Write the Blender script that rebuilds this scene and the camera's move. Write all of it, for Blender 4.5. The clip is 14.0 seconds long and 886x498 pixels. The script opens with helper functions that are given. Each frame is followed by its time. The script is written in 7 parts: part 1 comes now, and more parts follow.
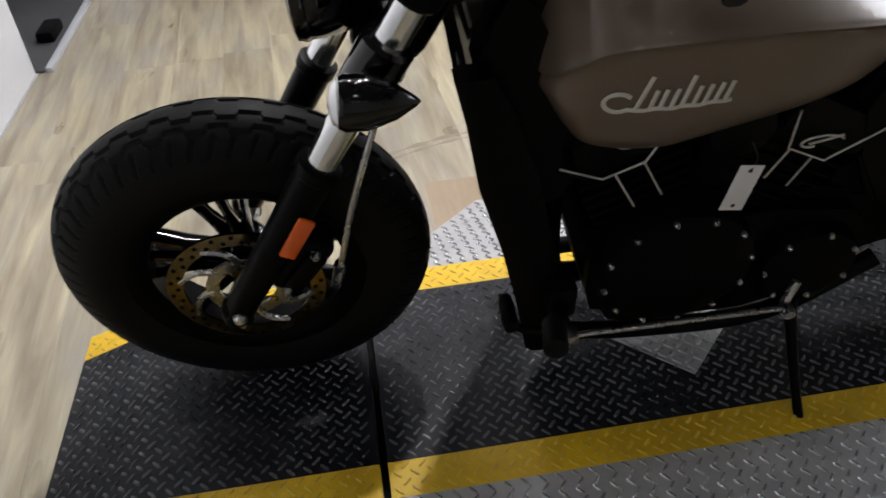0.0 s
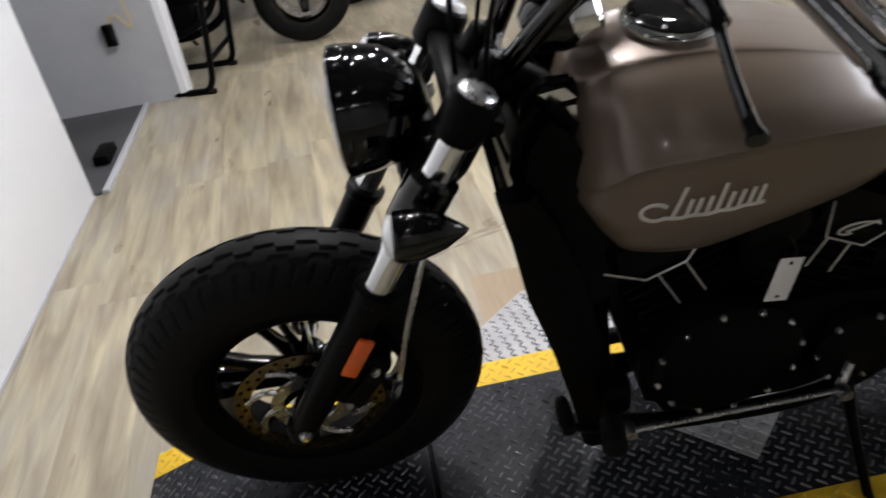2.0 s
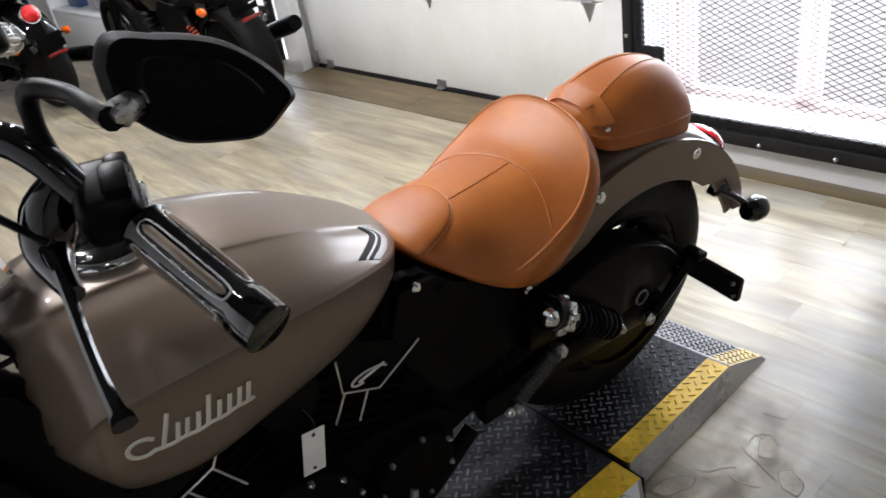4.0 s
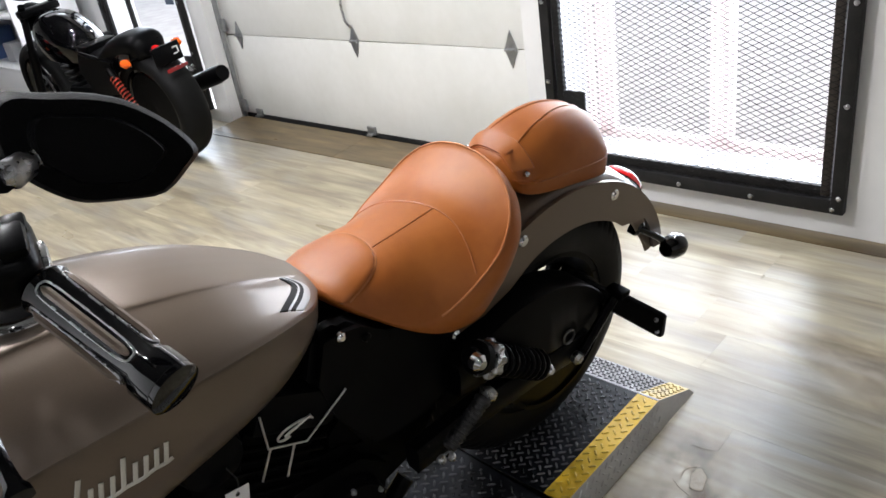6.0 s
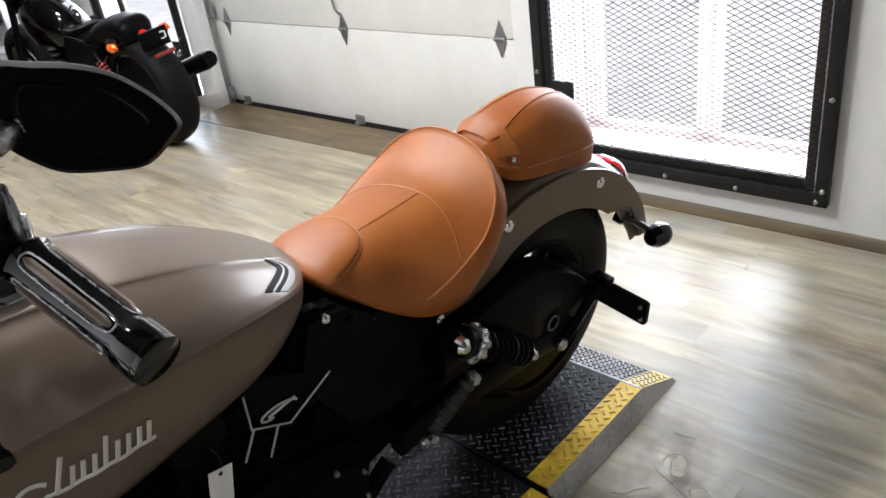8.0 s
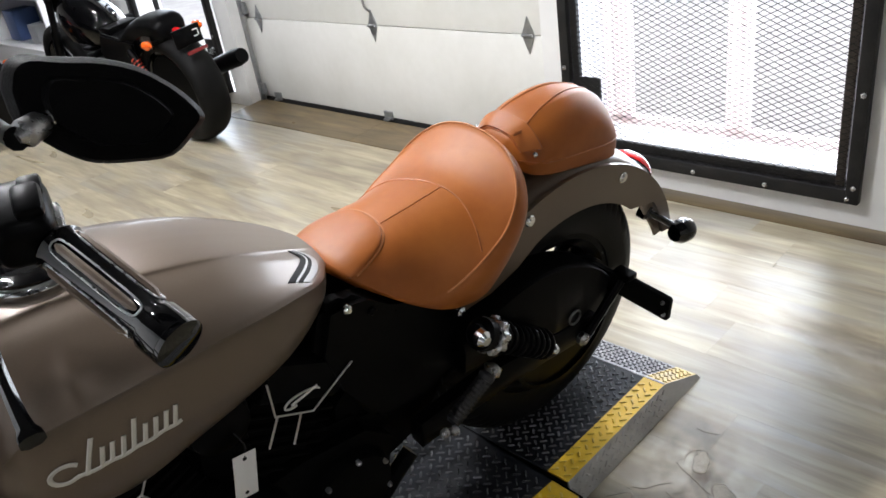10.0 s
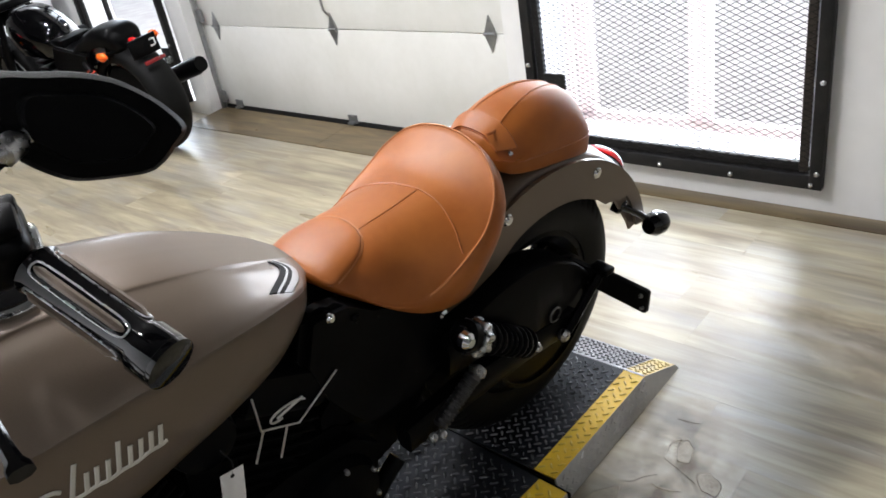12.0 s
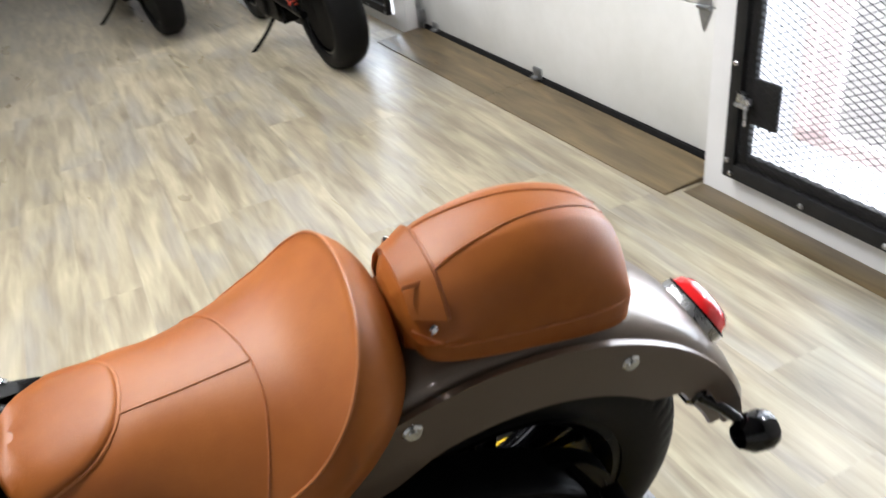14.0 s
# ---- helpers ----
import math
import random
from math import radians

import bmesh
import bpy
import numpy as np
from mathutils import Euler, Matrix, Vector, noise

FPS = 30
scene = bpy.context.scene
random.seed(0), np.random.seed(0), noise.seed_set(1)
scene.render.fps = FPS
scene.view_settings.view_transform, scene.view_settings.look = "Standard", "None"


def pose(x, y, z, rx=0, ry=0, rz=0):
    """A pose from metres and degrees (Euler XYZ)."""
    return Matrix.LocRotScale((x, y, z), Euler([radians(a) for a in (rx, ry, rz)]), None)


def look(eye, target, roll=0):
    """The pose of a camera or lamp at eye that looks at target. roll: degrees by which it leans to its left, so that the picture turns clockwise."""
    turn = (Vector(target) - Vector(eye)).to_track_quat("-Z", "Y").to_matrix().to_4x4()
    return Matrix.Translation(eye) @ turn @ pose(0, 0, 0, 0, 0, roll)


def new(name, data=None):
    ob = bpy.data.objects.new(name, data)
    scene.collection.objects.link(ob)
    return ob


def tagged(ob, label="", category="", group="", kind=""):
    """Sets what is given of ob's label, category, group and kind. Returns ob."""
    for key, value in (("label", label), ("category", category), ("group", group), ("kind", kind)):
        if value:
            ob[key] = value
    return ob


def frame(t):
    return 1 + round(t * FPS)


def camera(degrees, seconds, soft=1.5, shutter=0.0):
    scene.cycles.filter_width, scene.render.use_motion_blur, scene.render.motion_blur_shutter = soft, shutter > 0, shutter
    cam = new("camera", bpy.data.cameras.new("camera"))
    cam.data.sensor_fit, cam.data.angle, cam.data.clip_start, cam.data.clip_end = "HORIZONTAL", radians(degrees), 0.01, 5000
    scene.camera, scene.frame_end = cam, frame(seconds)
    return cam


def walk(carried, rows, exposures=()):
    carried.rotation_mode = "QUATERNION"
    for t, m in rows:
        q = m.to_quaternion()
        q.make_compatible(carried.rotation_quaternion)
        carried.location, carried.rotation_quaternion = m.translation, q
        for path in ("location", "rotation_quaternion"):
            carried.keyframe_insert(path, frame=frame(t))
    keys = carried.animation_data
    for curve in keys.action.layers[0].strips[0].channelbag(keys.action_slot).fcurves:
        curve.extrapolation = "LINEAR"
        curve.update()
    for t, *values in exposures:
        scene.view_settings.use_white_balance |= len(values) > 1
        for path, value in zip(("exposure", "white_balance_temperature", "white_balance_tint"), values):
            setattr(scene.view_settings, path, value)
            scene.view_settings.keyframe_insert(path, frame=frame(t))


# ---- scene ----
from mathutils.bvhtree import BVHTree

cam = camera(60.0, 14.0, soft=1.6, shutter=0.32)

PATH = [
    (0, (0.235, 0.247, 1.221), (0.418, 1.798, -0.029), -3.5),
    (0.5, (0.191, 0.248, 1.223), (0.249, 1.806, -0.029), -4.1),
    (1, (0.167, 0.243, 1.237), (0.095, 1.797, -0.021), -6.7),
    (1.2, (0.163, 0.246, 1.247), (0.111, 1.837, 0.038), -7.2),
    (1.5, (0.181, 0.244, 1.275), (0.144, 1.891, 0.141), -7.5),
    (2, (0.225, 0.242, 1.3), (0.336, 1.918, 0.214), -9.3),
    (2.2, (0.258, 0.248, 1.323), (0.48, 1.914, 0.239), -10.2),
    (2.5, (0.31, 0.254, 1.316), (0.695, 1.911, 0.265), -11.2),
    (2.7, (0.344, 0.251, 1.313), (0.811, 1.896, 0.275), -11.6),
    (3, (0.384, 0.243, 1.325), (0.972, 1.845, 0.283), -11.7),
    (3.3, (0.428, 0.25, 1.331), (1.176, 1.807, 0.323), -11.7),
    (3.5, (0.45, 0.252, 1.345), (1.283, 1.77, 0.344), -11.2),
    (4, (0.487, 0.25, 1.357), (1.473, 1.688, 0.377), -10.2),
    (6.5, (0.506, 0.231, 1.36), (1.663, 1.591, 0.458), -9.5),
    (7, (0.507, 0.237, 1.353), (1.671, 1.576, 0.43), -9.3),
    (7.5, (0.501, 0.229, 1.353), (1.678, 1.554, 0.426), -9.2),
    (8, (0.5, 0.223, 1.35), (1.663, 1.559, 0.422), -8.4),
    (8.5, (0.504, 0.214, 1.35), (1.639, 1.57, 0.416), -8.4),
    (11, (0.494, 0.198, 1.351), (1.597, 1.591, 0.433), -9.3),
    (11.5, (0.493, 0.208, 1.349), (1.617, 1.582, 0.427), -9.3),
    (12, (0.489, 0.224, 1.352), (1.656, 1.551, 0.416), -10.4),
    (12.2, (0.524, 0.225, 1.351), (1.71, 1.518, 0.392), -10.0),
    (12.4, (0.599, 0.228, 1.341), (1.769, 1.547, 0.396), -9.4),
    (12.5, (0.642, 0.239, 1.342), (1.762, 1.617, 0.42), -8.8),
    (12.8, (0.776, 0.252, 1.351), (1.716, 1.782, 0.47), -5.9),
    (13, (0.856, 0.285, 1.35), (1.76, 1.803, 0.412), -6.2),
    (13.2, (0.938, 0.331, 1.329), (1.796, 1.86, 0.367), -6.8),
    (13.5, (1.06, 0.429, 1.313), (1.874, 1.938, 0.283), -2.9),
    (13.6, (1.1, 0.462, 1.311), (1.865, 1.974, 0.249), -2.5),
    (13.8, (1.183, 0.494, 1.316), (1.875, 2.026, 0.232), -5.4),
    (14, (1.288, 0.507, 1.317), (1.856, 2.108, 0.26), -7.7),
]
EXPOSURES = [(0.0, -0.45, 6300, 14), (2.5, -0.36, 6300, 14), (4.0, -0.01, 6200, 13), (14.0, 0.01, 6200, 12)]
walk(cam, [(t, look(eye, target, roll)) for t, eye, target, roll in PATH], EXPOSURES)

# ---- world and lights ----
world = bpy.data.worlds.new("daylight")
scene.world = world
world.use_nodes = True
wn = world.node_tree
sky = wn.nodes.new("ShaderNodeTexSky")
sky.sky_type, sky.sun_disc, sky.sun_elevation, sky.sun_rotation = "NISHITA", False, radians(50), radians(90)
wn.links.new(sky.outputs[0], wn.nodes["Background"].inputs[0])
wn.nodes["Background"].inputs[1].default_value = 0.12

# the back wall stands a little askew to the bike; ROOM's x points out through it, its y along it
ROOM = Matrix.Translation((2.975, 1.70, 0)) @ pose(0, 0, 0, 0, 0, 3.5)


def lamp(name, kind, m, power, size=0.1, size_y=None, colour=(1, 1, 1)):
    data = bpy.data.lights.new(name, kind)
    data.energy, data.color = power, colour
    if kind == "AREA":
        data.shape = "RECTANGLE" if size_y else "DISK"
        data.size = size
        if size_y:
            data.size_y = size_y
    ob = new(name, data)
    ob.matrix_world = m
    return ob


sun = lamp("sun", "SUN", look((8, 3, 7), (2, 1.5, 0)), 2.0, colour=(1, 0.96, 0.9))
sun.data.angle = radians(6)
# daylight in the openings of the back wall
lamp("gate_daylight", "AREA", ROOM @ look((0.30, 0.0, 1.15), (-3, 0.0, 0.3)), 42, 1.1, 2.0, (0.80, 0.91, 1.0))
lamp("side_gate_daylight", "AREA", ROOM @ look((0.25, 4.75, 1.15), (-3, 3.4, 0.3)), 60, 1.1, 2.0, (0.88, 0.95, 1.0))
# spot lamps under the ceiling; three past y -2 added to light the south wall
CEILING = 2.95
LAMPS = [(-0.45, 2.7, 4), (0.10, 2.42, 12), (0.70, 2.35, 64), (1.15, 2.85, 30), (1.75, 2.9, 26), (-0.2, 4.9, 16), (0.7, 5.2, 24), (1.7, 5.6, 28), (0.45, 1.75, 4), (-0.4, -2.25, 6), (0.6, -2.3, 4), (1.6, -2.35, 1), (0.30, -0.35, 3)]
for lx, ly, watts in LAMPS:
    lamp("ceiling_lamp", "AREA", look((lx, ly, CEILING - 0.13), (lx, ly, 0)), watts, 0.11, None, (1.0, 0.985, 0.955))


# ---- materials ----
def material(name, colour, rough=0.5, metal=0.0, coat=0.0, second=None, scale=8.0, amount=0.5, bump=0.0, bump_scale=60.0,
             stretch=(1, 1, 1), emission=0.0, rough_var=0.1, spec=0.5, transmission=0.0, detail=4.0):
    m = bpy.data.materials.new(name)
    m.use_nodes = True
    nt = m.node_tree
    b = nt.nodes["Principled BSDF"]
    b.inputs["Base Color"].default_value = (*colour, 1)
    b.inputs["Roughness"].default_value = rough
    b.inputs["Metallic"].default_value = metal
    b.inputs["Specular IOR Level"].default_value = spec
    b.inputs["Coat Weight"].default_value = coat
    b.inputs["Coat Roughness"].default_value = 0.03
    b.inputs["Transmission Weight"].default_value = transmission
    if emission:
        b.inputs["Emission Color"].default_value = (*colour, 1)
        b.inputs["Emission Strength"].default_value = emission
    tc = nt.nodes.new("ShaderNodeTexCoord")
    mp = nt.nodes.new("ShaderNodeMapping")
    mp.inputs["Scale"].default_value = stretch
    nt.links.new(tc.outputs["Object"], mp.inputs["Vector"])
    if second:
        n1 = nt.nodes.new("ShaderNodeTexNoise")
        n1.inputs["Scale"].default_value, n1.inputs["Detail"].default_value = scale, detail
        nt.links.new(mp.outputs[0], n1.inputs["Vector"])
        n2 = nt.nodes.new("ShaderNodeTexNoise")
        n2.inputs["Scale"].default_value, n2.inputs["Detail"].default_value = scale * 7, 3
        nt.links.new(mp.outputs[0], n2.inputs["Vector"])
        add = nt.nodes.new("ShaderNodeMath")
        add.operation = "MULTIPLY_ADD"
        add.inputs[1].default_value = 0.35
        nt.links.new(n2.outputs["Fac"], add.inputs[0])
        nt.links.new(n1.outputs["Fac"], add.inputs[2])
        ramp = nt.nodes.new("ShaderNodeValToRGB")
        ramp.color_ramp.elements[0].position, ramp.color_ramp.elements[1].position = 0.67 - amount / 2, 0.67 + amount / 2
        ramp.color_ramp.elements[0].color, ramp.color_ramp.elements[1].color = (*colour, 1), (*second, 1)
        nt.links.new(add.outputs[0], ramp.inputs[0])
        nt.links.new(ramp.outputs[0], b.inputs["Base Color"])
        rr = nt.nodes.new("ShaderNodeMapRange")
        rr.inputs["To Min"].default_value, rr.inputs["To Max"].default_value = max(0.02, rough - rough_var), rough + rough_var
        nt.links.new(n1.outputs["Fac"], rr.inputs["Value"])
        nt.links.new(rr.outputs[0], b.inputs["Roughness"])
    if bump:
        nb = nt.nodes.new("ShaderNodeTexNoise")
        nb.inputs["Scale"].default_value, nb.inputs["Detail"].default_value = bump_scale, 5
        nt.links.new(mp.outputs[0], nb.inputs["Vector"])
        bp = nt.nodes.new("ShaderNodeBump")
        bp.inputs["Strength"].default_value, bp.inputs["Distance"].default_value = bump, 0.004
        nt.links.new(nb.outputs["Fac"], bp.inputs["Height"])
        nt.links.new(bp.outputs[0], b.inputs["Normal"])
    return m


def wood_material(name, light, dark, grey):
    """Vinyl plank: long grain along the plank, each plank its own shift and tone."""
    m = bpy.data.materials.new(name)
    m.use_nodes = True
    nt = m.node_tree
    b = nt.nodes["Principled BSDF"]
    tc = nt.nodes.new("ShaderNodeTexCoord")
    info = nt.nodes.new("ShaderNodeObjectInfo")
    shift = nt.nodes.new("ShaderNodeVectorMath")
    shift.operation = "MULTIPLY_ADD"
    shift.inputs[1].default_value = (1, 1, 1)
    rv = nt.nodes.new("ShaderNodeMath")
    rv.operation = "MULTIPLY"
    rv.inputs[1].default_value = 37.0
    nt.links.new(info.outputs["Random"], rv.inputs[0])
    nt.links.new(tc.outputs["Object"], shift.inputs[0])
    nt.links.new(rv.outputs[0], shift.inputs[2])

    def grain(sx, sy, scale, detail=5):
        mp = nt.nodes.new("ShaderNodeMapping")
        mp.inputs["Scale"].default_value = (sx, sy, 1)
        nz = nt.nodes.new("ShaderNodeTexNoise")
        nz.inputs["Scale"].default_value, nz.inputs["Detail"].default_value, nz.inputs["Distortion"].default_value = scale, detail, 0.6
        nt.links.new(shift.outputs[0], mp.inputs["Vector"])
        nt.links.new(mp.outputs[0], nz.inputs["Vector"])
        return nz.outputs["Fac"]

    broad, fine, blot = grain(1.0, 0.13, 18, 4), grain(1.0, 0.06, 80), grain(1.0, 0.30, 6, 3)
    r1 = nt.nodes.new("ShaderNodeValToRGB")
    r1.color_ramp.elements[0].position, r1.color_ramp.elements[1].position = 0.30, 0.70
    r1.color_ramp.elements[0].color, r1.color_ramp.elements[1].color = (*dark, 1), (*light, 1)
    nt.links.new(broad, r1.inputs[0])
    r2 = nt.nodes.new("ShaderNodeMapRange")
    r2.inputs["From Min"].default_value, r2.inputs["From Max"].default_value = 0.48, 0.68
    r2.inputs["To Max"].default_value = 0.55
    nt.links.new(blot, r2.inputs["Value"])
    mix = nt.nodes.new("ShaderNodeMix")
    mix.data_type = "RGBA"
    nt.links.new(r2.outputs[0], mix.inputs["Factor"])
    nt.links.new(r1.outputs[0], mix.inputs["A"])
    mix.inputs["B"].default_value = (*grey, 1)
    hsv = nt.nodes.new("ShaderNodeHueSaturation")
    val = nt.nodes.new("ShaderNodeMapRange")
    val.inputs["To Min"].default_value, val.inputs["To Max"].default_value = 0.90, 1.08
    nt.links.new(info.outputs["Random"], val.inputs["Value"])
    fv = nt.nodes.new("ShaderNodeMapRange")
    fv.inputs["From Min"].default_value, fv.inputs["From Max"].default_value = 0.35, 0.65
    fv.inputs["To Min"].default_value, fv.inputs["To Max"].default_value = 0.91, 1.06
    nt.links.new(fine, fv.inputs["Value"])
    mul = nt.nodes.new("ShaderNodeMath")
    mul.operation = "MULTIPLY"
    nt.links.new(val.outputs[0], mul.inputs[0])
    nt.links.new(fv.outputs[0], mul.inputs[1])
    nt.links.new(mul.outputs[0], hsv.inputs["Value"])
    nt.links.new(mix.outputs["Result"], hsv.inputs["Color"])
    nt.links.new(hsv.outputs[0], b.inputs["Base Color"])
    ro = nt.nodes.new("ShaderNodeMapRange")
    ro.inputs["To Min"].default_value, ro.inputs["To Max"].default_value = 0.22, 0.40
    nt.links.new(blot, ro.inputs["Value"])
    nt.links.new(ro.outputs[0], b.inputs["Roughness"])
    bp = nt.nodes.new("ShaderNodeBump")
    bp.inputs["Strength"].default_value, bp.inputs["Distance"].default_value = 0.12, 0.002
    nt.links.new(fine, bp.inputs["Height"])
    nt.links.new(bp.outputs[0], b.inputs["Normal"])
    return m


WOOD = wood_material("vinyl_plank", (0.435, 0.385, 0.266), (0.215, 0.178, 0.124), (0.310, 0.296, 0.272))
WALL = material("white_wall_paint", (0.78, 0.78, 0.77), 0.55, second=(0.70, 0.70, 0.69), scale=2.5, bump=0.08, bump_scale=120)
PANEL = material("white_panel_laminate", (0.80, 0.81, 0.83), 0.35, second=(0.76, 0.77, 0.79), scale=1.5)
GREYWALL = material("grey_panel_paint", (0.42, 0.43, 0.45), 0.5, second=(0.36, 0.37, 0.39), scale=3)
CEIL = material("ceiling_paint", (0.15, 0.15, 0.15), 0.8, second=(0.12, 0.12, 0.12), scale=3)
CHARCOAL = material("charcoal_wall_paint", (0.05, 0.05, 0.055), 0.6, second=(0.04, 0.04, 0.043), scale=3)
DOORPAINT = material("garage_door_paint", (0.74, 0.74, 0.71), 0.42, second=(0.66, 0.66, 0.62), scale=3.0, bump=0.06, bump_scale=200)
STEELDARK = material("blackened_steel", (0.011, 0.011, 0.012), 0.50, 0.0, second=(0.022, 0.021, 0.020), scale=14, bump=0.1, spec=0.14)
GALV = material("galvanised_steel", (0.42, 0.43, 0.44), 0.38, 0.9, second=(0.3, 0.31, 0.32), scale=30)
RUBBER = material("tyre_rubber", (0.0032, 0.0032, 0.0034), 0.55, second=(0.006, 0.006, 0.006), scale=25, bump=0.12, bump_scale=300, spec=0.12)
GLOSSBLACK = material("gloss_black_paint", (0.0012, 0.0012, 0.0015), 0.08, coat=0.35, spec=0.3)
SATIN = material("satin_black_paint", (0.0015, 0.0015, 0.0018), 0.32, second=(0.003, 0.003, 0.0033), scale=30, bump=0.05, bump_scale=400, spec=0.06)
MATTBLACK = material("matt_black_casting", (0.0012, 0.0012, 0.0014), 0.5, second=(0.0025, 0.0025, 0.0028), scale=40, bump=0.2, bump_scale=500, spec=0.05)
CHROME = material("chrome", (0.80, 0.81, 0.82), 0.09, 1.0)
STEEL = material("brushed_steel", (0.52, 0.52, 0.52), 0.28, 1.0, second=(0.4, 0.4, 0.41), scale=60)
DISC = material("brake_disc_steel", (0.20, 0.162, 0.10), 0.24, 1.0, second=(0.12, 0.098, 0.062), scale=40)
BRONZE = material("bronze_metallic_paint", (0.122, 0.089, 0.064), 0.36, 0.30, coat=0.42, second=(0.152, 0.113, 0.083), scale=900, amount=0.6, rough_var=0.04)
LEATHER = material("tan_leather", (0.255, 0.065, 0.0080), 0.45, spec=0.36, second=(0.395, 0.122, 0.018), scale=7, amount=0.8, bump=0.10, bump_scale=420, rough_var=0.08)
WELT = material("pale_tan_welt", (0.46, 0.165, 0.045), 0.45, second=(0.40, 0.13, 0.034), scale=60)
STITCH = material("tan_piping", (0.33, 0.092, 0.020), 0.42, second=(0.42, 0.135, 0.034), scale=60)
AMBER = material("amber_lens", (0.72, 0.105, 0.006), 0.15, coat=0.6)
REFLECTOR = material("dark_red_reflector", (0.16, 0.008, 0.010), 0.2, coat=0.4)
RED = material("red_lens", (0.62, 0.012, 0.014), 0.12, coat=0.8)
SILVERPAINT = material("silver_lettering", (0.62, 0.61, 0.58), 0.3, 0.6)
DARKDECAL = material("dark_brown_decal", (0.008, 0.0065, 0.0055), 0.5, spec=0.10)
DECAL = material("dull_silver_decal", (0.30, 0.29, 0.28), 0.42, 0.5)
TAG = material("white_card", (0.80, 0.80, 0.79), 0.6)
DECK = material("black_chequer_plate", (0.005, 0.006, 0.010), 0.46, 0.0, second=(0.016, 0.017, 0.020), scale=7, amount=0.5, bump=0.08, spec=0.16)
DECKLUG = material("worn_chequer_lug", (0.036, 0.038, 0.044), 0.28, 0.75, second=(0.20, 0.20, 0.21), scale=6, amount=0.55)
YELLOW = material("yellow_safety_paint", (0.80, 0.52, 0.012), 0.45, spec=0.35, second=(0.60, 0.37, 0.015), scale=9, bump=0.05)
ALULUG = material("bright_chequer_lug", (0.72, 0.72, 0.72), 0.24, 0.9, second=(0.55, 0.55, 0.56), scale=14)
FADED = material("faded_yellow_paint", (0.62, 0.47, 0.14), 0.5, second=(0.42, 0.36, 0.22), scale=22, amount=0.4)
YELLOWLUG = material("scuffed_yellow_lug", (0.82, 0.56, 0.04), 0.36, spec=0.5, second=(0.50, 0.34, 0.04), scale=16, amount=0.5)
ALU = material("bare_chequer_plate", (0.58, 0.58, 0.58), 0.40, 0.45, second=(0.44, 0.44, 0.45), scale=12)
PEG = material("worn_peg_rubber", (0.012, 0.012, 0.013), 0.5, second=(0.022, 0.022, 0.024), scale=40)
WORNSTEEL = material("worn_bare_steel", (0.20, 0.20, 0.205), 0.42, 0.6, second=(0.10, 0.10, 0.108), scale=14)
GLASS = material("headlamp_glass", (0.9, 0.92, 0.93), 0.05, coat=1.0, spec=0.8)
REDPAINT = material("red_spring_paint", (0.42, 0.035, 0.014), 0.4)
# the frame transmits the outside light so that it looks washed with glare
GLAREFRAME = material("glare_washed_door_frame", (0.90, 0.80, 0.78), 0.8, transmission=0.55)
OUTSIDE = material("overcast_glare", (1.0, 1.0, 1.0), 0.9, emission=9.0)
CONCRETE = material("grey_concrete", (0.40, 0.39, 0.37), 0.85, second=(0.30, 0.29, 0.28), scale=6, bump=0.2)


# ---- building helpers ----
def link_mesh(name, bm, mat, angle=38):
    me = bpy.data.meshes.new(name)
    bmesh.ops.recalc_face_normals(bm, faces=bm.faces)
    bm.to_mesh(me)
    bm.free()
    me.materials.append(mat)
    me.polygons.foreach_set("use_smooth", [True] * len(me.polygons))
    me.set_sharp_from_angle(angle=radians(angle))
    return new(name, me)


def part(name, bm, mat, parent, label="", angle=38):
    """One mesh under a thing or under a part."""
    ob = link_mesh(name, bm, mat, angle)
    ob.parent = parent
    return tagged(ob, label)


def thing(name, label, category, m=Matrix(), group=""):
    ob = new(name)
    ob.empty_display_size = 0.1
    ob.matrix_world = m
    return tagged(ob, label, category, group)


def solid(name, bm, mat, label, category, m=Matrix(), group="", kind="", angle=38):
    ob = link_mesh(name, bm, mat, angle)
    ob.matrix_world = m
    return tagged(ob, label, category, group, kind)


def box(bm, c, s, bevel=0.0, m=Matrix(), segs=2):
    made = bmesh.ops.create_cube(bm, size=1.0, matrix=m @ Matrix.LocRotScale(c, None, s))
    if bevel:
        edges = list({e for v in made["verts"] for e in v.link_edges})
        bmesh.ops.bevel(bm, geom=edges, offset=bevel, segments=segs, affect="EDGES", profile=0.5)
    return bm


def loft(bm, rings, closed=True, caps=True):
    rows = [[bm.verts.new(p) for p in ring] for ring in rings]
    n = len(rows[0])
    for a, b in zip(rows, rows[1:]):
        for i in range(n if closed else n - 1):
            j = (i + 1) % n
            bm.faces.new((a[i], a[j], b[j], b[i]))
    if caps and closed:
        bm.faces.new(rows[0][::-1])
        bm.faces.new(rows[-1])
    return bm


def catmull(rows, n):
    """Rows of numbers, taken smoothly to n rows."""
    rows = [np.array(r, float) for r in rows]
    p = [2 * rows[0] - rows[1], *rows, 2 * rows[-1] - rows[-2]]
    out = []
    for k in range(n):
        u = k / (n - 1) * (len(rows) - 1)
        i = min(int(u), len(rows) - 2)
        t = u - i
        a, b, c, d = p[i:i + 4]
        out.append(0.5 * (2 * b + (c - a) * t + (2 * a - 5 * b + 4 * c - d) * t * t + (3 * b - a - 3 * c + d) * t ** 3))
    return out


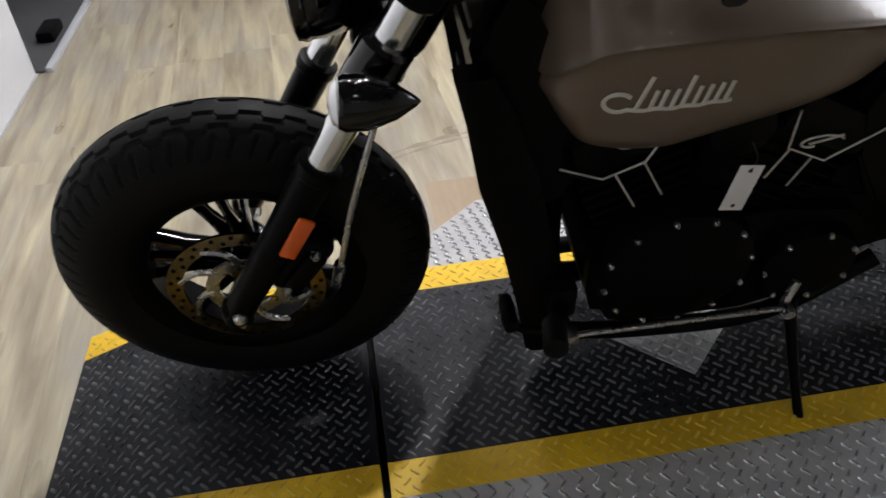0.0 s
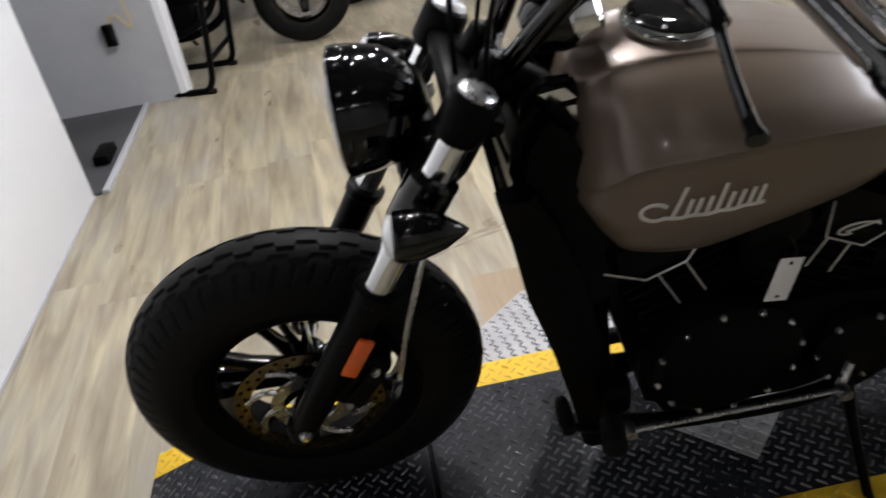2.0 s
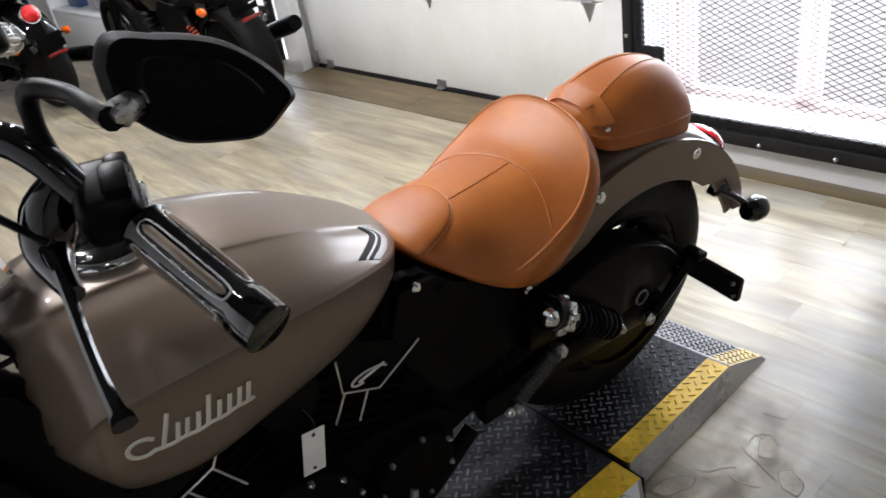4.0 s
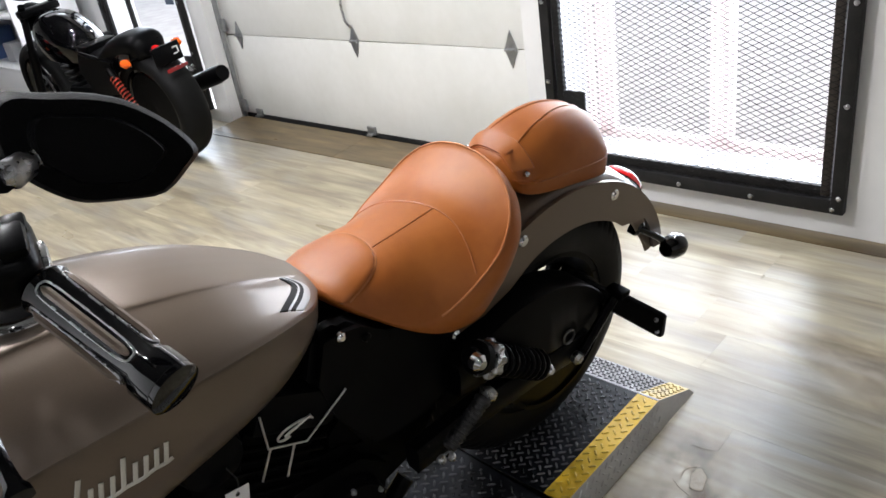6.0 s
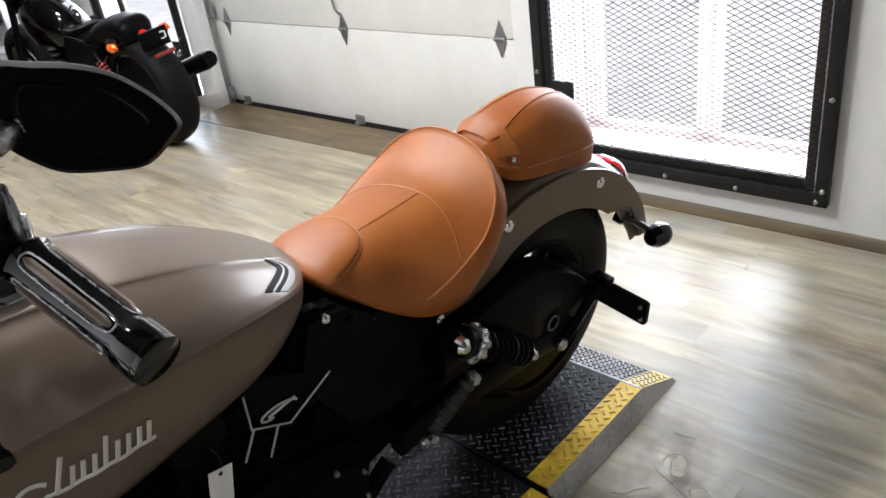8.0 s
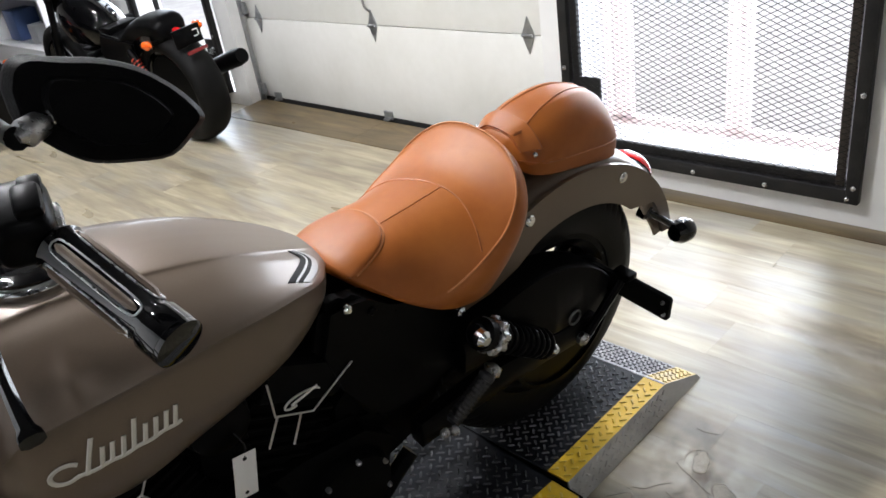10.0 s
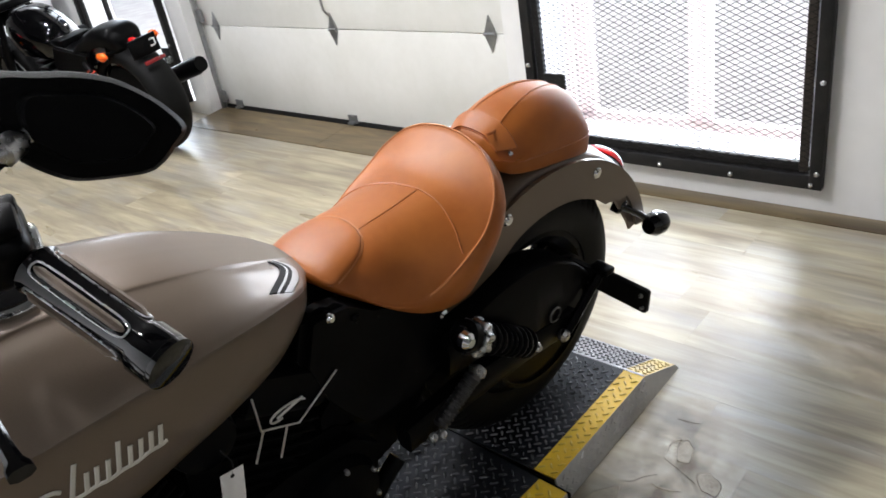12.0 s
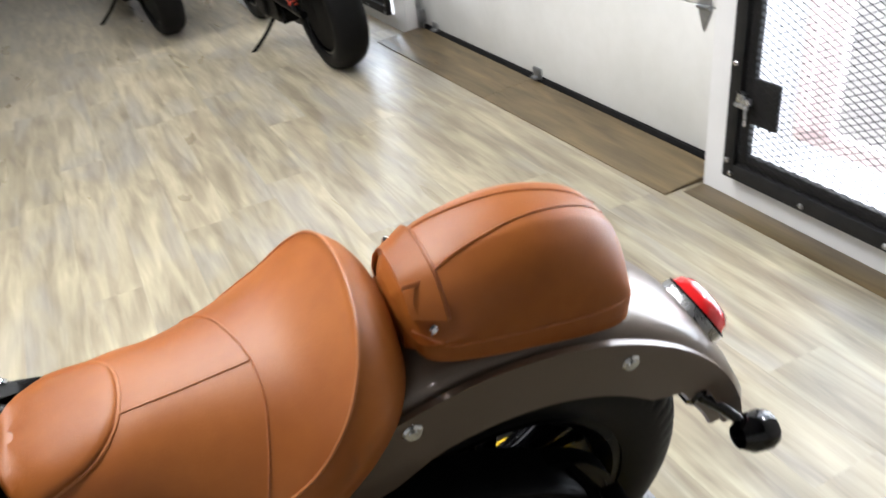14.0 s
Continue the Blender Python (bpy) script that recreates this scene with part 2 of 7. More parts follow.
def tube(bm, pts, r, seg=12, smooth=0, caps=True):
    """A round bar along points; r: one radius, or one for each point."""
    radii = list(r) if hasattr(r, "__len__") else [r] * len(pts)
    if smooth:
        rows = catmull([(*p, q) for p, q in zip(pts, radii)], smooth)
        pts, radii = [tuple(row[:3]) for row in rows], [float(row[3]) for row in rows]
    pts = [Vector(p) for p in pts]
    ref, rings = None, []
    for i, p in enumerate(pts):
        d = (pts[min(i + 1, len(pts) - 1)] - pts[max(i - 1, 0)]).normalized()
        if ref is None:
            ref = Vector((0, 0, 1)) if abs(d.z) < 0.9 else Vector((0, 1, 0))
        side = (ref - d * ref.dot(d)).normalized()
        ref = side
        up = d.cross(side)
        rings.append([p + radii[i] * (math.cos(2 * math.pi * k / seg) * side + math.sin(2 * math.pi * k / seg) * up) for k in range(seg)])
    return loft(bm, rings, True, caps)


def lathe(bm, profile, centre, axis="Y", seg=48, ring=False):
    """A profile of (along the axis, radius) turned about an axis through centre; ring: the profile is closed."""
    c = Vector(centre)
    rings = []
    for k in range(seg):
        a = 2 * math.pi * k / seg
        ca, sa = math.cos(a), math.sin(a)
        row = []
        for h, r in profile:
            r = max(r, 1e-4)
            v = {"Y": (r * ca, h, r * sa), "X": (h, r * ca, r * sa), "Z": (r * ca, r * sa, h)}[axis]
            row.append(bm.verts.new(c + Vector(v)))
        rings.append(row)
    n = len(profile)
    for k in range(seg):
        a, b = rings[k], rings[(k + 1) % seg]
        for i in range(n if ring else n - 1):
            j = (i + 1) % n
            bm.faces.new((a[i], a[j], b[j], b[i]))
    return bm


def turned(bm, profile, p0, p1, seg=20):
    """A profile of (share of the way from p0 to p1, radius), closed at both ends."""
    p0, p1 = Vector(p0), Vector(p1)
    d = (p1 - p0).normalized()
    ref = Vector((0, 0, 1)) if abs(d.z) < 0.9 else Vector((1, 0, 0))
    s = (ref - d * ref.dot(d)).normalized()
    u = d.cross(s)
    rings = [[p0 + (p1 - p0) * h + max(r, 1e-4) * (math.cos(2 * math.pi * k / seg) * s + math.sin(2 * math.pi * k / seg) * u) for k in range(seg)] for h, r in profile]
    return loft(bm, rings)


def bar(bm, p0, p1, r, seg=12):
    return turned(bm, [(0, r * 0.85), (0.0001, r), (0.9999, r), (1, r * 0.85)], p0, p1, seg)


def plate(bm, outline, thick, bevel=0.0, m=Matrix()):
    """An outline in the x-z plane made thick along y, centred on it."""
    n = len(outline)
    rings = [[m @ Vector((x, y, z)) for x, z in outline] for y in (-thick / 2, thick / 2)]
    start = set(bm.verts)
    loft(bm, rings)
    if bevel:
        made = [v for v in bm.verts if v not in start]
        edges = [e for e in {e for v in made for e in v.link_edges}]
        bmesh.ops.bevel(bm, geom=edges, offset=bevel, segments=2, affect="EDGES")
    return bm


def bolt(bm, c, r, h, axis=(0, -1, 0), seg=8):
    c, a = Vector(c), Vector(axis).normalized()
    return turned(bm, [(0, r), (0.6, r), (1, r * 0.55)], c - a * h * 0.2, c + a * h, seg)


def half_ring(half, x, n=20):
    """A closed section at x, from a half outline (y, z) that runs from the top middle to the bottom middle."""
    pts = catmull(half, n)
    pts = [(max(p[0], 0.0), p[1]) for p in pts]
    left = [Vector((x, -y, z)) for y, z in pts]
    right = [Vector((x, y, z)) for y, z in pts[1:-1]][::-1]
    return left + right


def skin_of(bm):
    """The surface of bm, to lay seams and decals on."""
    bmesh.ops.recalc_face_normals(bm, faces=bm.faces)
    bm.normal_update()
    return BVHTree.FromBMesh(bm)


# ---- the room ----
def wall_box(name, u0, u1, v0, v1, z0, z1, mat, label, m=ROOM):
    bm = bmesh.new()
    box(bm, ((u0 + u1) / 2, (v0 + v1) / 2, (z0 + z1) / 2), (u1 - u0, v1 - v0, z1 - z0))
    return solid(name, bm, mat, label, "wall", m, kind="structure")


GATE0, GATE1, DOOR0, DOOR1, SIDE0, SIDE1 = -0.585, 0.525, 0.68, 3.13, 3.30, 4.45
GATE_TOP, DOOR_TOP = 2.15, 2.25
WT = 0.22
white = "white painted wall beside the metal gate"
wall_box("wall_east_1", 0, WT, -4.6, GATE0, 0, CEILING, WALL, white)
wall_box("wall_east_2", 0, WT, GATE0, GATE1, 0, 0.160, WALL, "low white sill under the metal gate")
wall_box("wall_east_3", 0, WT, GATE0, GATE1, GATE_TOP, CEILING, WALL, "white wall over the metal gate")
wall_box("wall_east_4", 0, WT, GATE1, DOOR0, 0, CEILING, WALL, "white wall pier between gate and garage door")
wall_box("wall_east_5", 0, WT, DOOR0, DOOR1, DOOR_TOP, CEILING, WALL, "white wall over the garage door")
wall_box("wall_east_6", 0, WT, DOOR1, SIDE0, 0, CEILING, WALL, "white wall pier beside the garage door")
wall_box("wall_east_7", 0, WT, SIDE0, SIDE1, 0, 0.085, WALL, "low white sill under the side gate")
wall_box("wall_east_8", 0, WT, SIDE0, SIDE1, GATE_TOP, CEILING, WALL, "white wall over the side gate")
wall_box("wall_east_9", 0, WT, SIDE1, 8.0, 0, CEILING, WALL, "white wall behind the parked motorcycles")
wall_box("wall_north", -6.5, WT, 8.0, 8.2, 0, CEILING, WALL, "white wall at the end of the showroom")
# unseen wall, kept white to throw light on the tank's near flank
wall_box("wall_south", -6.5, WT, -4.8, -4.6, 0, CEILING, WALL, "unseen white wall added to brighten the near side")
# unseen wall, kept dark so that the black paint mirrors little
wall_box("wall_west", -6.7, -6.5, -4.8, 8.2, 0, CEILING, CHARCOAL, "unseen charcoal wall added to keep reflections dark")
bm = bmesh.new()
box(bm, (-3.2, 1.7, CEILING + 0.06), (7.2, 13.2, 0.12))
solid("ceiling", bm, CEIL, "plain grey ceiling with spot lamps", "ceiling", ROOM, kind="structure")

# white partition on the left, with its end, the recess after it and the grey pier
bm = bmesh.new()
box(bm, (-0.97, 1.05, 1.2), (0.10, 4.14, 2.4), 0.004)
solid("partition_wall", bm, PANEL, "smooth white partition panel standing on the floor", "wall", kind="structure")
# shadow line at the partition's foot, put in as a grey strip
bm = bmesh.new()
box(bm, (-0.917, 1.05, 0.004), (0.006, 4.14, 0.008), 0.001)
solid("partition_shade_strip", bm, GREYWALL, "thin grey strip painted as the shadow under the partition", "trim", kind="structure")
bm = bmesh.new()
box(bm, (-0.875, 3.61, 0.010), (0.026, 0.96, 0.020), 0.003)
solid("baseboard_2", bm, GREYWALL, "low pale grey floor strip across the recess", "trim", kind="structure")
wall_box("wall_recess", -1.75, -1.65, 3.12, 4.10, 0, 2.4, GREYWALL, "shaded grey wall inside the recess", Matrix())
bm = bmesh.new()
box(bm, (-1.27, 3.61, 0.006), (0.75, 0.96, 0.012), 0.003)
solid("recess_mat", bm, CHARCOAL, "dark grey mat lying in the recess", "mat")
bm = bmesh.new()
box(bm, (-0.945, 3.47, 0.035), (0.07, 0.16, 0.046), 0.012)
solid("small_case", bm, MATTBLACK, "small black case lying on the grey mat", "case")
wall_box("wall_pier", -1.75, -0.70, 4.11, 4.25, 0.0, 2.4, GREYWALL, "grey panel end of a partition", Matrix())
wall_box("trim_pier", -0.70, -0.665, 4.105, 4.255, 0.0, 2.4, PANEL, "white edge trim of the grey panel", Matrix())

# floor slab and planks (the planks themselves are laid last)
bm = bmesh.new()
box(bm, (-3.2, 1.7, -0.06), (7.2, 13.2, 0.10))
FLOOR = solid("floor", bm, WOOD, "light wood-look plank floor with grey streaks", "floor", ROOM, kind="structure")

# the ground and glare outside
bm = bmesh.new()
box(bm, (30, 1.7, -0.12), (59, 120, 0.1))
solid("ground", bm, CONCRETE, "pale concrete forecourt outside the gates", "ground", ROOM, kind="structure")
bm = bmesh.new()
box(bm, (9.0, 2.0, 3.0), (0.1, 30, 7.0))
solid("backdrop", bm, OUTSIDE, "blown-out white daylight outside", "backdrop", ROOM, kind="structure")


# ---- chequer plate ramps ----
def lugs(bm, x0, x1, y0, y1, height, skew=0.0, pitch=0.0215):
    """Raised lozenges in alternating directions on the sheet height(x, y)."""
    step = pitch * 0.707
    ny = max(int((y1 - y0) / step), 1)
    py = (y1 - y0) / ny
    for j in range(ny):
        nx = int((x1 - x0) / (2 * step))
        for i in range(nx):
            cx, cy = x0 + (2 * i + 0.55 + (j % 2)) * (x1 - x0) / (2 * nx + 0.6), y0 + (j + 0.5) * py
            a = radians(45 if j % 2 else -45) + skew
            ca, sa = math.cos(a), math.sin(a)
            top = []
            low = []
            for dx, dy, k in ((0.0112, 0, 0), (0.0062, 0.0030, 1), (-0.0062, 0.0030, 1), (-0.0112, 0, 0), (-0.0062, -0.0030, 1), (0.0062, -0.0030, 1)):
                dx, dy = dx * pitch / 0.0200, dy * pitch / 0.0200
                x, y = cx + dx * ca - dy * sa, cy + dx * sa + dy * ca
                low.append(bm.verts.new((x, y, height(x, y) - 0.0005)))
                if k:
                    x, y = cx + (dx * ca - dy * sa * 0.42), cy + (dx * sa + dy * ca * 0.42)
                    top.append(bm.verts.new((x, y, height(x, y) + 0.0030)))
            t0, t1, t2, t3 = top
            l = low
            bm.faces.new((t0, t1, t2, t3))
            bm.faces.new((l[0], l[1], t0, t3))
            bm.faces.new((l[1], l[2], t1, t0))
            bm.faces.new((l[2], l[3], t1))
            bm.faces.new((l[3], l[4], t2, t1))
            bm.faces.new((l[4], l[5], t3, t2))
            bm.faces.new((l[5], l[0], t3))
    return bm


def strip(bm, xs, y0, y1, height, thick=0.004):
    rows = []
    for x in xs:
        rows.append([Vector((x, y0, height(x, y0))), Vector((x, y1, height(x, y1))), Vector((x, y1, height(x, y1) - thick)), Vector((x, y0, height(x, y0) - thick))])
    return loft(bm, rows)


DECK_Z = 0.078
NEAR, NEAR_IN, FAR_IN, FAR = 1.012, 1.086, 1.532, 1.606


def ramp_section(name, label, x0, x1, toe0, toe1, m=Matrix(), skirt=True, near=NEAR, inner=NEAR_IN, worn=0.0, pitch=0.0215):
    """A stretch of platform from x0 to x1; toe0, toe1: lengths of the slopes at its two ends."""
    th = thing(name, label, "ramp", m, "platform sections")

    def height(x, y):
        h = DECK_Z
        if toe0 and x < x0 + toe0:
            h = 0.006 + (DECK_Z - 0.006) * max(0.0, (x - x0) / toe0)
        if toe1 and x > x1 - toe1:
            h = 0.006 + (DECK_Z - 0.006) * max(0.0, (x1 - x) / toe1)
        return h

    xs = sorted({x0, x0 + toe0, x1 - toe1, x1})
    end = x1 - worn
    xd = sorted({x for x in xs if x < end} | {end})
    part("deck", strip(bmesh.new(), xd, inner, FAR_IN, height), DECK, th, "black painted chequer plate")
    part("stripe", strip(bmesh.new(), xd, near, inner, height), YELLOW, th, "yellow painted edge")
    part("stripe", strip(bmesh.new(), xs, FAR_IN, FAR, height), YELLOW, th, "yellow painted edge")
    tagged(part("chequer_relief", lugs(bmesh.new(), x0 + 0.006, end - 0.006, inner + 0.004, FAR_IN - 0.004, height, pitch=pitch), DECKLUG, th), kind="stuff")
    tagged(part("stripe_relief", lugs(bmesh.new(), x0 + 0.006, end - 0.006, near + 0.004, inner - 0.002, height, pitch=pitch), YELLOWLUG, th), kind="stuff")
    tagged(part("stripe_relief", lugs(bmesh.new(), x0 + 0.006, x1 - 0.006, FAR_IN + 0.004, FAR - 0.002, height, pitch=pitch), YELLOWLUG, th), kind="stuff")
    if worn:
        part("toe_plate", strip(bmesh.new(), [end, x1], inner, FAR_IN, height), WORNSTEEL, th, "toe worn to bare metal")
        tagged(part("toe_relief", lugs(bmesh.new(), end + 0.008, x1 - 0.003, inner + 0.004, FAR_IN - 0.004, height, pitch=0.0135), WORNSTEEL, th), kind="stuff")
        part("toe_stripe", strip(bmesh.new(), [end, x1], near, inner, height), FADED, th, "yellow edge faded and scuffed at the toe")
        tagged(part("toe_relief", lugs(bmesh.new(), end + 0.008, x1 - 0.003, near + 0.003, inner - 0.002, height, pitch=0.0135), FADED, th), kind="stuff")
        part("bend_edge", strip(bmesh.new(), [end - 0.0035, end, end + 0.0035], near + 0.002, FAR_IN, lambda x, y: height(x, y) + 0.0010, 0.003), WORNSTEEL, th, "bend worn to shining metal")
        # raised lozenges on the near skirt
        bm = lugs(bmesh.new(), x0 + 0.006, x1 - toe1, 0.008, DECK_Z - 0.006, lambda x, y: 0.0, pitch=pitch)
        for v in bm.verts:
            up, proud = v.co.y, v.co.z
            v.co = Vector((v.co.x, near - 0.012 * (1 - up / DECK_Z) - proud, up))
        tagged(part("skirt_relief", bm, ALU, th), kind="stuff")
    if skirt:
        for y, out in ((near, -0.012), (FAR, 0.012)):
            bm = bmesh.new()
            rows = [[Vector((x, y, height(x, y))), Vector((x, y + out, 0.0)), Vector((x, y - out * 0.3, 0.0)), Vector((x, y - out * 0.3, height(x, y) - 0.004))] for x in xs]
            loft(bm, rows)
            part("skirt", bm, ALU, th, "bare metal side skirt")
    return th


def side_ramp(name, y_top, y_toe, label):
    """The bare plate that slopes from the platform's side to the floor, its ends cut aslant."""
    bm = bmesh.new()
    cut = 0.30
    outline = [(0.235, y_top, DECK_Z), (1.395, y_top, DECK_Z), (1.395 - cut, y_toe, 0.004), (0.235 + cut, y_toe, 0.004)]
    loft(bm, [[Vector(p) for p in outline], [Vector((x, y, max(z - 0.005, 0.0))) for x, y, z in outline]])
    th = thing(name, label, "ramp", group="side ramps")
    part("slope", bm, ALU, th)
    s = 1 if y_toe > y_top else -1
    w = abs(y_toe - y_top)
    bm = bmesh.new()
    hgt = lambda x, y: DECK_Z + (0.004 - DECK_Z) * abs(y - y_top) / w
    k = int(w / 0.0152)
    for j in range(k):
        inset = cut * (j + 0.5) / k
        ya, yb = y_top + s * w * j / k, y_top + s * w * (j + 1) / k
        lugs(bm, 0.245 + inset + 0.0152 * (j % 2), 1.385 - inset, min(ya, yb), max(ya, yb), hgt, radians(90) * (j % 2))
    tagged(part("chequer_relief", bm, ALULUG, th), kind="stuff")
    return th


ramp_section("platform_ramp", "black chequer-plate platform end with yellow edges under the front wheel", -0.425, 0.198, 0.20, 0)
middle = ramp_section("platform_ramp", "black chequer-plate platform with yellow edges under the engine", 0.212, 1.405, 0, 0)
# black strips added to stand for the shade in the gaps between sections
for gx, wide in ((0.205, 0.012), (1.415, 0.018)):
    gap = bmesh.new()
    box(gap, (gx, (NEAR + FAR) / 2, 0.030), (wide, FAR - NEAR - 0.01, 0.058))
    part("gap_shade_strip", gap, MATTBLACK, middle, "black strip added as the shade in the gap")
tilt = Matrix.Translation((1.43, 1.05, 0)) @ pose(0, 0, 0, 0, 0, 3.0) @ Matrix.Translation((-1.43, -1.04, 0))
ramp_section("platform_ramp", "black chequer-plate end ramp with worn yellow edges behind the rear wheel", 1.425, 1.995, 0, 0.16, tilt, near=1.046, inner=1.104, worn=0.16, pitch=0.0190)
side_ramp("side_ramp", NEAR, 0.705, "bare metal chequer-plate side ramp beside the platform")
side_ramp("side_ramp", FAR, 1.95, "bare metal chequer-plate side ramp beside the platform")

# square of bare plate let into the deck under the engine
turn = Matrix.Translation((0.820, 1.312, DECK_Z)) @ pose(0, 0, 0, 0, 0, 45.5)
repair = thing("metal_plate", "bare metal chequer-plate square lying on the black platform", "plate", turn)
bm = bmesh.new()
box(bm, (0, 0, 0.0015), (0.193, 0.193, 0.003), 0.0008)
part("sheet", bm, ALU, repair)
relief = lugs(bmesh.new(), -0.094, 0.094, -0.094, 0.094, lambda x, y: 0.003, radians(-45.5))
tagged(part("chequer_relief", relief, ALU, repair), kind="stuff")

# ---- the motorcycle on the platform ----
LEAN = pose(0.0, 1.385, DECK_Z - 0.002, 9.0, 0, -2.5)
bike = thing("motorcycle", "bronze cruiser motorcycle with tan leather seats leaning on its side stand", "motorcycle", LEAN)
FRONT, REAR = (0.027, 0.0, 0.323), (1.576, 0.0, 0.322)


def tyre(bm, centre, radius, width, rim, groove, seg=720, across=60):
    """A tyre about the y axis; groove(turn, side) tells where the tread is cut."""
    cx, cy, cz = centre
    prof = []
    for i in range(across + 1):
        s = -1 + 2 * i / across
        a = s * radians(118)
        y = width / 2 * math.sin(a) / 1.0 * (1.0 if abs(a) < radians(90) else 1.0)
        r = radius - (radius - rim - 0.002) * (1 - math.cos(a * 0.76)) / (1 - math.cos(radians(118) * 0.76))
        prof.append((y, r, s))
    rows = []
    for k in range(seg):
        t = 2 * math.pi * k / seg
        ct, st = math.cos(t), math.sin(t)
        row = []
        for y, r, s in prof:
            q = r - (0.0052 if groove and groove(k / seg, s) else 0)
            row.append(bm.verts.new((cx + q * ct, cy + y, cz + q * st)))
        rows.append(row)
    for k in range(seg):
        a, b = rows[k], rows[(k + 1) % seg]
        for i in range(across):
            bm.faces.new((a[i], a[i + 1], b[i + 1], b[i]))
        bm.faces.new((a[across], a[0], b[0], b[across]))
    return bm


def tread(turn, s):
    """Two stepped grooves on each side of the middle and slanting cuts over the shoulder."""
    n = turn * 30 + (0.5 if s > 0 else 0.0)
    f = n - math.floor(n)
    a = abs(s)
    step = min(max((abs(f - 0.5) - 0.20) / 0.10, 0.0), 1.0)
    if abs(a - 0.10 - 0.085 * step) < 0.020:
        return True
    late = (f + 0.30) % 1.0
    step = min(max((abs(late - 0.5) - 0.20) / 0.10, 0.0), 1.0)
    if abs(a - 0.27 - 0.075 * step) < 0.020:
        return True
    if 0.36 < a < 0.60:
        for at in (0.18, 0.68):
            if abs(((f - at - (a - 0.26) * 0.8) + 0.5) % 1.0 - 0.5) < 0.050:
                return True
    return False


def cast_wheel(parent, name, centre, radius, width, rim_r, spokes, disc_side, disc_r, seg=720, lobes=True, across=84):
    """Tyre, rim, hub, spokes and brake disc as parts of one wheel."""
    wheel = part(name, tyre(bmesh.new(), centre, radius, width, rim_r, tread if lobes else None, seg, across), RUBBER, parent, "black road tyre with cut tread")
    w = width * 0.42
    bm = bmesh.new()
    lathe(bm, [(-w, rim_r + 0.006), (-w, rim_r - 0.012), (-w * 0.7, rim_r - 0.034), (w * 0.7, rim_r - 0.034), (w, rim_r - 0.012), (w, rim_r + 0.006), (w * 0.8, rim_r - 0.002), (-w * 0.8, rim_r - 0.002)], centre, seg=72, ring=True)
    part("rim", bm, SATIN, wheel, "black cast rim")
    bm = bmesh.new()
    lathe(bm, [(-0.055, 0.0), (-0.055, 0.026), (-0.03, 0.04), (0.03, 0.04), (0.055, 0.026), (0.055, 0.0)], centre, seg=32)
    part("hub", bm, GLOSSBLACK, wheel)
    for k in range(spokes):
        a = 2 * math.pi * (k // 3) / (spokes / 3) + 0.27 * (k % 3 - 1) + 0.46
        ca, sa = math.cos(a), math.sin(a)
        bm = bmesh.new()
        c = Vector(centre)
        p0, p1 = c + Vector((0.036 * ca, 0, 0.036 * sa)), c + Vector(((rim_r - 0.018) * ca, 0, (rim_r - 0.018) * sa))
        n = Vector((-sa, 0, ca))
        rings = []
        for p, hw, hy in ((p0, 0.011, 0.022), (p0.lerp(p1, 0.5), 0.0065, 0.016), (p1, 0.010, 0.018)):
            rings.append([p + n * hw * x + Vector((0, hy * y, 0)) for x, y in ((1, 0.4), (0.4, 1), (-0.4, 1), (-1, 0.4), (-1, -0.4), (-0.4, -1), (0.4, -1), (1, -0.4))])
        loft(bm, rings)
        part("spoke", bm, GLOSSBLACK, wheel)
    if disc_r:
        bm = bmesh.new()
        y = disc_side
        c = (centre[0], centre[1] + y, centre[2])
        lathe(bm, [(-0.0025, disc_r), (0.0025, disc_r), (0.0025, disc_r * 0.80), (-0.0025, disc_r * 0.80)], c, seg=72, ring=True)
        disc = part("brake_disc", bm, DISC, wheel, "drilled steel brake disc")
        bm = bmesh.new()
        lathe(bm, [(-0.003, disc_r * 0.52), (0.003, disc_r * 0.52), (0.003, disc_r * 0.36), (-0.003, disc_r * 0.36)], c, seg=48, ring=True)
        part("carrier", bm, STEEL, disc, "steel disc carrier")
        for k in range(8):
            bm = bmesh.new()
            a = 2 * math.pi * k / 8
            pts = [Vector(c) + Vector((disc_r * q * math.cos(a + da), 0, disc_r * q * math.sin(a + da))) for q, da in ((0.42, 0), (0.58, 0.12), (0.72, 0.30), (0.84, 0.52))]
            tube(bm, pts, 0.0055, 6, 7)
            part("carrier_arm", bm, STEEL, disc)
        bm = bmesh.new()
        for k in range(48):
            a = 2 * math.pi * k / 48
            q = disc_r * (0.86 if k % 2 else 0.94)
            p = Vector(c) + Vector((q * math.cos(a), 0, q * math.sin(a)))
            turned(bm, [(0, 0.0038), (1, 0.0038)], p - Vector((0, 0.0032, 0)), p + Vector((0, 0.0032, 0)), 8)
        tagged(part("drilling", bm, MATTBLACK, disc), kind="stuff")
    return wheel


front_wheel = cast_wheel(bike, "front_wheel", FRONT, 0.316, 0.128, 0.198, 15, -0.078, 0.130)
rear_wheel = cast_wheel(bike, "rear_wheel", REAR, 0.322, 0.152, 0.200, 15, 0.09, 0.14, 360, True, 42)

# fork: its axis leans back; S(h, y) is a point h along a leg at the side y
FX, FZ = 0.515, 0.857


def S(h, y, fore=0.0):
    return Vector((0.020 + FX * h - FZ * fore, y, 0.330 + FZ * h + FX * fore))


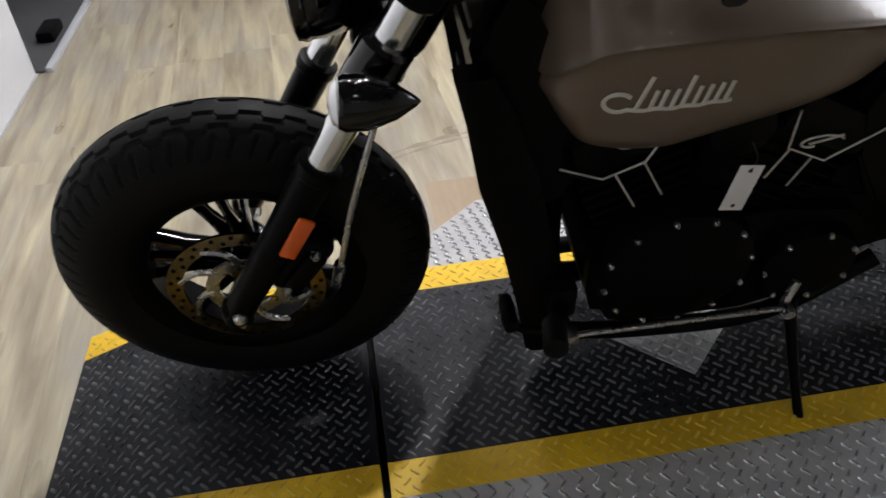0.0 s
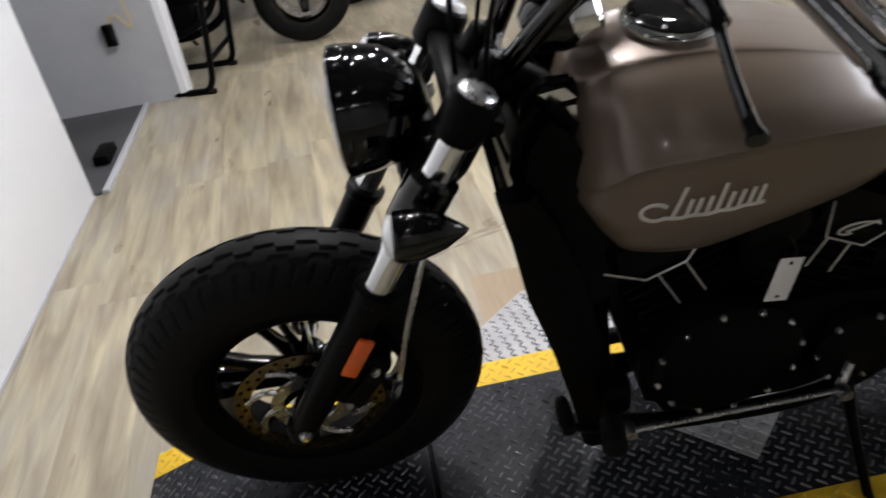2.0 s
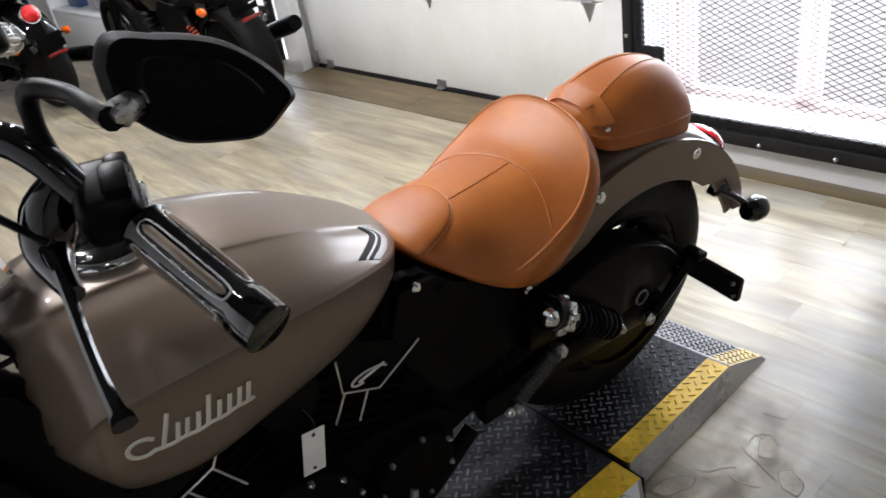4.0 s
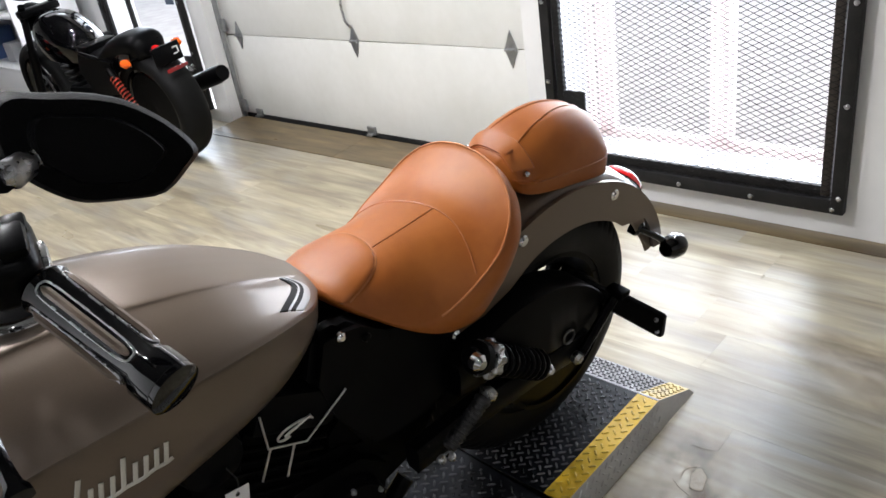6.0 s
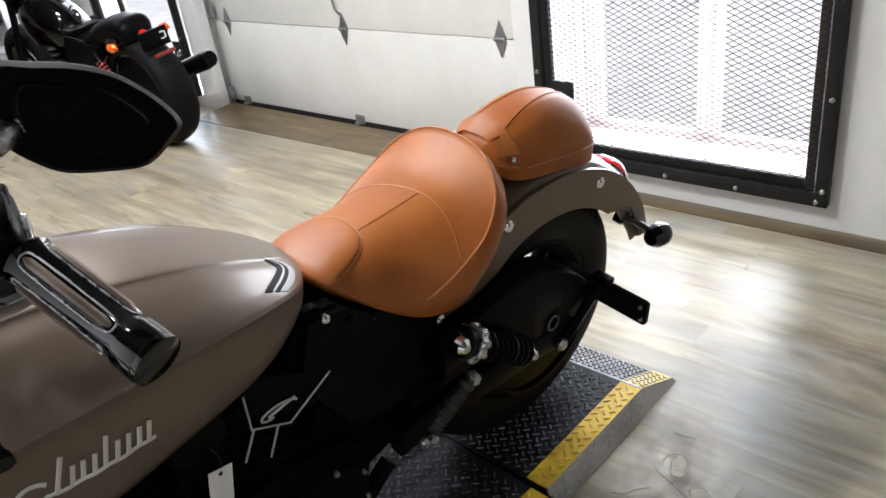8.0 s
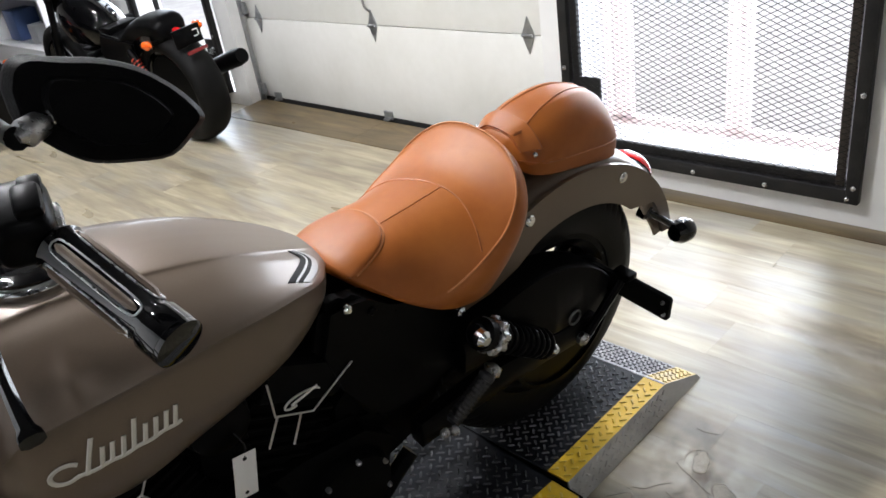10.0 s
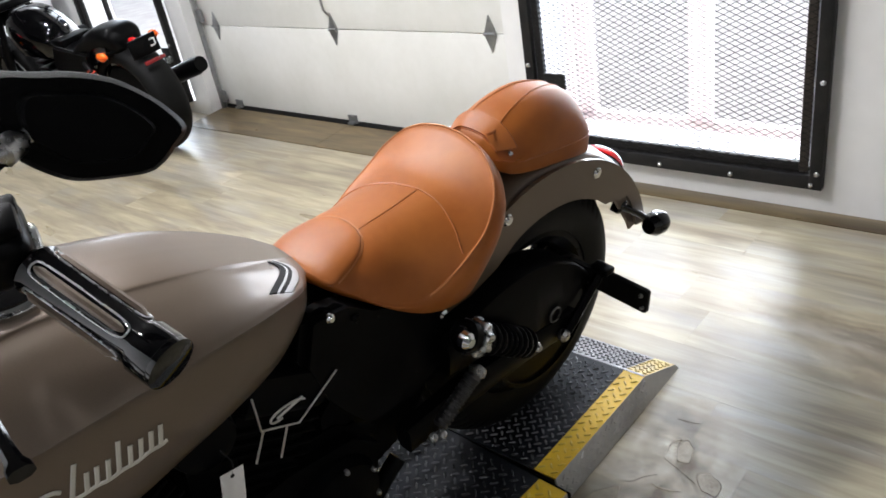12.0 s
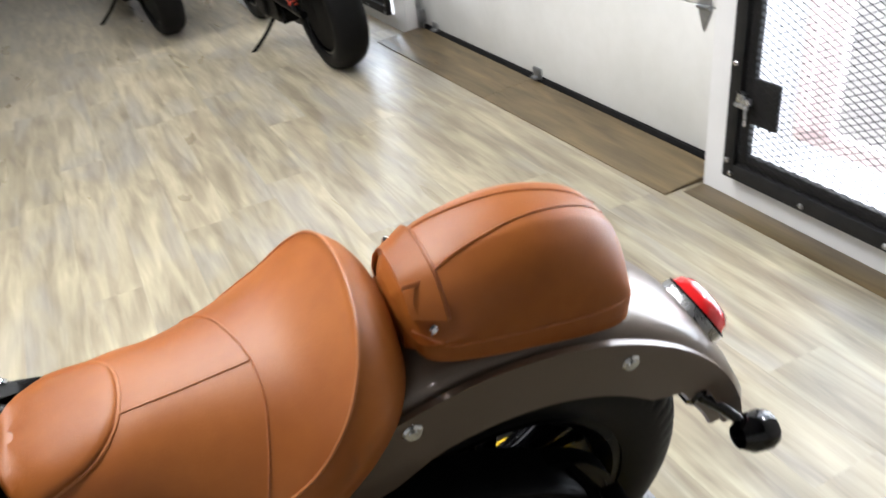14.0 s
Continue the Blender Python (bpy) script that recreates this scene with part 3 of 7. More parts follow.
for side in (-1, 1):
    y = 0.125 * side
    bm = bmesh.new()
    turned(bm, [(0, 0.018), (0.03, 0.024), (0.25, 0.026), (0.94, 0.029), (0.95, 0.033), (0.995, 0.033), (1, 0.024)], S(-0.035, y), S(0.335, y), 24)
    box(bm, S(-0.012, y, 0.0), (0.05, 0.036, 0.05), 0.012, segs=3)
    slider = part("fork_slider", bm, SATIN, bike, "satin black lower fork leg")
    bm = bmesh.new()
    bar(bm, S(0.33, y), S(0.665, y), 0.0235, 24)
    part("fork_tube", bm, CHROME, bike, "bright fork tube")
    bm = bmesh.new()
    bolt(bm, S(0.0, y - 0.022 * (1 if side < 0 else -1)), 0.012, 0.012, (0, side, 0), 6)
    part("axle_bolt", bm, STEEL, slider, "steel axle pinch bolt")
    bm = bmesh.new()
    turned(bm, [(0, 0.030), (0.1, 0.034), (0.9, 0.034), (1, 0.030)], S(0.605, y), S(0.668, y), 24)
    part("fork_clamp", bm, SATIN, bike)
    bm = bmesh.new()
    turned(bm, [(0, 0.026), (0.6, 0.026), (1, 0.020)], S(0.668, y), S(0.678, y), 24)
    part("fork_cap", bm, STEEL, bike, "domed chrome fork cap")
    bm = bmesh.new()
    turned(bm, [(0, 0.030), (0.06, 0.036), (0.94, 0.036), (1, 0.030)], S(0.455, y), S(0.545, y), 24)
    part("lower_clamp", bm, GLOSSBLACK, bike)
bm = bmesh.new()
box(bm, (0, 0, 0), (0.07, 0.25, 0.03), 0.012, Matrix.Translation(S(0.50, 0, -0.01)) @ pose(0, 0, 0, 0, 31, 0))
part("lower_yoke", bm, SATIN, bike)
bm = bmesh.new()
box(bm, (0, 0, 0), (0.08, 0.25, 0.03), 0.012, Matrix.Translation(S(0.63, 0, -0.02)) @ pose(0, 0, 0, 0, 31, 0))
part("upper_yoke", bm, SATIN, bike)
bm = bmesh.new()
bar(bm, (FRONT[0], -0.13, FRONT[2]), (FRONT[0], 0.13, FRONT[2]), 0.012)
part("front_axle", bm, STEEL, bike)
# amber reflector on the slider
bm = bmesh.new()
d = S(1, 0) - S(0, 0)
m = Matrix.Translation(S(0.215, -0.158, -0.012)) @ pose(0, 0, 0, 0, 31, 0)
box(bm, (0, 0, 0), (0.026, 0.010, 0.082), 0.004, m)
part("side_reflector", bm, AMBER, bike, "amber side reflector")
# brake caliper behind the slider
bm = bmesh.new()
cm = Matrix.Translation((0.130, -0.095, 0.405)) @ pose(0, 0, 0, 0, 38, 0)
box(bm, (0, 0, 0), (0.058, 0.062, 0.125), 0.014, cm, 3)
box(bm, (0.006, -0.034, 0), (0.034, 0.014, 0.09), 0.006, cm)
caliper = part("brake_caliper", bm, SATIN, bike, "black front brake caliper")
for z in (-0.045, 0.045):
    part("bolt", bolt(bmesh.new(), cm @ Vector((0.0, -0.036, z)), 0.008, 0.010), STEEL, caliper)
bm = bmesh.new()
tube(bm, [(0.300, -0.110, 0.745), (0.262, -0.135, 0.655), (0.222, -0.138, 0.53), (0.188, -0.135, 0.395), (0.180, -0.125, 0.365)], 0.0048, 8, 24)
hose = part("brake_hose", bm, STEEL, bike, "braided steel brake hose")
bm = bmesh.new()
bar(bm, (0.192, -0.135, 0.42), (0.178, -0.120, 0.355), 0.009)
part("hose_end", bm, CHROME, hose)

# headlamp: bucket, rim and glass
bm = bmesh.new()
prof = [(0.194, 0.086), (0.202, 0.090), (0.222, 0.089), (0.255, 0.081), (0.286, 0.063), (0.304, 0.038), (0.312, 0.004)]
lathe(bm, [(x, r) for x, r in prof], (0, 0, 0.836), "X", 48)
lamp_body = part("headlamp", bm, GLOSSBLACK, bike, "gloss black headlamp bucket")
bm = bmesh.new()
lathe(bm, [(0.182, 0.081), (0.186, 0.090), (0.198, 0.0925), (0.204, 0.090), (0.194, 0.081)], (0, 0, 0.836), "X", 48, True)
part("bezel", bm, GLOSSBLACK, lamp_body, "gloss black headlamp bezel")
bm = bmesh.new()
lathe(bm, [(0.188, 0.082), (0.178, 0.058), (0.174, 0.030), (0.173, 0.001)], (0, 0, 0.836), "X", 40)
part("lens", bm, GLASS, lamp_body, "clear headlamp lens")
bm = bmesh.new()
box(bm, (0.285, 0, 0.82), (0.06, 0.11, 0.03), 0.01)
box(bm, (0.275, 0, 0.75), (0.05, 0.05, 0.06), 0.01)
part("headlamp_bracket", bm, SATIN, bike)
# turn signals on the fork
for side in (-1, 1):
    y, up = 0.200 * side, 0.045 * (side > 0)
    bm = bmesh.new()
    turned(bm, [(0, 0.030), (0.08, 0.034), (0.35, 0.033), (0.7, 0.022), (0.95, 0.006), (1, 0.001)], (0.232, y, 0.768 + up), (0.329, y, 0.760 + up), 24)
    sig = part("turn_signal", bm, GLOSSBLACK, bike, "gloss black bullet turn signal")
    bm = bmesh.new()
    turned(bm, [(0, 0.004), (0.4, 0.024), (1, 0.031)], (0.220, y, 0.769 + up), (0.234, y, 0.768 + up), 24)
    part("lens", bm, GLASS, sig, "clear signal lens")
    bm = bmesh.new()
    bar(bm, (0.270, y, 0.768 + up), (0.274, 0.13 * side, 0.772), 0.012)
    part("stalk", bm, SATIN, sig)

# handlebar, risers, switches, grips, levers, mirrors
for y in (-0.045, 0.045):
    part("riser", turned(bmesh.new(), [(0, 0.022), (0.85, 0.022), (1, 0.014)], S(0.640, y, -0.03), (0.408, y, 0.905), 16), SATIN, bike)
for side in (-1, 1):
    k = -side
    P = lambda x, y, z: (x, y * k, z)
    bm = bmesh.new()
    tube(bm, [P(0.402, -0.0, 0.885), P(0.414, -0.045, 0.890), P(0.450, -0.075, 0.945), P(0.488, -0.112, 1.010), P(0.526, -0.155, 1.085), P(0.552, -0.190, 1.136), P(0.576, -0.213, 1.151), P(0.599, -0.240, 1.132), P(0.625, -0.270, 1.085), P(0.650, -0.30, 1.068)], 0.0155, 14, 40)
    hb = part("handlebar", bm, GLOSSBLACK, bike, "gloss black handlebar")
    g0, g1 = Vector(P(0.640, -0.275, 1.082)), Vector(P(0.684, -0.437, 1.026))
    bm = bmesh.new()
    turned(bm, [(0, 0.021), (0.03, 0.0235), (0.06, 0.0212), (0.80, 0.0212), (0.83, 0.0240), (0.97, 0.0240), (1, 0.020)], g0.lerp(g1, 0.14), g1, 24)
    grip = part("grip", bm, GLOSSBLACK, hb, "black grip with bright metal inlays")
    gd = (g1 - g0).normalized()
    gs = (Vector((0, 0, 1)) - gd * gd.z).normalized()
    gu = gd.cross(gs)
    for k3 in range(5):
        an = 2 * math.pi * k3 / 5 + 0.5
        o3 = gs * math.cos(an) + gu * math.sin(an)
        bm = bmesh.new()
        tube(bm, [g0.lerp(g1, 0.22) + o3 * 0.0195, g0.lerp(g1, 0.26) + o3 * 0.0212, g0.lerp(g1, 0.74) + o3 * 0.0212, g0.lerp(g1, 0.78) + o3 * 0.0195], [0.002, 0.0042, 0.0042, 0.002], 8)
        inlay_bar = part("inlay", bm, BRONZE, grip, "dark metal inlay in a bright frame")
        loop = []
        for h, da in [(0.20, 0.0), (0.23, 0.30), (0.40, 0.36), (0.60, 0.36), (0.77, 0.30), (0.80, 0.0), (0.77, -0.30), (0.60, -0.36), (0.40, -0.36), (0.23, -0.30), (0.20, 0.0)]:
            loop.append(g0.lerp(g1, h) + (gs * math.cos(an + da) + gu * math.sin(an + da)) * 0.0214)
        part("inlay_frame", tube(bmesh.new(), loop, 0.0010, 6, 40), STEEL, inlay_bar, "thin bright frame")
    bm = bmesh.new()
    turned(bm, [(0, 0.023), (0.2, 0.0238), (0.8, 0.0238), (1, 0.020)], g0.lerp(g1, 0.965), g0.lerp(g1, 1.015), 24)
    part("bar_end", bm, GLOSSBLACK, hb)
    bm = bmesh.new()
    m = Matrix.Translation(P(0.632, -0.262, 1.092)) @ pose(0, 0, 0, 18 * k, 0, -14 * k)
    box(bm, (0.000, -0.004 * k, -0.002), (0.054, 0.070, 0.054), 0.014, m, 3)
    box(bm, (0.016, 0.010 * k, 0.026), (0.020, 0.022, 0.010), 0.004, m)
    box(bm, (0.012, -0.012 * k, 0.030), (0.024, 0.036, 0.014), 0.005, m)
    sw = part("switch_housing", bm, SATIN, hb, "black switch housing")
    bm = bmesh.new()
    box(bm, (0.028, -0.008 * k, -0.006), (0.010, 0.036, 0.016), 0.004, m)
    part("switch", bm, STEEL, sw)
    bm = bmesh.new()
    tube(bm, [P(0.606, -0.238, 1.112), P(0.588, -0.235, 1.085), P(0.574, -0.245, 1.055), P(0.572, -0.275, 1.045), P(0.574, -0.305, 1.040)], [0.014, 0.024, 0.022, 0.014, 0.009], 12, 16)
    part("lever_perch", bm, GLOSSBLACK, hb)
    bm = bmesh.new()
    pts = catmull([P(0.574, -0.262, 1.062), P(0.570, -0.30, 1.045), P(0.563, -0.36, 1.022), P(0.560, -0.405, 1.006), P(0.560, -0.428, 0.996)], 18)
    rings = []
    for i, p in enumerate(pts):
        hw = 0.008 - 0.0028 * math.sin(i / 17 * math.pi) + (0.002 if i > 15 else 0)
        rings.append([Vector(p) + Vector((hw * a, 0, 0.006 * b)) for a, b in ((1, 0.5), (0.5, 1), (-0.5, 1), (-1, 0.5), (-1, -0.5), (-0.5, -1), (0.5, -1), (1, -0.5))])
    loft(bm, rings)
    part("lever", bm, GLOSSBLACK, hb, "gloss black hand lever")
    # mirror
    bm = bmesh.new()
    mm = Matrix.Translation(P(0.705, -0.350, 1.201)) @ pose(0, 0, 0, -15 * k, 18, -12 * k)
    ball, mount = mm @ Vector((-0.062, -0.036 * k, -0.022)), mm @ Vector((-0.036, -0.014 * k, -0.006))
    tube(bm, [P(0.605, -0.235, 1.130), P(0.603, -0.238, 1.165), P(0.608, -0.248, 1.196), P(0.628, -0.285, 1.199), Vector(P(0.634, -0.300, 1.192)).lerp(ball, 0.5), ball], [0.010, 0.0085, 0.009, 0.0075, 0.0075, 0.009], 10, 22)
    stem = part("mirror_stem", bm, SATIN, hb, "gloss black mirror stem")
    part("ball_joint", turned(bmesh.new(), [(0, 0.004), (0.2, 0.011), (0.6, 0.010), (0.8, 0.006), (1, 0.009)], ball, mount, 14), STEEL, stem, "steel ball joint")
    bm = bmesh.new()
    outline = []
    lozenge = [(-0.070, 0.010), (-0.068, 0.026), (-0.058, 0.035), (-0.034, 0.036), (-0.006, 0.038), (0.022, 0.035), (0.045, 0.026), (0.063, 0.015), (0.078, 0.0), (0.071, -0.014), (0.053, -0.035), (0.024, -0.041), (-0.006, -0.043), (-0.026, -0.037), (-0.044, -0.027), (-0.061, -0.015)]
    outline = [(float(a), float(b)) for a, b in catmull(lozenge + lozenge[:1], 49)[:-1]]
    rings = []
    for y, q in ((0.010, 0.97), (0.004, 1.0), (-0.006, 0.985), (-0.015, 0.90), (-0.017, 0.64), (-0.023, 0.60), (-0.024, 0.1)):
        rings.append([mm @ Vector((x * q, y * k, z * q)) for x, z in outline])
    loft(bm, rings)
    mir = part("mirror", bm, MATTBLACK, hb, "gloss black lozenge mirror shell")
    bm = bmesh.new()
    loft(bm, [[mm @ Vector((x * q, y * k, z * q)) for x, z in outline] for y, q in ((-0.023, 0.60), (-0.0255, 0.58), (-0.0257, 0.05))])
    shell = part("shell_plate", bm, MATTBLACK, mir, "matt black middle of the shell")
    bm = bmesh.new()
    loft(bm, [[mm @ Vector((x * 0.88, y * k, z * 0.88)) for x, z in outline] for y in (0.0095, 0.0112)])
    part("mirror_glass", bm, CHROME, mir, "mirror glass")
bm = bmesh.new()
tube(bm, [(0.575, -0.262, 1.070), (0.515, -0.200, 1.118), (0.455, -0.13, 1.10), (0.40, -0.085, 1.00), (0.385, -0.07, 0.85), (0.42, -0.07, 0.70)], 0.0040, 8, 40)
part("clutch_cable", bm, SATIN, bike)
bm = bmesh.new()
tube(bm, [(0.60, -0.23, 1.13), (0.50, -0.14, 1.22), (0.41, -0.08, 1.10), (0.385, -0.05, 0.98), (0.37, -0.05, 0.86)], 0.0032, 8, 40)
part("wiring", bm, SATIN, bike)
bm = bmesh.new()
tube(bm, [(0.60, 0.23, 1.13), (0.47, 0.12, 1.25), (0.38, 0.03, 1.10), (0.352, -0.02, 0.96), (0.35, -0.04, 0.84)], 0.0038, 8, 40)
part("brake_line", bm, SATIN, bike)
bm = bmesh.new()
box(bm, (0.530, -0.182, 1.118), (0.016, 0.022, 0.018), 0.005)
part("cable_clip", bm, STEEL, bike)
# instrument
bm = bmesh.new()
turned(bm, [(0, 0.020), (0.15, 0.036), (0.5, 0.045), (0.9, 0.047), (1, 0.044)], (0.445, -0.005, 0.912), (0.530, -0.005, 0.934), 32)
dial = part("speedometer", bm, GLOSSBLACK, bike, "round black speedometer")
bm = bmesh.new()
turned(bm, [(0, 0.047), (0.15, 0.0505), (0.85, 0.0505), (1, 0.044)], (0.502, -0.005, 0.927), (0.540, -0.005, 0.937), 32)
part("bezel", bm, CHROME, dial)

# tank
TANK = [(0.470, 0.800, 0.050, 0.735, 0.052, 0.725, 0.040, 0.705), (0.500, 0.852, 0.118, 0.722, 0.118, 0.705, 0.095, 0.680),
        (0.528, 0.872, 0.152, 0.752, 0.150, 0.700, 0.122, 0.640), (0.560, 0.884, 0.174, 0.784, 0.172, 0.704, 0.142, 0.618), (0.650, 0.890, 0.190, 0.800, 0.186, 0.714, 0.155, 0.612),
        (0.750, 0.874, 0.187, 0.800, 0.183, 0.728, 0.152, 0.632), (0.850, 0.846, 0.170, 0.787, 0.166, 0.728, 0.138, 0.646),
        (0.930, 0.812, 0.143, 0.768, 0.140, 0.724, 0.118, 0.660), (1.000, 0.774, 0.104, 0.744, 0.102, 0.720, 0.085, 0.686),
        (1.036, 0.748, 0.058, 0.735, 0.058, 0.720, 0.045, 0.702)]
rings = []
for x, zt, wc, zc, wm, zm, wb, zb in catmull(TANK, 56):
    d = zt - zc
    # top panel, its soft edge, the flank, the sharp belt line and the set-back side panel
    half = [(0, zt), (0.22 * wc, zt - 0.015 * d), (0.40 * wc, zt - 0.06 * d), (0.455 * wc, zt - 0.13 * d), (0.62 * wc, zt - 0.28 * d), (0.82 * wc, zt - 0.56 * d), (0.95 * wc, zt - 0.84 * d), (0.995 * wc, zc + 0.02 * d), (wc + 0.001, zc - 0.003), (wc - 0.009, zc - 0.009), (wm - 0.0085, zc * 0.5 + zm * 0.5), (wm * 0.97, (zm + zb) / 2), (wb, zb), (0.5 * wb, zb - 0.008), (0, zb - 0.008)]
    rings.append(half_ring(half, x, 85))
bm = loft(bmesh.new(), rings)
TANK_SKIN = skin_of(bm)
tank = part("fuel_tank", bm, BRONZE, bike, "bronze metallic fuel tank", 24)


def cast(skin, p, way, lift=0.0015):
    hit, normal, _, _ = skin.ray_cast(Vector(p), Vector(way).normalized())
    if hit is None:
        return None
    if normal.dot(Vector(way)) > 0:
        normal = -normal
    return hit + normal * lift


def inlay(bm, skin, path, width, way, origin, lift=0.0015):
    """A flat ribbon laid on a skin: path of (x, z) seen along way."""
    pts = [cast(skin, origin(a, b), way, lift) for a, b in path]
    pts = [p for p in pts if p is not None]
    if len(pts) < 2:
        return
    way = Vector(way).normalized()
    rings = []
    for i, p in enumerate(pts):
        d = (pts[min(i + 1, len(pts) - 1)] - pts[max(i - 1, 0)]).normalized()
        s = d.cross(way).normalized() * width / 2
        rings.append([p + s, p + s * 0.6 - way * 0.0012, p - s * 0.6 - way * 0.0012, p - s])
    loft(bm, rings)


# plain strokes in place of the maker's script
bm = bmesh.new()
side_at = lambda a, b: (0.573 + 0.94 * a, -0.40, 0.690 + 0.055 * a + b)
slant = 0.30
strokes = [[(0.008 + 0.019 * math.cos(t), 0.016 + 0.013 * math.sin(t)) for t in np.linspace(0.6, 5.6, 16)],
           [(0.030 + 0.020 * u, 0.002 + 0.050 * u) for u in np.linspace(0, 1, 8)]]
for k, hgt in ((0.050, 0.028), (0.063, 0.028), (0.078, 0.028), (0.092, 0.044), (0.108, 0.028), (0.123, 0.028), (0.138, 0.028), (0.152, 0.028)):
    strokes.append([(k + slant * hgt * u, 0.004 + hgt * u) for u in np.linspace(0, 1, 5)])
strokes.append([(0.014 + 0.148 * u, 0.0045 + 0.001 * math.sin(u * 25)) for u in np.linspace(0, 1, 24)])
for path in strokes:
    bm = bmesh.new()
    inlay(bm, TANK_SKIN, path, 0.0066, (0, 1, 0), side_at)
    part("stroke", bm, SILVERPAINT, tank, "raised silver stroke")
# chevron decal on the tail of the tank: dark and silver bands side by side
OUTER = catmull([(0.993, -0.049), (1.011, -0.057), (1.015, -0.069), (1.000, -0.092), (0.975, -0.114)], 24)
INNER = catmull([(0.978, -0.053), (0.987, -0.063), (0.984, -0.075), (0.964, -0.096), (0.936, -0.121)], 24)
for q0, q1, mt, txt in ((0.0, 0.34, DARKDECAL, "dark band"), (0.34, 0.46, DECAL, "silver line"), (0.46, 0.68, DARKDECAL, "dark band"), (0.68, 1.0, DECAL, "silver band")):
    rows = []
    for a, b in zip(INNER, OUTER):
        spots = [cast(TANK_SKIN, (*(a + (b - a) * q), 1.2), (0, 0, -1), 0.0016) for q in np.linspace(q0, q1, 4)]
        rows.append(spots + [p + Vector((0, 0, -0.004)) for p in spots[::-1]])
    part("chevron", loft(bmesh.new(), rows), mt, tank, txt + " of the chevron decal")
# filler cap
cap_at = cast(TANK_SKIN, (0.648, 0, 1.1), (0, 0, -1), 0) + Vector((0, 0, -0.004))
bm = bmesh.new()
turned(bm, [(0, 0.066), (0.45, 0.067), (0.8, 0.064), (1, 0.060)], cap_at, cap_at + Vector((0.001, 0, 0.014)), 40)
cap = part("filler_ring", bm, CHROME, tank, "chrome filler ring")
bm = bmesh.new()
turned(bm, [(0, 0.060), (0.5, 0.0605), (0.8, 0.052), (1, 0.034)], cap_at + Vector((0, 0, 0.012)), cap_at + Vector((0.001, 0, 0.022)), 40)
part("filler_cap", bm, GLOSSBLACK, cap, "gloss black filler cap")
for k in range(6):
    a = math.pi * k / 3
    part("cap_bolt", bolt(bmesh.new(), cap_at + Vector((0.055 * math.cos(a), 0.055 * math.sin(a), 0.019)), 0.004, 0.005, (0, 0, 1)), STEEL, cap)

# rider's seat
# half of the welt's line (x, y, z) from the nose to the back, with the lower edge beneath it
SEAT_RIM = [(1.042, 0, 0.730), (1.047, 0.042, 0.722), (1.065, 0.082, 0.706), (1.100, 0.112, 0.674), (1.142, 0.137, 0.646), (1.195, 0.153, 0.636), (1.246, 0.163, 0.656),
            (1.295, 0.167, 0.684), (1.340, 0.163, 0.712), (1.378, 0.146, 0.752), (1.402, 0.115, 0.785), (1.415, 0.075, 0.806), (1.421, 0.030, 0.816), (1.422, 0, 0.817)]
SEAT_LOW = [(1.036, 0, 0.715), (1.042, 0.040, 0.705), (1.068, 0.080, 0.685), (1.102, 0.108, 0.662), (1.145, 0.138, 0.634), (1.195, 0.154, 0.606), (1.246, 0.158, 0.590),
            (1.297, 0.157, 0.590), (1.345, 0.153, 0.622), (1.395, 0.140, 0.655), (1.435, 0.112, 0.678), (1.458, 0.075, 0.700), (1.466, 0.030, 0.715), (1.467, 0, 0.715)]
SPINE = [(1.03, 0.722), (1.065, 0.722), (1.12, 0.729), (1.19, 0.742), (1.25, 0.749), (1.31, 0.755), (1.35, 0.766), (1.40, 0.790), (1.43, 0.818)]


def full_loop(half, n):
    pts = [Vector([float(c) for c in p]) for p in catmull(half, n)]
    return pts + [Vector((p.x, -p.y, p.z)) for p in pts[1:-1][::-1]]


rim_loop, low_loop = full_loop(SEAT_RIM, 66), full_loop(SEAT_LOW, 66)
rings = []
for q in (0.0, 0.08, 0.18, 0.28, 0.38, 0.48, 0.58, 0.68, 0.77, 0.85, 0.91, 0.955, 0.985, 1.0):
    ring = []
    for p in rim_loop:
        xs = min(max(p.x, 1.065), 1.335)
        zs = float(np.interp(xs, [a for a, _ in SPINE], [b for _, b in SPINE]))
        back = min(max((p.x - 1.24) / 0.17, 0.0), 1.0)
        back = back * back * (3 - 2 * back)
        nose = min(max((1.19 - p.x) / 0.10, 0.0), 1.0)
        ring.append(Vector((xs + (p.x - xs) * q, p.y * q, zs + (p.z - zs) * q ** (2.7 - 0.9 * back + 1.6 * nose))))
    rings.append(ring)
for f in (0.06, 0.18, 0.34, 0.52, 0.70, 0.86, 0.96, 1.0):
    ring = []
    for p, l in zip(rim_loop, low_loop):
        out = Vector((p.x - 1.25 if p.x > 1.33 or p.x < 1.08 else 0.0, p.y, 0))
        out = out.normalized() if out.length > 1e-6 else out
        ring.append(p.lerp(l, f) + out * 0.016 * math.sin(math.pi * f ** 0.7) * min(1.0, (p.z - l.z) / 0.08))
    rings.append(ring)
bm = loft(bmesh.new(), rings, True, False)
bm.faces.new([v for v in bm.verts][-len(rim_loop):])
bmesh.ops.remove_doubles(bm, verts=bm.verts, dist=1e-5)
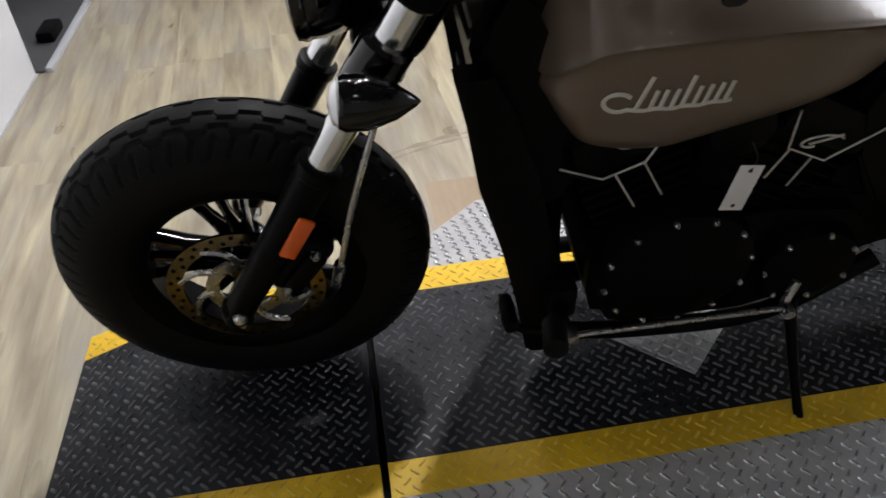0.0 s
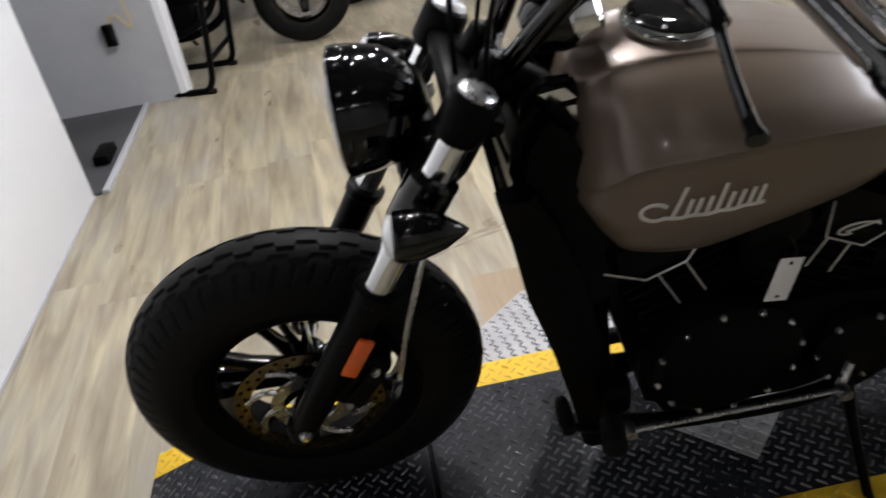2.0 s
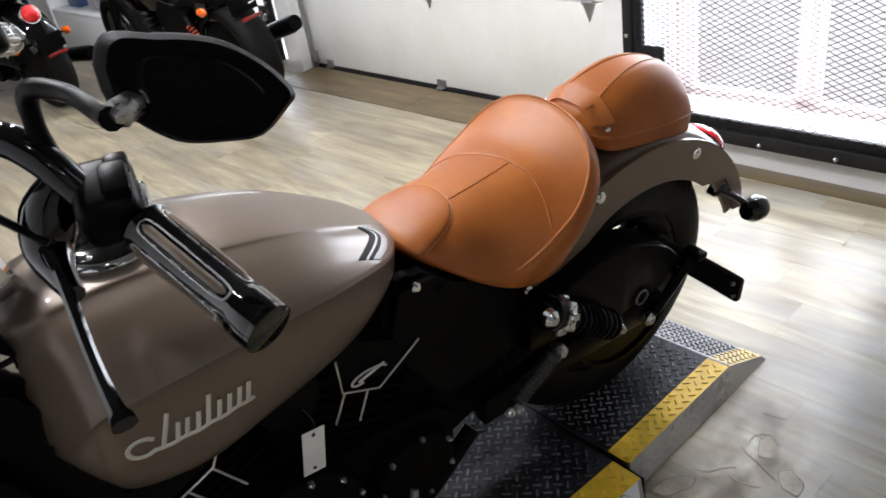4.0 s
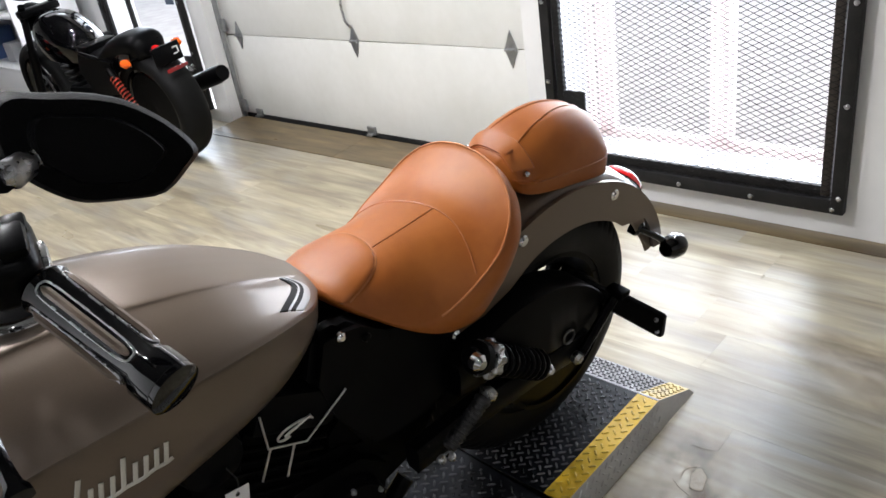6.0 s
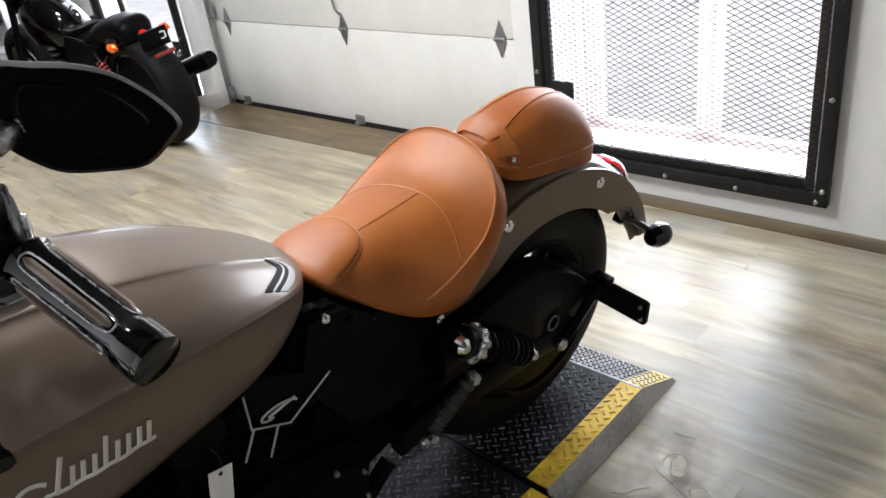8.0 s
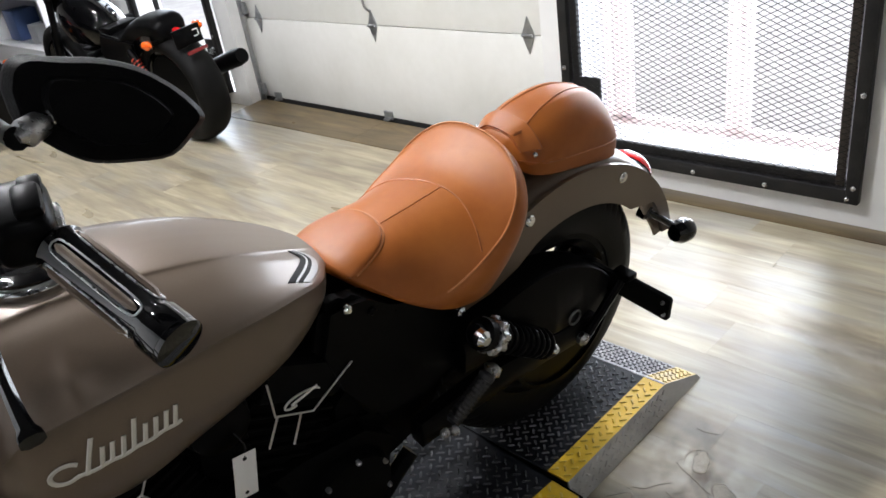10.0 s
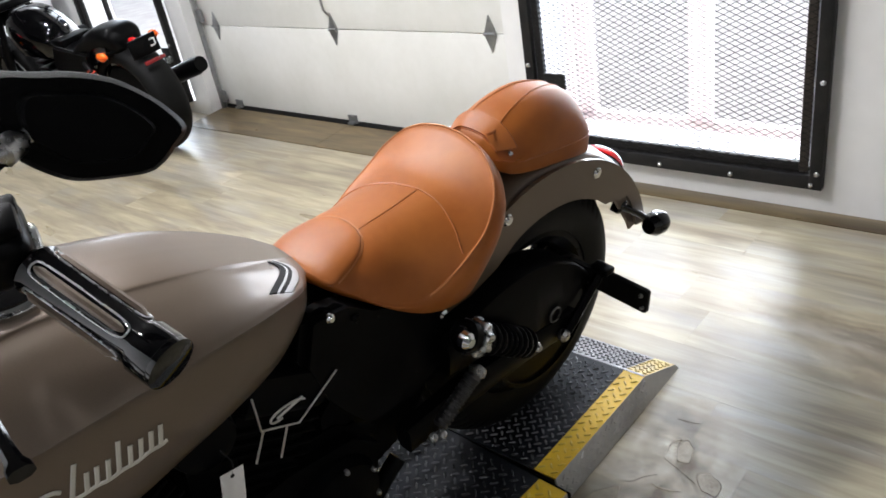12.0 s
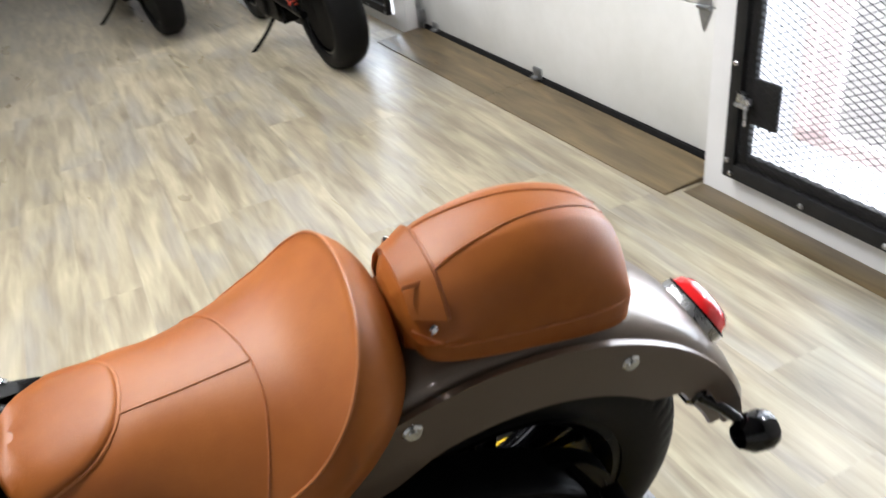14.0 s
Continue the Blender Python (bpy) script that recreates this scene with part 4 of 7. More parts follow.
# even out the dish: each inner point moves to the plane through its neighbours
key = lambda p: tuple(round(c, 4) for c in p)
inside = {key(q) for r in rings[:12] for q in r}
upper = inside | {key(q) for q in rings[12] + rings[13]}
cloud = np.array([v.co for v in bm.verts if key(v.co) in upper])
for v in bm.verts:
    if key(v.co) in inside and v.co.x > 1.17:
        far = cloud[:, :2] - np.array(v.co[:2])
        w = np.exp(-(far ** 2).sum(1) / (2 * 0.026 ** 2)) * (0.1 + np.abs(cloud[:, 1]))
        m3 = np.c_[np.ones(len(far)), far]
        plane = np.linalg.solve(m3.T @ (w[:, None] * m3), m3.T @ (w * cloud[:, 2]))
        blend = min((v.co.x - 1.17) / 0.05, 1.0)
        v.co.z += (float(plane[0]) - v.co.z) * blend
SEAT_SKIN = skin_of(bm)
seat = part("rider_seat", bm, LEATHER, bike, "tan leather solo seat", 60)


def seam(parent, skin, path, r, way=(0, 0, -1), origin=lambda a, b: (a, b, 1.2), name="seam", mat=None):
    pts = [cast(skin, origin(a, b), way, 0.0004) for a, b in path]
    pts = [p for p in pts if p is not None]
    bm = bmesh.new()
    tube(bm, pts, r, 6, len(pts) * 3)
    return part(name, bm, mat or STITCH, parent)


# welt round the dish, the cross seams and the tongue
welt = [p for p in rim_loop if p.x > 1.205]
part("welt", tube(bmesh.new(), [p + Vector((0, 0, 0.0004)) for p in welt], 0.0021, 6), WELT, seat, "stitched welt round the dish")
arc = [tuple(p) for p in catmull([(1.228, 0.135), (1.242, 0.113), (1.275, 0.060), (1.298, 0.0), (1.307, -0.040), (1.308, -0.080), (1.299, -0.122), (1.284, -0.158)], 22)]
seam(seat, SEAT_SKIN, arc, 0.0013)
seam(seat, SEAT_SKIN, [(1.168 + 0.138 * u, -0.030) for u in np.linspace(0, 1, 6)], 0.0009)
half_tongue = [(1.050, 0.088), (1.075, 0.086), (1.110, 0.080), (1.140, 0.068), (1.160, 0.045), (1.167, 0.018), (1.168, 0.0)]
tongue = [tuple(p) for p in catmull([(x, -y) for x, y in half_tongue] + half_tongue[-2::-1], 25)]
bm = bmesh.new()
flap = []
for q, lift in ((0.998, 0.0004), (0.988, 0.0030), (0.965, 0.0048), (0.91, 0.0058), (0.78, 0.0062), (0.6, 0.0062), (0.35, 0.0062), (0.1, 0.0062)):
    row = []
    for x, y in tongue:
        spot = (max(1.046 + (x - 1.046) * q, 1.052), y * q)
        while cast(SEAT_SKIN, (*spot, 1.2), (0, 0, -1), lift) is None:
            spot = (spot[0] + 0.002, spot[1] * 0.96)
        up = min(max((spot[0] - 1.056) / 0.035, 0.0), 1.0)
        row.append(cast(SEAT_SKIN, (*spot, 1.2), (0, 0, -1), 0.0004 + lift * up * up * (3 - 2 * up)))
    flap.append(row)
loft(bm, flap, closed=False, caps=False)
seam(seat, SEAT_SKIN, tongue, 0.0022, mat=WELT)
part("tongue", bm, LEATHER, seat, "raised leather nose piece", 60)

# pillion pad with its strap
PILLION = [(1.466, 0.056, 0.774, 0.740, 0.052), (1.484, 0.088, 0.796, 0.728, 0.086), (1.540, 0.098, 0.822, 0.714, 0.094), (1.620, 0.100, 0.834, 0.700, 0.095),
           (1.690, 0.097, 0.820, 0.686, 0.092), (1.735, 0.084, 0.790, 0.678, 0.080), (1.757, 0.050, 0.746, 0.684, 0.047)]
rings = []
for x, w, zt, zb, wb in catmull(PILLION, 34):
    half = [(0, zt), (0.30 * w, zt - 0.002), (0.44 * w, zt - 0.007), (0.68 * w, zt - 0.024), (0.92 * w, zt - 0.054), (w, zb + 0.35 * (zt - zb)), (0.99 * w, zb + 0.012), (wb, zb), (0.5 * wb, zb), (0, zb)]
    rings.append(half_ring(half, x, 30))
bm = loft(bmesh.new(), rings)
PIL_SKIN = skin_of(bm)
pillion = part("pillion_seat", bm, LEATHER, bike, "tan leather pillion pad")
for y in (-0.040, 0.040):
    seam(pillion, PIL_SKIN, [(1.50 + 0.235 * u, y * (1 - 0.75 * u)) for u in np.linspace(0, 1, 10)], 0.0016)
seam(pillion, PIL_SKIN, [(1.475 + 0.262 * u, 0.752 - 0.034 * u) for u in np.linspace(0, 1, 10)], 0.0016, (0, 1, 0), lambda a, b: (a, -0.4, b))
bm = bmesh.new()
rings = []
angles = np.linspace(-1.45, 1.45, 25)
for a in angles:
    o = Vector((0, 0, 0.76))
    d = Vector((0, math.sin(a), math.cos(a)))
    row = []
    for dx, lift in ((-0.017, 0.0005), (-0.0155, 0.0065), (0.0155, 0.0065), (0.017, 0.0005)):
        p = cast(PIL_SKIN, Vector((1.496 + dx, 0, 0)) + o + d * 0.3, -d, lift)
        row.append(p if p else Vector((1.496 + dx, 0, 0)) + o + d * 0.09)
    rings.append(row)
loft(bm, rings)
strap = part("strap", bm, LEATHER, pillion, "leather strap across the pillion pad")
for k in (0, 3):
    part("edge_piping", tube(bmesh.new(), [r[k] for r in rings], 0.0022, 6), STITCH, strap)
bm = bmesh.new()
keeper = rings[5]
box(bm, (0, 0, 0), (0.038, 0.006, 0.003), 0.0010, Matrix.Translation((keeper[1] + keeper[2]) / 2) @ pose(0, 0, 0, -math.degrees(angles[5])))
part("keeper", bm, STITCH, strap, "leather keeper loop")
for sgn in (-1, 1):
    p = cast(PIL_SKIN, (1.496, 0.076 * sgn, 1.0), (0, 0, -1), 0.006)
    bm = bmesh.new()
    bolt(bm, p, 0.0055, 0.005, (0, sgn, 0.6), 12)
    part("stud", bm, CHROME, strap, "chrome stud")

# rear fender: skin over the tyre and a flat strut on each side
AX, AZ = REAR[0], REAR[2]
bm = bmesh.new()
rings = []
for a in np.linspace(15, 158, 44):
    ca, sa = math.cos(radians(a)), math.sin(radians(a))
    grow = 0.0 if a > 30 else (30 - a) * 0.0010
    ring = []
    for y, r in ((-0.104, 0.318), (-0.104, 0.352), (-0.098, 0.374), (-0.080, 0.388), (-0.045, 0.396), (0, 0.398), (0.045, 0.396), (0.080, 0.388), (0.098, 0.374), (0.104, 0.352), (0.104, 0.318)):
        ring.append((y, r + grow))
    ring = ring + [(y * 0.965, r - 0.004) for y, r in ring[::-1]]
    rings.append([Vector((AX + r * ca, y, AZ + r * sa)) for y, r in ring])
loft(bm, rings)
fender = part("rear_fender", bm, BRONZE, bike, "bronze painted bobbed rear fender")
for sgn in (-1, 1):
    outer = [(AX + 0.378 * math.cos(radians(a)), AZ + 0.378 * math.sin(radians(a))) for a in np.linspace(14, 112, 24)]
    inner = [(AX + 0.292 * math.cos(radians(a)), AZ + 0.292 * math.sin(radians(a))) for a in np.linspace(48, 112, 16)]
    tail = [(AX + 0.345 * math.cos(radians(a)), AZ + 0.345 * math.sin(radians(a))) for a in np.linspace(16, 36, 6)]
    outline = outer + [(1.330, 0.690), (1.240, 0.600), (1.262, 0.530), (1.345, 0.535), (1.420, 0.560)] + inner[::-1] + tail[::-1]
    bm = bmesh.new()
    plate(bm, outline, 0.009, 0.0012, Matrix.Translation((0, 0.1105 * sgn, 0)))
    strut = part("fender_strut", bm, BRONZE, bike, "bronze painted side strut of the fender")
    for x, z in ((1.447, 0.656), (1.726, 0.638)):
        bm = bmesh.new()
        turned(bm, [(0, 0.0125), (0.5, 0.0125), (0.8, 0.010), (0.81, 0.006), (1.0, 0.006)], (x, 0.113 * sgn, z), (x, 0.122 * sgn, z), 20)
        part("bolt", bm, CHROME, strut, "domed chrome bolt")
# tail lamp: a low bright base that follows the fender, a red wedge of a lens on it
lm = Matrix.Translation((AX + 0.399 * math.cos(radians(33)), 0, AZ + 0.399 * math.sin(radians(33)))) @ pose(0, 0, 0, 0, 57, 0)


def lamp_ring(z, qx, qy, fore=0.0):
    return [lm @ Vector((fore + 0.046 * qx * math.cos(t), 0.056 * qy * math.copysign(abs(math.sin(t)) ** 0.6, math.sin(t)), z)) for t in np.linspace(0, 2 * math.pi, 32, endpoint=False)]


tail_lamp = part("tail_lamp", loft(bmesh.new(), [lamp_ring(-0.016, 1.0, 1.0), lamp_ring(0.006, 1.0, 1.0), lamp_ring(0.010, 0.95, 0.96)]), STEEL, bike, "bright metal base of the tail lamp")
part("gasket", loft(bmesh.new(), [lamp_ring(0.009, 0.97, 0.98), lamp_ring(0.012, 0.97, 0.98)]), MATTBLACK, tail_lamp)
part("lens", loft(bmesh.new(), [lamp_ring(0.0115, 0.93, 0.94), lamp_ring(0.024, 0.90, 0.84, 0.001), lamp_ring(0.034, 0.74, 0.62, 0.004), lamp_ring(0.037, 0.40, 0.36, 0.005)]), RED, tail_lamp, "red tail lamp lens")
# rear turn signals
for sgn in (-1, 1):
    bm = bmesh.new()
    turned(bm, [(0, 0.020), (0.7, 0.021), (1, 0.015)], (1.860, 0.078 * sgn, 0.488), (1.866, 0.104 * sgn, 0.482), 20)
    tube(bm, [(1.864, 0.096 * sgn, 0.484), (1.898, 0.118 * sgn, 0.458), (1.922, 0.138 * sgn, 0.436)], [0.010, 0.0085, 0.008], 10, 8)
    sig = part("rear_turn_signal", bm, GLOSSBLACK, bike, "gloss black rear turn signal on a short stalk")
    bm = bmesh.new()
    turned(bm, [(0, 0.002), (0.08, 0.018), (0.35, 0.028), (0.75, 0.030), (0.93, 0.026), (1, 0.012)], (1.900, 0.148 * sgn, 0.428), (1.962, 0.150 * sgn, 0.422), 24)
    part("signal_body", bm, GLOSSBLACK, sig)
# plate bracket by the rear axle
bm = bmesh.new()
b0, b1 = Vector((1.655, -0.105, 0.440)), Vector((1.752, -0.258, 0.352))
d = (b1 - b0)
rings = [[b0.lerp(b1, u) + Vector((0.006 * s, 0, zz)) for s, zz in ((-1, -h), (1, -h), (1, h), (-1, h))] for u, h in ((0, 0.016), (0.30, 0.018), (0.34, 0.028), (0.97, 0.030), (1.0, 0.026))]
loft(bm, rings)
box(bm, b0.lerp(b1, 0.42) + Vector((0, 0, 0.030)), (0.03, 0.045, 0.016), 0.004)
bracket = part("plate_bracket", bm, SATIN, bike, "black side-mounted plate bracket")
for u, z in ((0.90, 0.012), (0.93, -0.018)):
    part("bolt", bolt(bmesh.new(), b0.lerp(b1, u) + Vector((-0.005, -0.003, z)), 0.005, 0.006, (-1, -0.5, 0)), STEEL, bracket)
bm = bmesh.new()
tube(bm, [(1.588, -0.165, 0.322), (1.690, -0.165, 0.415)], 0.011, 8)
part("strut", bm, SATIN, bracket)

# swing arm, belt guard, axle
for sgn in (-1, 1):
    bm = bmesh.new()
    rings = []
    for x, z, h, t in ((1.130, 0.335, 0.030, 0.020), (1.300, 0.345, 0.034, 0.020), (1.480, 0.335, 0.030, 0.018), (1.600, 0.320, 0.030, 0.016), (1.640, 0.318, 0.022, 0.014)):
        rings.append([Vector((x, 0.138 * sgn + t * a, z + h * b)) for a, b in ((1, 0.7), (0.7, 1), (-0.7, 1), (-1, 0.7), (-1, -0.7), (-0.7, -1), (0.7, -1), (1, -0.7))])
    loft(bm, rings)
    part("swing_arm", bm, SATIN, bike)
bm = bmesh.new()
bar(bm, (AX, -0.168, AZ - 0.008), (AX, 0.165, AZ - 0.008), 0.012)
bolt(bm, (AX, -0.160, AZ - 0.008), 0.016, 0.014)
part("rear_axle", bm, STEEL, bike)
bm = bmesh.new()
top = [(1.240, 0.500), (1.330, 0.530), (1.420, 0.545), (1.520, 0.532), (1.610, 0.488), (1.664, 0.440)]
low = [(1.240, 0.420), (1.320, 0.410), (1.420, 0.385), (1.520, 0.362), (1.600, 0.372), (1.650, 0.402)]
rings = []
for (xt, zt), (xl, zl) in zip(catmull(top, 18), catmull(low, 18)):
    mid = 0.25 * (zt - zl)
    rings.append([Vector((xt, -0.082, zt)), Vector((xt, -0.140, zt - 0.001)), Vector((xt, -0.152, zt - 0.006)), Vector((xt * 0.8 + xl * 0.2, -0.158, zt - mid)),
                  Vector((xl, -0.156, zl + 0.010)), Vector((xl, -0.148, zl)), Vector((xl, -0.082, zl))])
loft(bm, rings)
bguard = part("belt_guard", bm, SATIN, bike, "black belt guard")
bm = bmesh.new()
lathe(bm, [(-0.002, 0.018), (0.0, 0.019), (0.002, 0.018), (0.002, 0.0150), (-0.002, 0.0150)], (1.548, -0.1595, 0.388), "Y", 28, True)
part("emblem", bm, WORNSTEEL, bguard, "small round silver emblem")
bm = bmesh.new()
lathe(bm, [(-0.014, 0.154), (-0.014, 0.164), (0.014, 0.164), (0.014, 0.154)], (AX, -0.098, AZ), "Y", 56, True)
lathe(bm, [(-0.006, 0.020), (-0.010, 0.060), (-0.006, 0.160), (0.006, 0.160), (0.010, 0.060), (0.006, 0.020)], (AX, -0.098, AZ), "Y", 56, True)
part("rear_pulley", bm, SATIN, rear_wheel)

# shock absorbers
for sgn in (-1, 1):
    p0, p1 = Vector((1.228, 0.195 * sgn, 0.560)), Vector((1.440, 0.180 * sgn, 0.392))
    bm = bmesh.new()
    turned(bm, [(0, 0.016), (0.1, 0.018), (0.16, 0.024), (0.9, 0.016), (1, 0.016)], p0, p1, 20)
    shock = part("shock_absorber", bm, SATIN, bike, "black rear shock absorber")
    bm = bmesh.new()
    e = (p1 - p0).normalized()
    f = e.cross(Vector((0, 1, 0))).normalized()
    g = e.cross(f)
    loft(bm, [[p0.lerp(p1, h) + r * (1.0 if (k // 2) % 2 else 0.87) * (math.cos(k * math.pi / 18) * f + math.sin(k * math.pi / 18) * g) for k in range(36)] for h, r in ((0.170, 0.033), (0.180, 0.037), (0.245, 0.037), (0.255, 0.033))])
    part("preload_ring", bm, STEEL, shock, "notched steel preload ring")
    bm = bmesh.new()
    turned(bm, [(0, 0.022), (0.2, 0.030), (0.8, 0.030), (1, 0.024)], p0.lerp(p1, 0.05), p0.lerp(p1, 0.17), 24)
    part("shock_head", bm, SATIN, shock)
    bm = bmesh.new()
    a0, a1 = p0.lerp(p1, 0.28), p0.lerp(p1, 0.93)
    dd = (a1 - a0).normalized()
    s = dd.cross(Vector((0, 1, 0))).normalized()
    u = dd.cross(s)
    n = 120
    tube(bm, [a0.lerp(a1, k / n) + 0.0275 * (math.cos(k / n * 2 * math.pi * 8.5) * s + math.sin(k / n * 2 * math.pi * 8.5) * u) for k in range(n + 1)], 0.0048, 7)
    part("spring", bm, SATIN, shock, "black coil spring")
    bm = bmesh.new()
    bolt(bm, p0 + Vector((0, 0.016 * sgn, 0)), 0.016, 0.018, (0, sgn, 0), 12)
    part("mount_bolt", bm, CHROME, shock)
    bm = bmesh.new()
    bolt(bm, p1 + Vector((0, 0.014 * sgn, 0)), 0.012, 0.014, (0, sgn, 0), 12)
    part("mount_bolt", bm, CHROME, shock)

# frame sides under the seat, with their bolts
for sgn in (-1, 1):
    bm = bmesh.new()
    outline = [(0.985, 0.700), (1.034, 0.702), (1.066, 0.680), (1.110, 0.646), (1.200, 0.592), (1.265, 0.580), (1.300, 0.520), (1.270, 0.430), (1.180, 0.390), (1.060, 0.400), (1.000, 0.520), (0.960, 0.610)]
    plate(bm, outline, 0.045, 0.014, Matrix.Translation((0, 0.100 * sgn, 0)))
    side_frame = part("frame_casting", bm, SATIN, bike, "satin black cast frame side")
    for x, z, r, mt in ((1.026, 0.683, 0.0085, CHROME), (1.072, 0.655, 0.008, SATIN), (1.262, 0.545, 0.010, CHROME)):
        bm = bmesh.new()
        bolt(bm, (x, 0.122 * sgn, z), r, 0.008, (0, sgn, 0), 12)
        part("bolt", bm, mt, side_frame)
bm = bmesh.new()
tube(bm, [(0.40, 0, 0.86), (0.60, 0, 0.72), (0.85, 0, 0.66), (1.05, 0, 0.66), (1.30, 0, 0.62)], 0.035, 10, 20)
part("frame_backbone", bm, SATIN, bike)
# steering head with its silver panel
bm = bmesh.new()
turned(bm, [(0, 0.032), (0.1, 0.036), (0.9, 0.036), (1, 0.032)], S(0.48, 0, -0.055), S(0.66, 0, -0.055), 24)
part("steering_head", bm, SATIN, bike)
for sgn in (-1, 1):
    bm = bmesh.new()
    plate(bm, [(0.425, 0.840), (0.455, 0.868), (0.500, 0.866), (0.512, 0.815), (0.490, 0.760), (0.420, 0.760)], 0.026, 0.006, Matrix.Translation((0, 0.058 * sgn, 0)))
    neck = part("neck_cover", bm, SATIN, bike)
    bm = bmesh.new()
    plate(bm, [(0.450, 0.856), (0.484, 0.860), (0.500, 0.842), (0.468, 0.838)], 0.003, 0, Matrix.Translation((0, 0.0725 * sgn, 0)))
    plate(bm, [(0.448, 0.828), (0.500, 0.832), (0.500, 0.806), (0.456, 0.800)], 0.003, 0, Matrix.Translation((0, 0.0725 * sgn, 0)))
    part("silver_panel", bm, ALULUG, neck, "bright metal flash on the neck")

# radiator between the down tubes
for sgn in (-1, 1):
    bm = bmesh.new()
    rings = []
    for x, z, d, t in ((0.402, 0.735, 0.026, 0.020), (0.428, 0.660, 0.036, 0.024), (0.455, 0.540, 0.045, 0.024), (0.490, 0.400, 0.042, 0.024), (0.515, 0.260, 0.038, 0.024), (0.530, 0.130, 0.032, 0.022)):
        rings.append([Vector((x + d * a, 0.118 * sgn + t * b, z)) for a, b in ((1, 0.6), (0.6, 1), (-0.6, 1), (-1, 0.6), (-1, -0.6), (-0.6, -1), (0.6, -1), (1, -0.6))])
    loft(bm, rings)
    part("down_tube", bm, SATIN, bike, "satin black cast down tube")
bm = bmesh.new()
rm = Matrix.Translation((0.470, 0, 0.430)) @ pose(0, 0, 0, 0, -12, 0)
box(bm, (0, 0, 0), (0.045, 0.20, 0.42), 0.006, rm)
radiator = part("radiator", bm, MATTBLACK, bike, "black radiator")
bm = bmesh.new()
for k in range(36):
    box(bm, (-0.0235, 0, -0.19 + k * 0.0108), (0.004, 0.18, 0.0022), 0, rm)
tagged(part("fins", bm, SATIN, radiator), kind="stuff")

part("exhaust_header", tube(bmesh.new(), [(0.556, 0.0, 0.470), (0.556, 0.0, 0.380), (0.558, 0.0, 0.290), (0.566, 0.0, 0.210), (0.595, 0.02, 0.155), (0.680, 0.03, 0.140)], 0.021, 14, 24), MATTBLACK, bike, "black exhaust header behind the radiator")

# cast front of the frame behind the radiator, and the dark body under the tank
bm = bmesh.new()
plate(bm, [(0.398, 0.728), (0.412, 0.800), (0.450, 0.862), (0.500, 0.820), (0.560, 0.700), (0.585, 0.560), (0.560, 0.470), (0.500, 0.440), (0.455, 0.480), (0.425, 0.610)], 0.205, 0.02)
part("frame_front", bm, SATIN, bike, "satin black cast frame front")
bm = bmesh.new()
plate(bm, [(0.545, 0.640), (0.620, 0.665), (0.980, 0.680), (1.030, 0.690), (1.060, 0.560), (0.980, 0.500), (0.700, 0.480), (0.600, 0.520)], 0.150, 0.02)
part("air_box", bm, MATTBLACK, bike)
bm = bmesh.new()
plate(bm, [(0.960, 0.480), (1.050, 0.560), (1.240, 0.560), (1.290, 0.420), (1.200, 0.270), (1.040, 0.220), (0.960, 0.300)], 0.190, 0.03)
part("gearbox", bm, MATTBLACK, bike, "black gearbox housing")

# engine
bm = bmesh.new()
case = [(0.597, 0.270), (0.628, 0.160), (0.680, 0.145), (0.900, 0.150), (1.020, 0.190), (1.090, 0.260), (1.110, 0.360), (1.040, 0.430), (0.900, 0.450), (0.700, 0.430), (0.566, 0.388)]
plate(bm, case, 0.25, 0.025)
engine = part("crankcase", bm, MATTBLACK, bike, "black engine crankcase")
bm = bmesh.new()
lathe(bm, [(0.030, 0.135), (0.0, 0.135), (-0.022, 0.128), (-0.034, 0.105), (-0.038, 0.060), (-0.036, 0.0)], (0.735, -0.135, 0.335), "Y", 44)
cover = part("side_cover", bm, MATTBLACK, engine, "round black engine cover")
bm = bmesh.new()
lathe(bm, [(0.030, 0.088), (0.0, 0.088), (-0.020, 0.080), (-0.026, 0.050), (-0.026, 0.0)], (0.975, -0.130, 0.300), "Y", 36)
part("pulley_cover", bm, MATTBLACK, engine)
for k in range(12):
    a = 2 * math.pi * k / 12 + 0.2
    bm = bmesh.new()
    bolt(bm, (0.735 + 0.122 * math.cos(a), -0.160, 0.335 + 0.122 * math.sin(a)), 0.0058, 0.008)
    part("bolt", bm, STEEL, cover, "steel cover bolt")
for k in range(7):
    a = 2 * math.pi * k / 7 + 0.5
    bm = bmesh.new()
    bolt(bm, (0.975 + 0.078 * math.cos(a), -0.150, 0.300 + 0.078 * math.sin(a)), 0.0055, 0.008)
    part("bolt", bm, STEEL, cover)


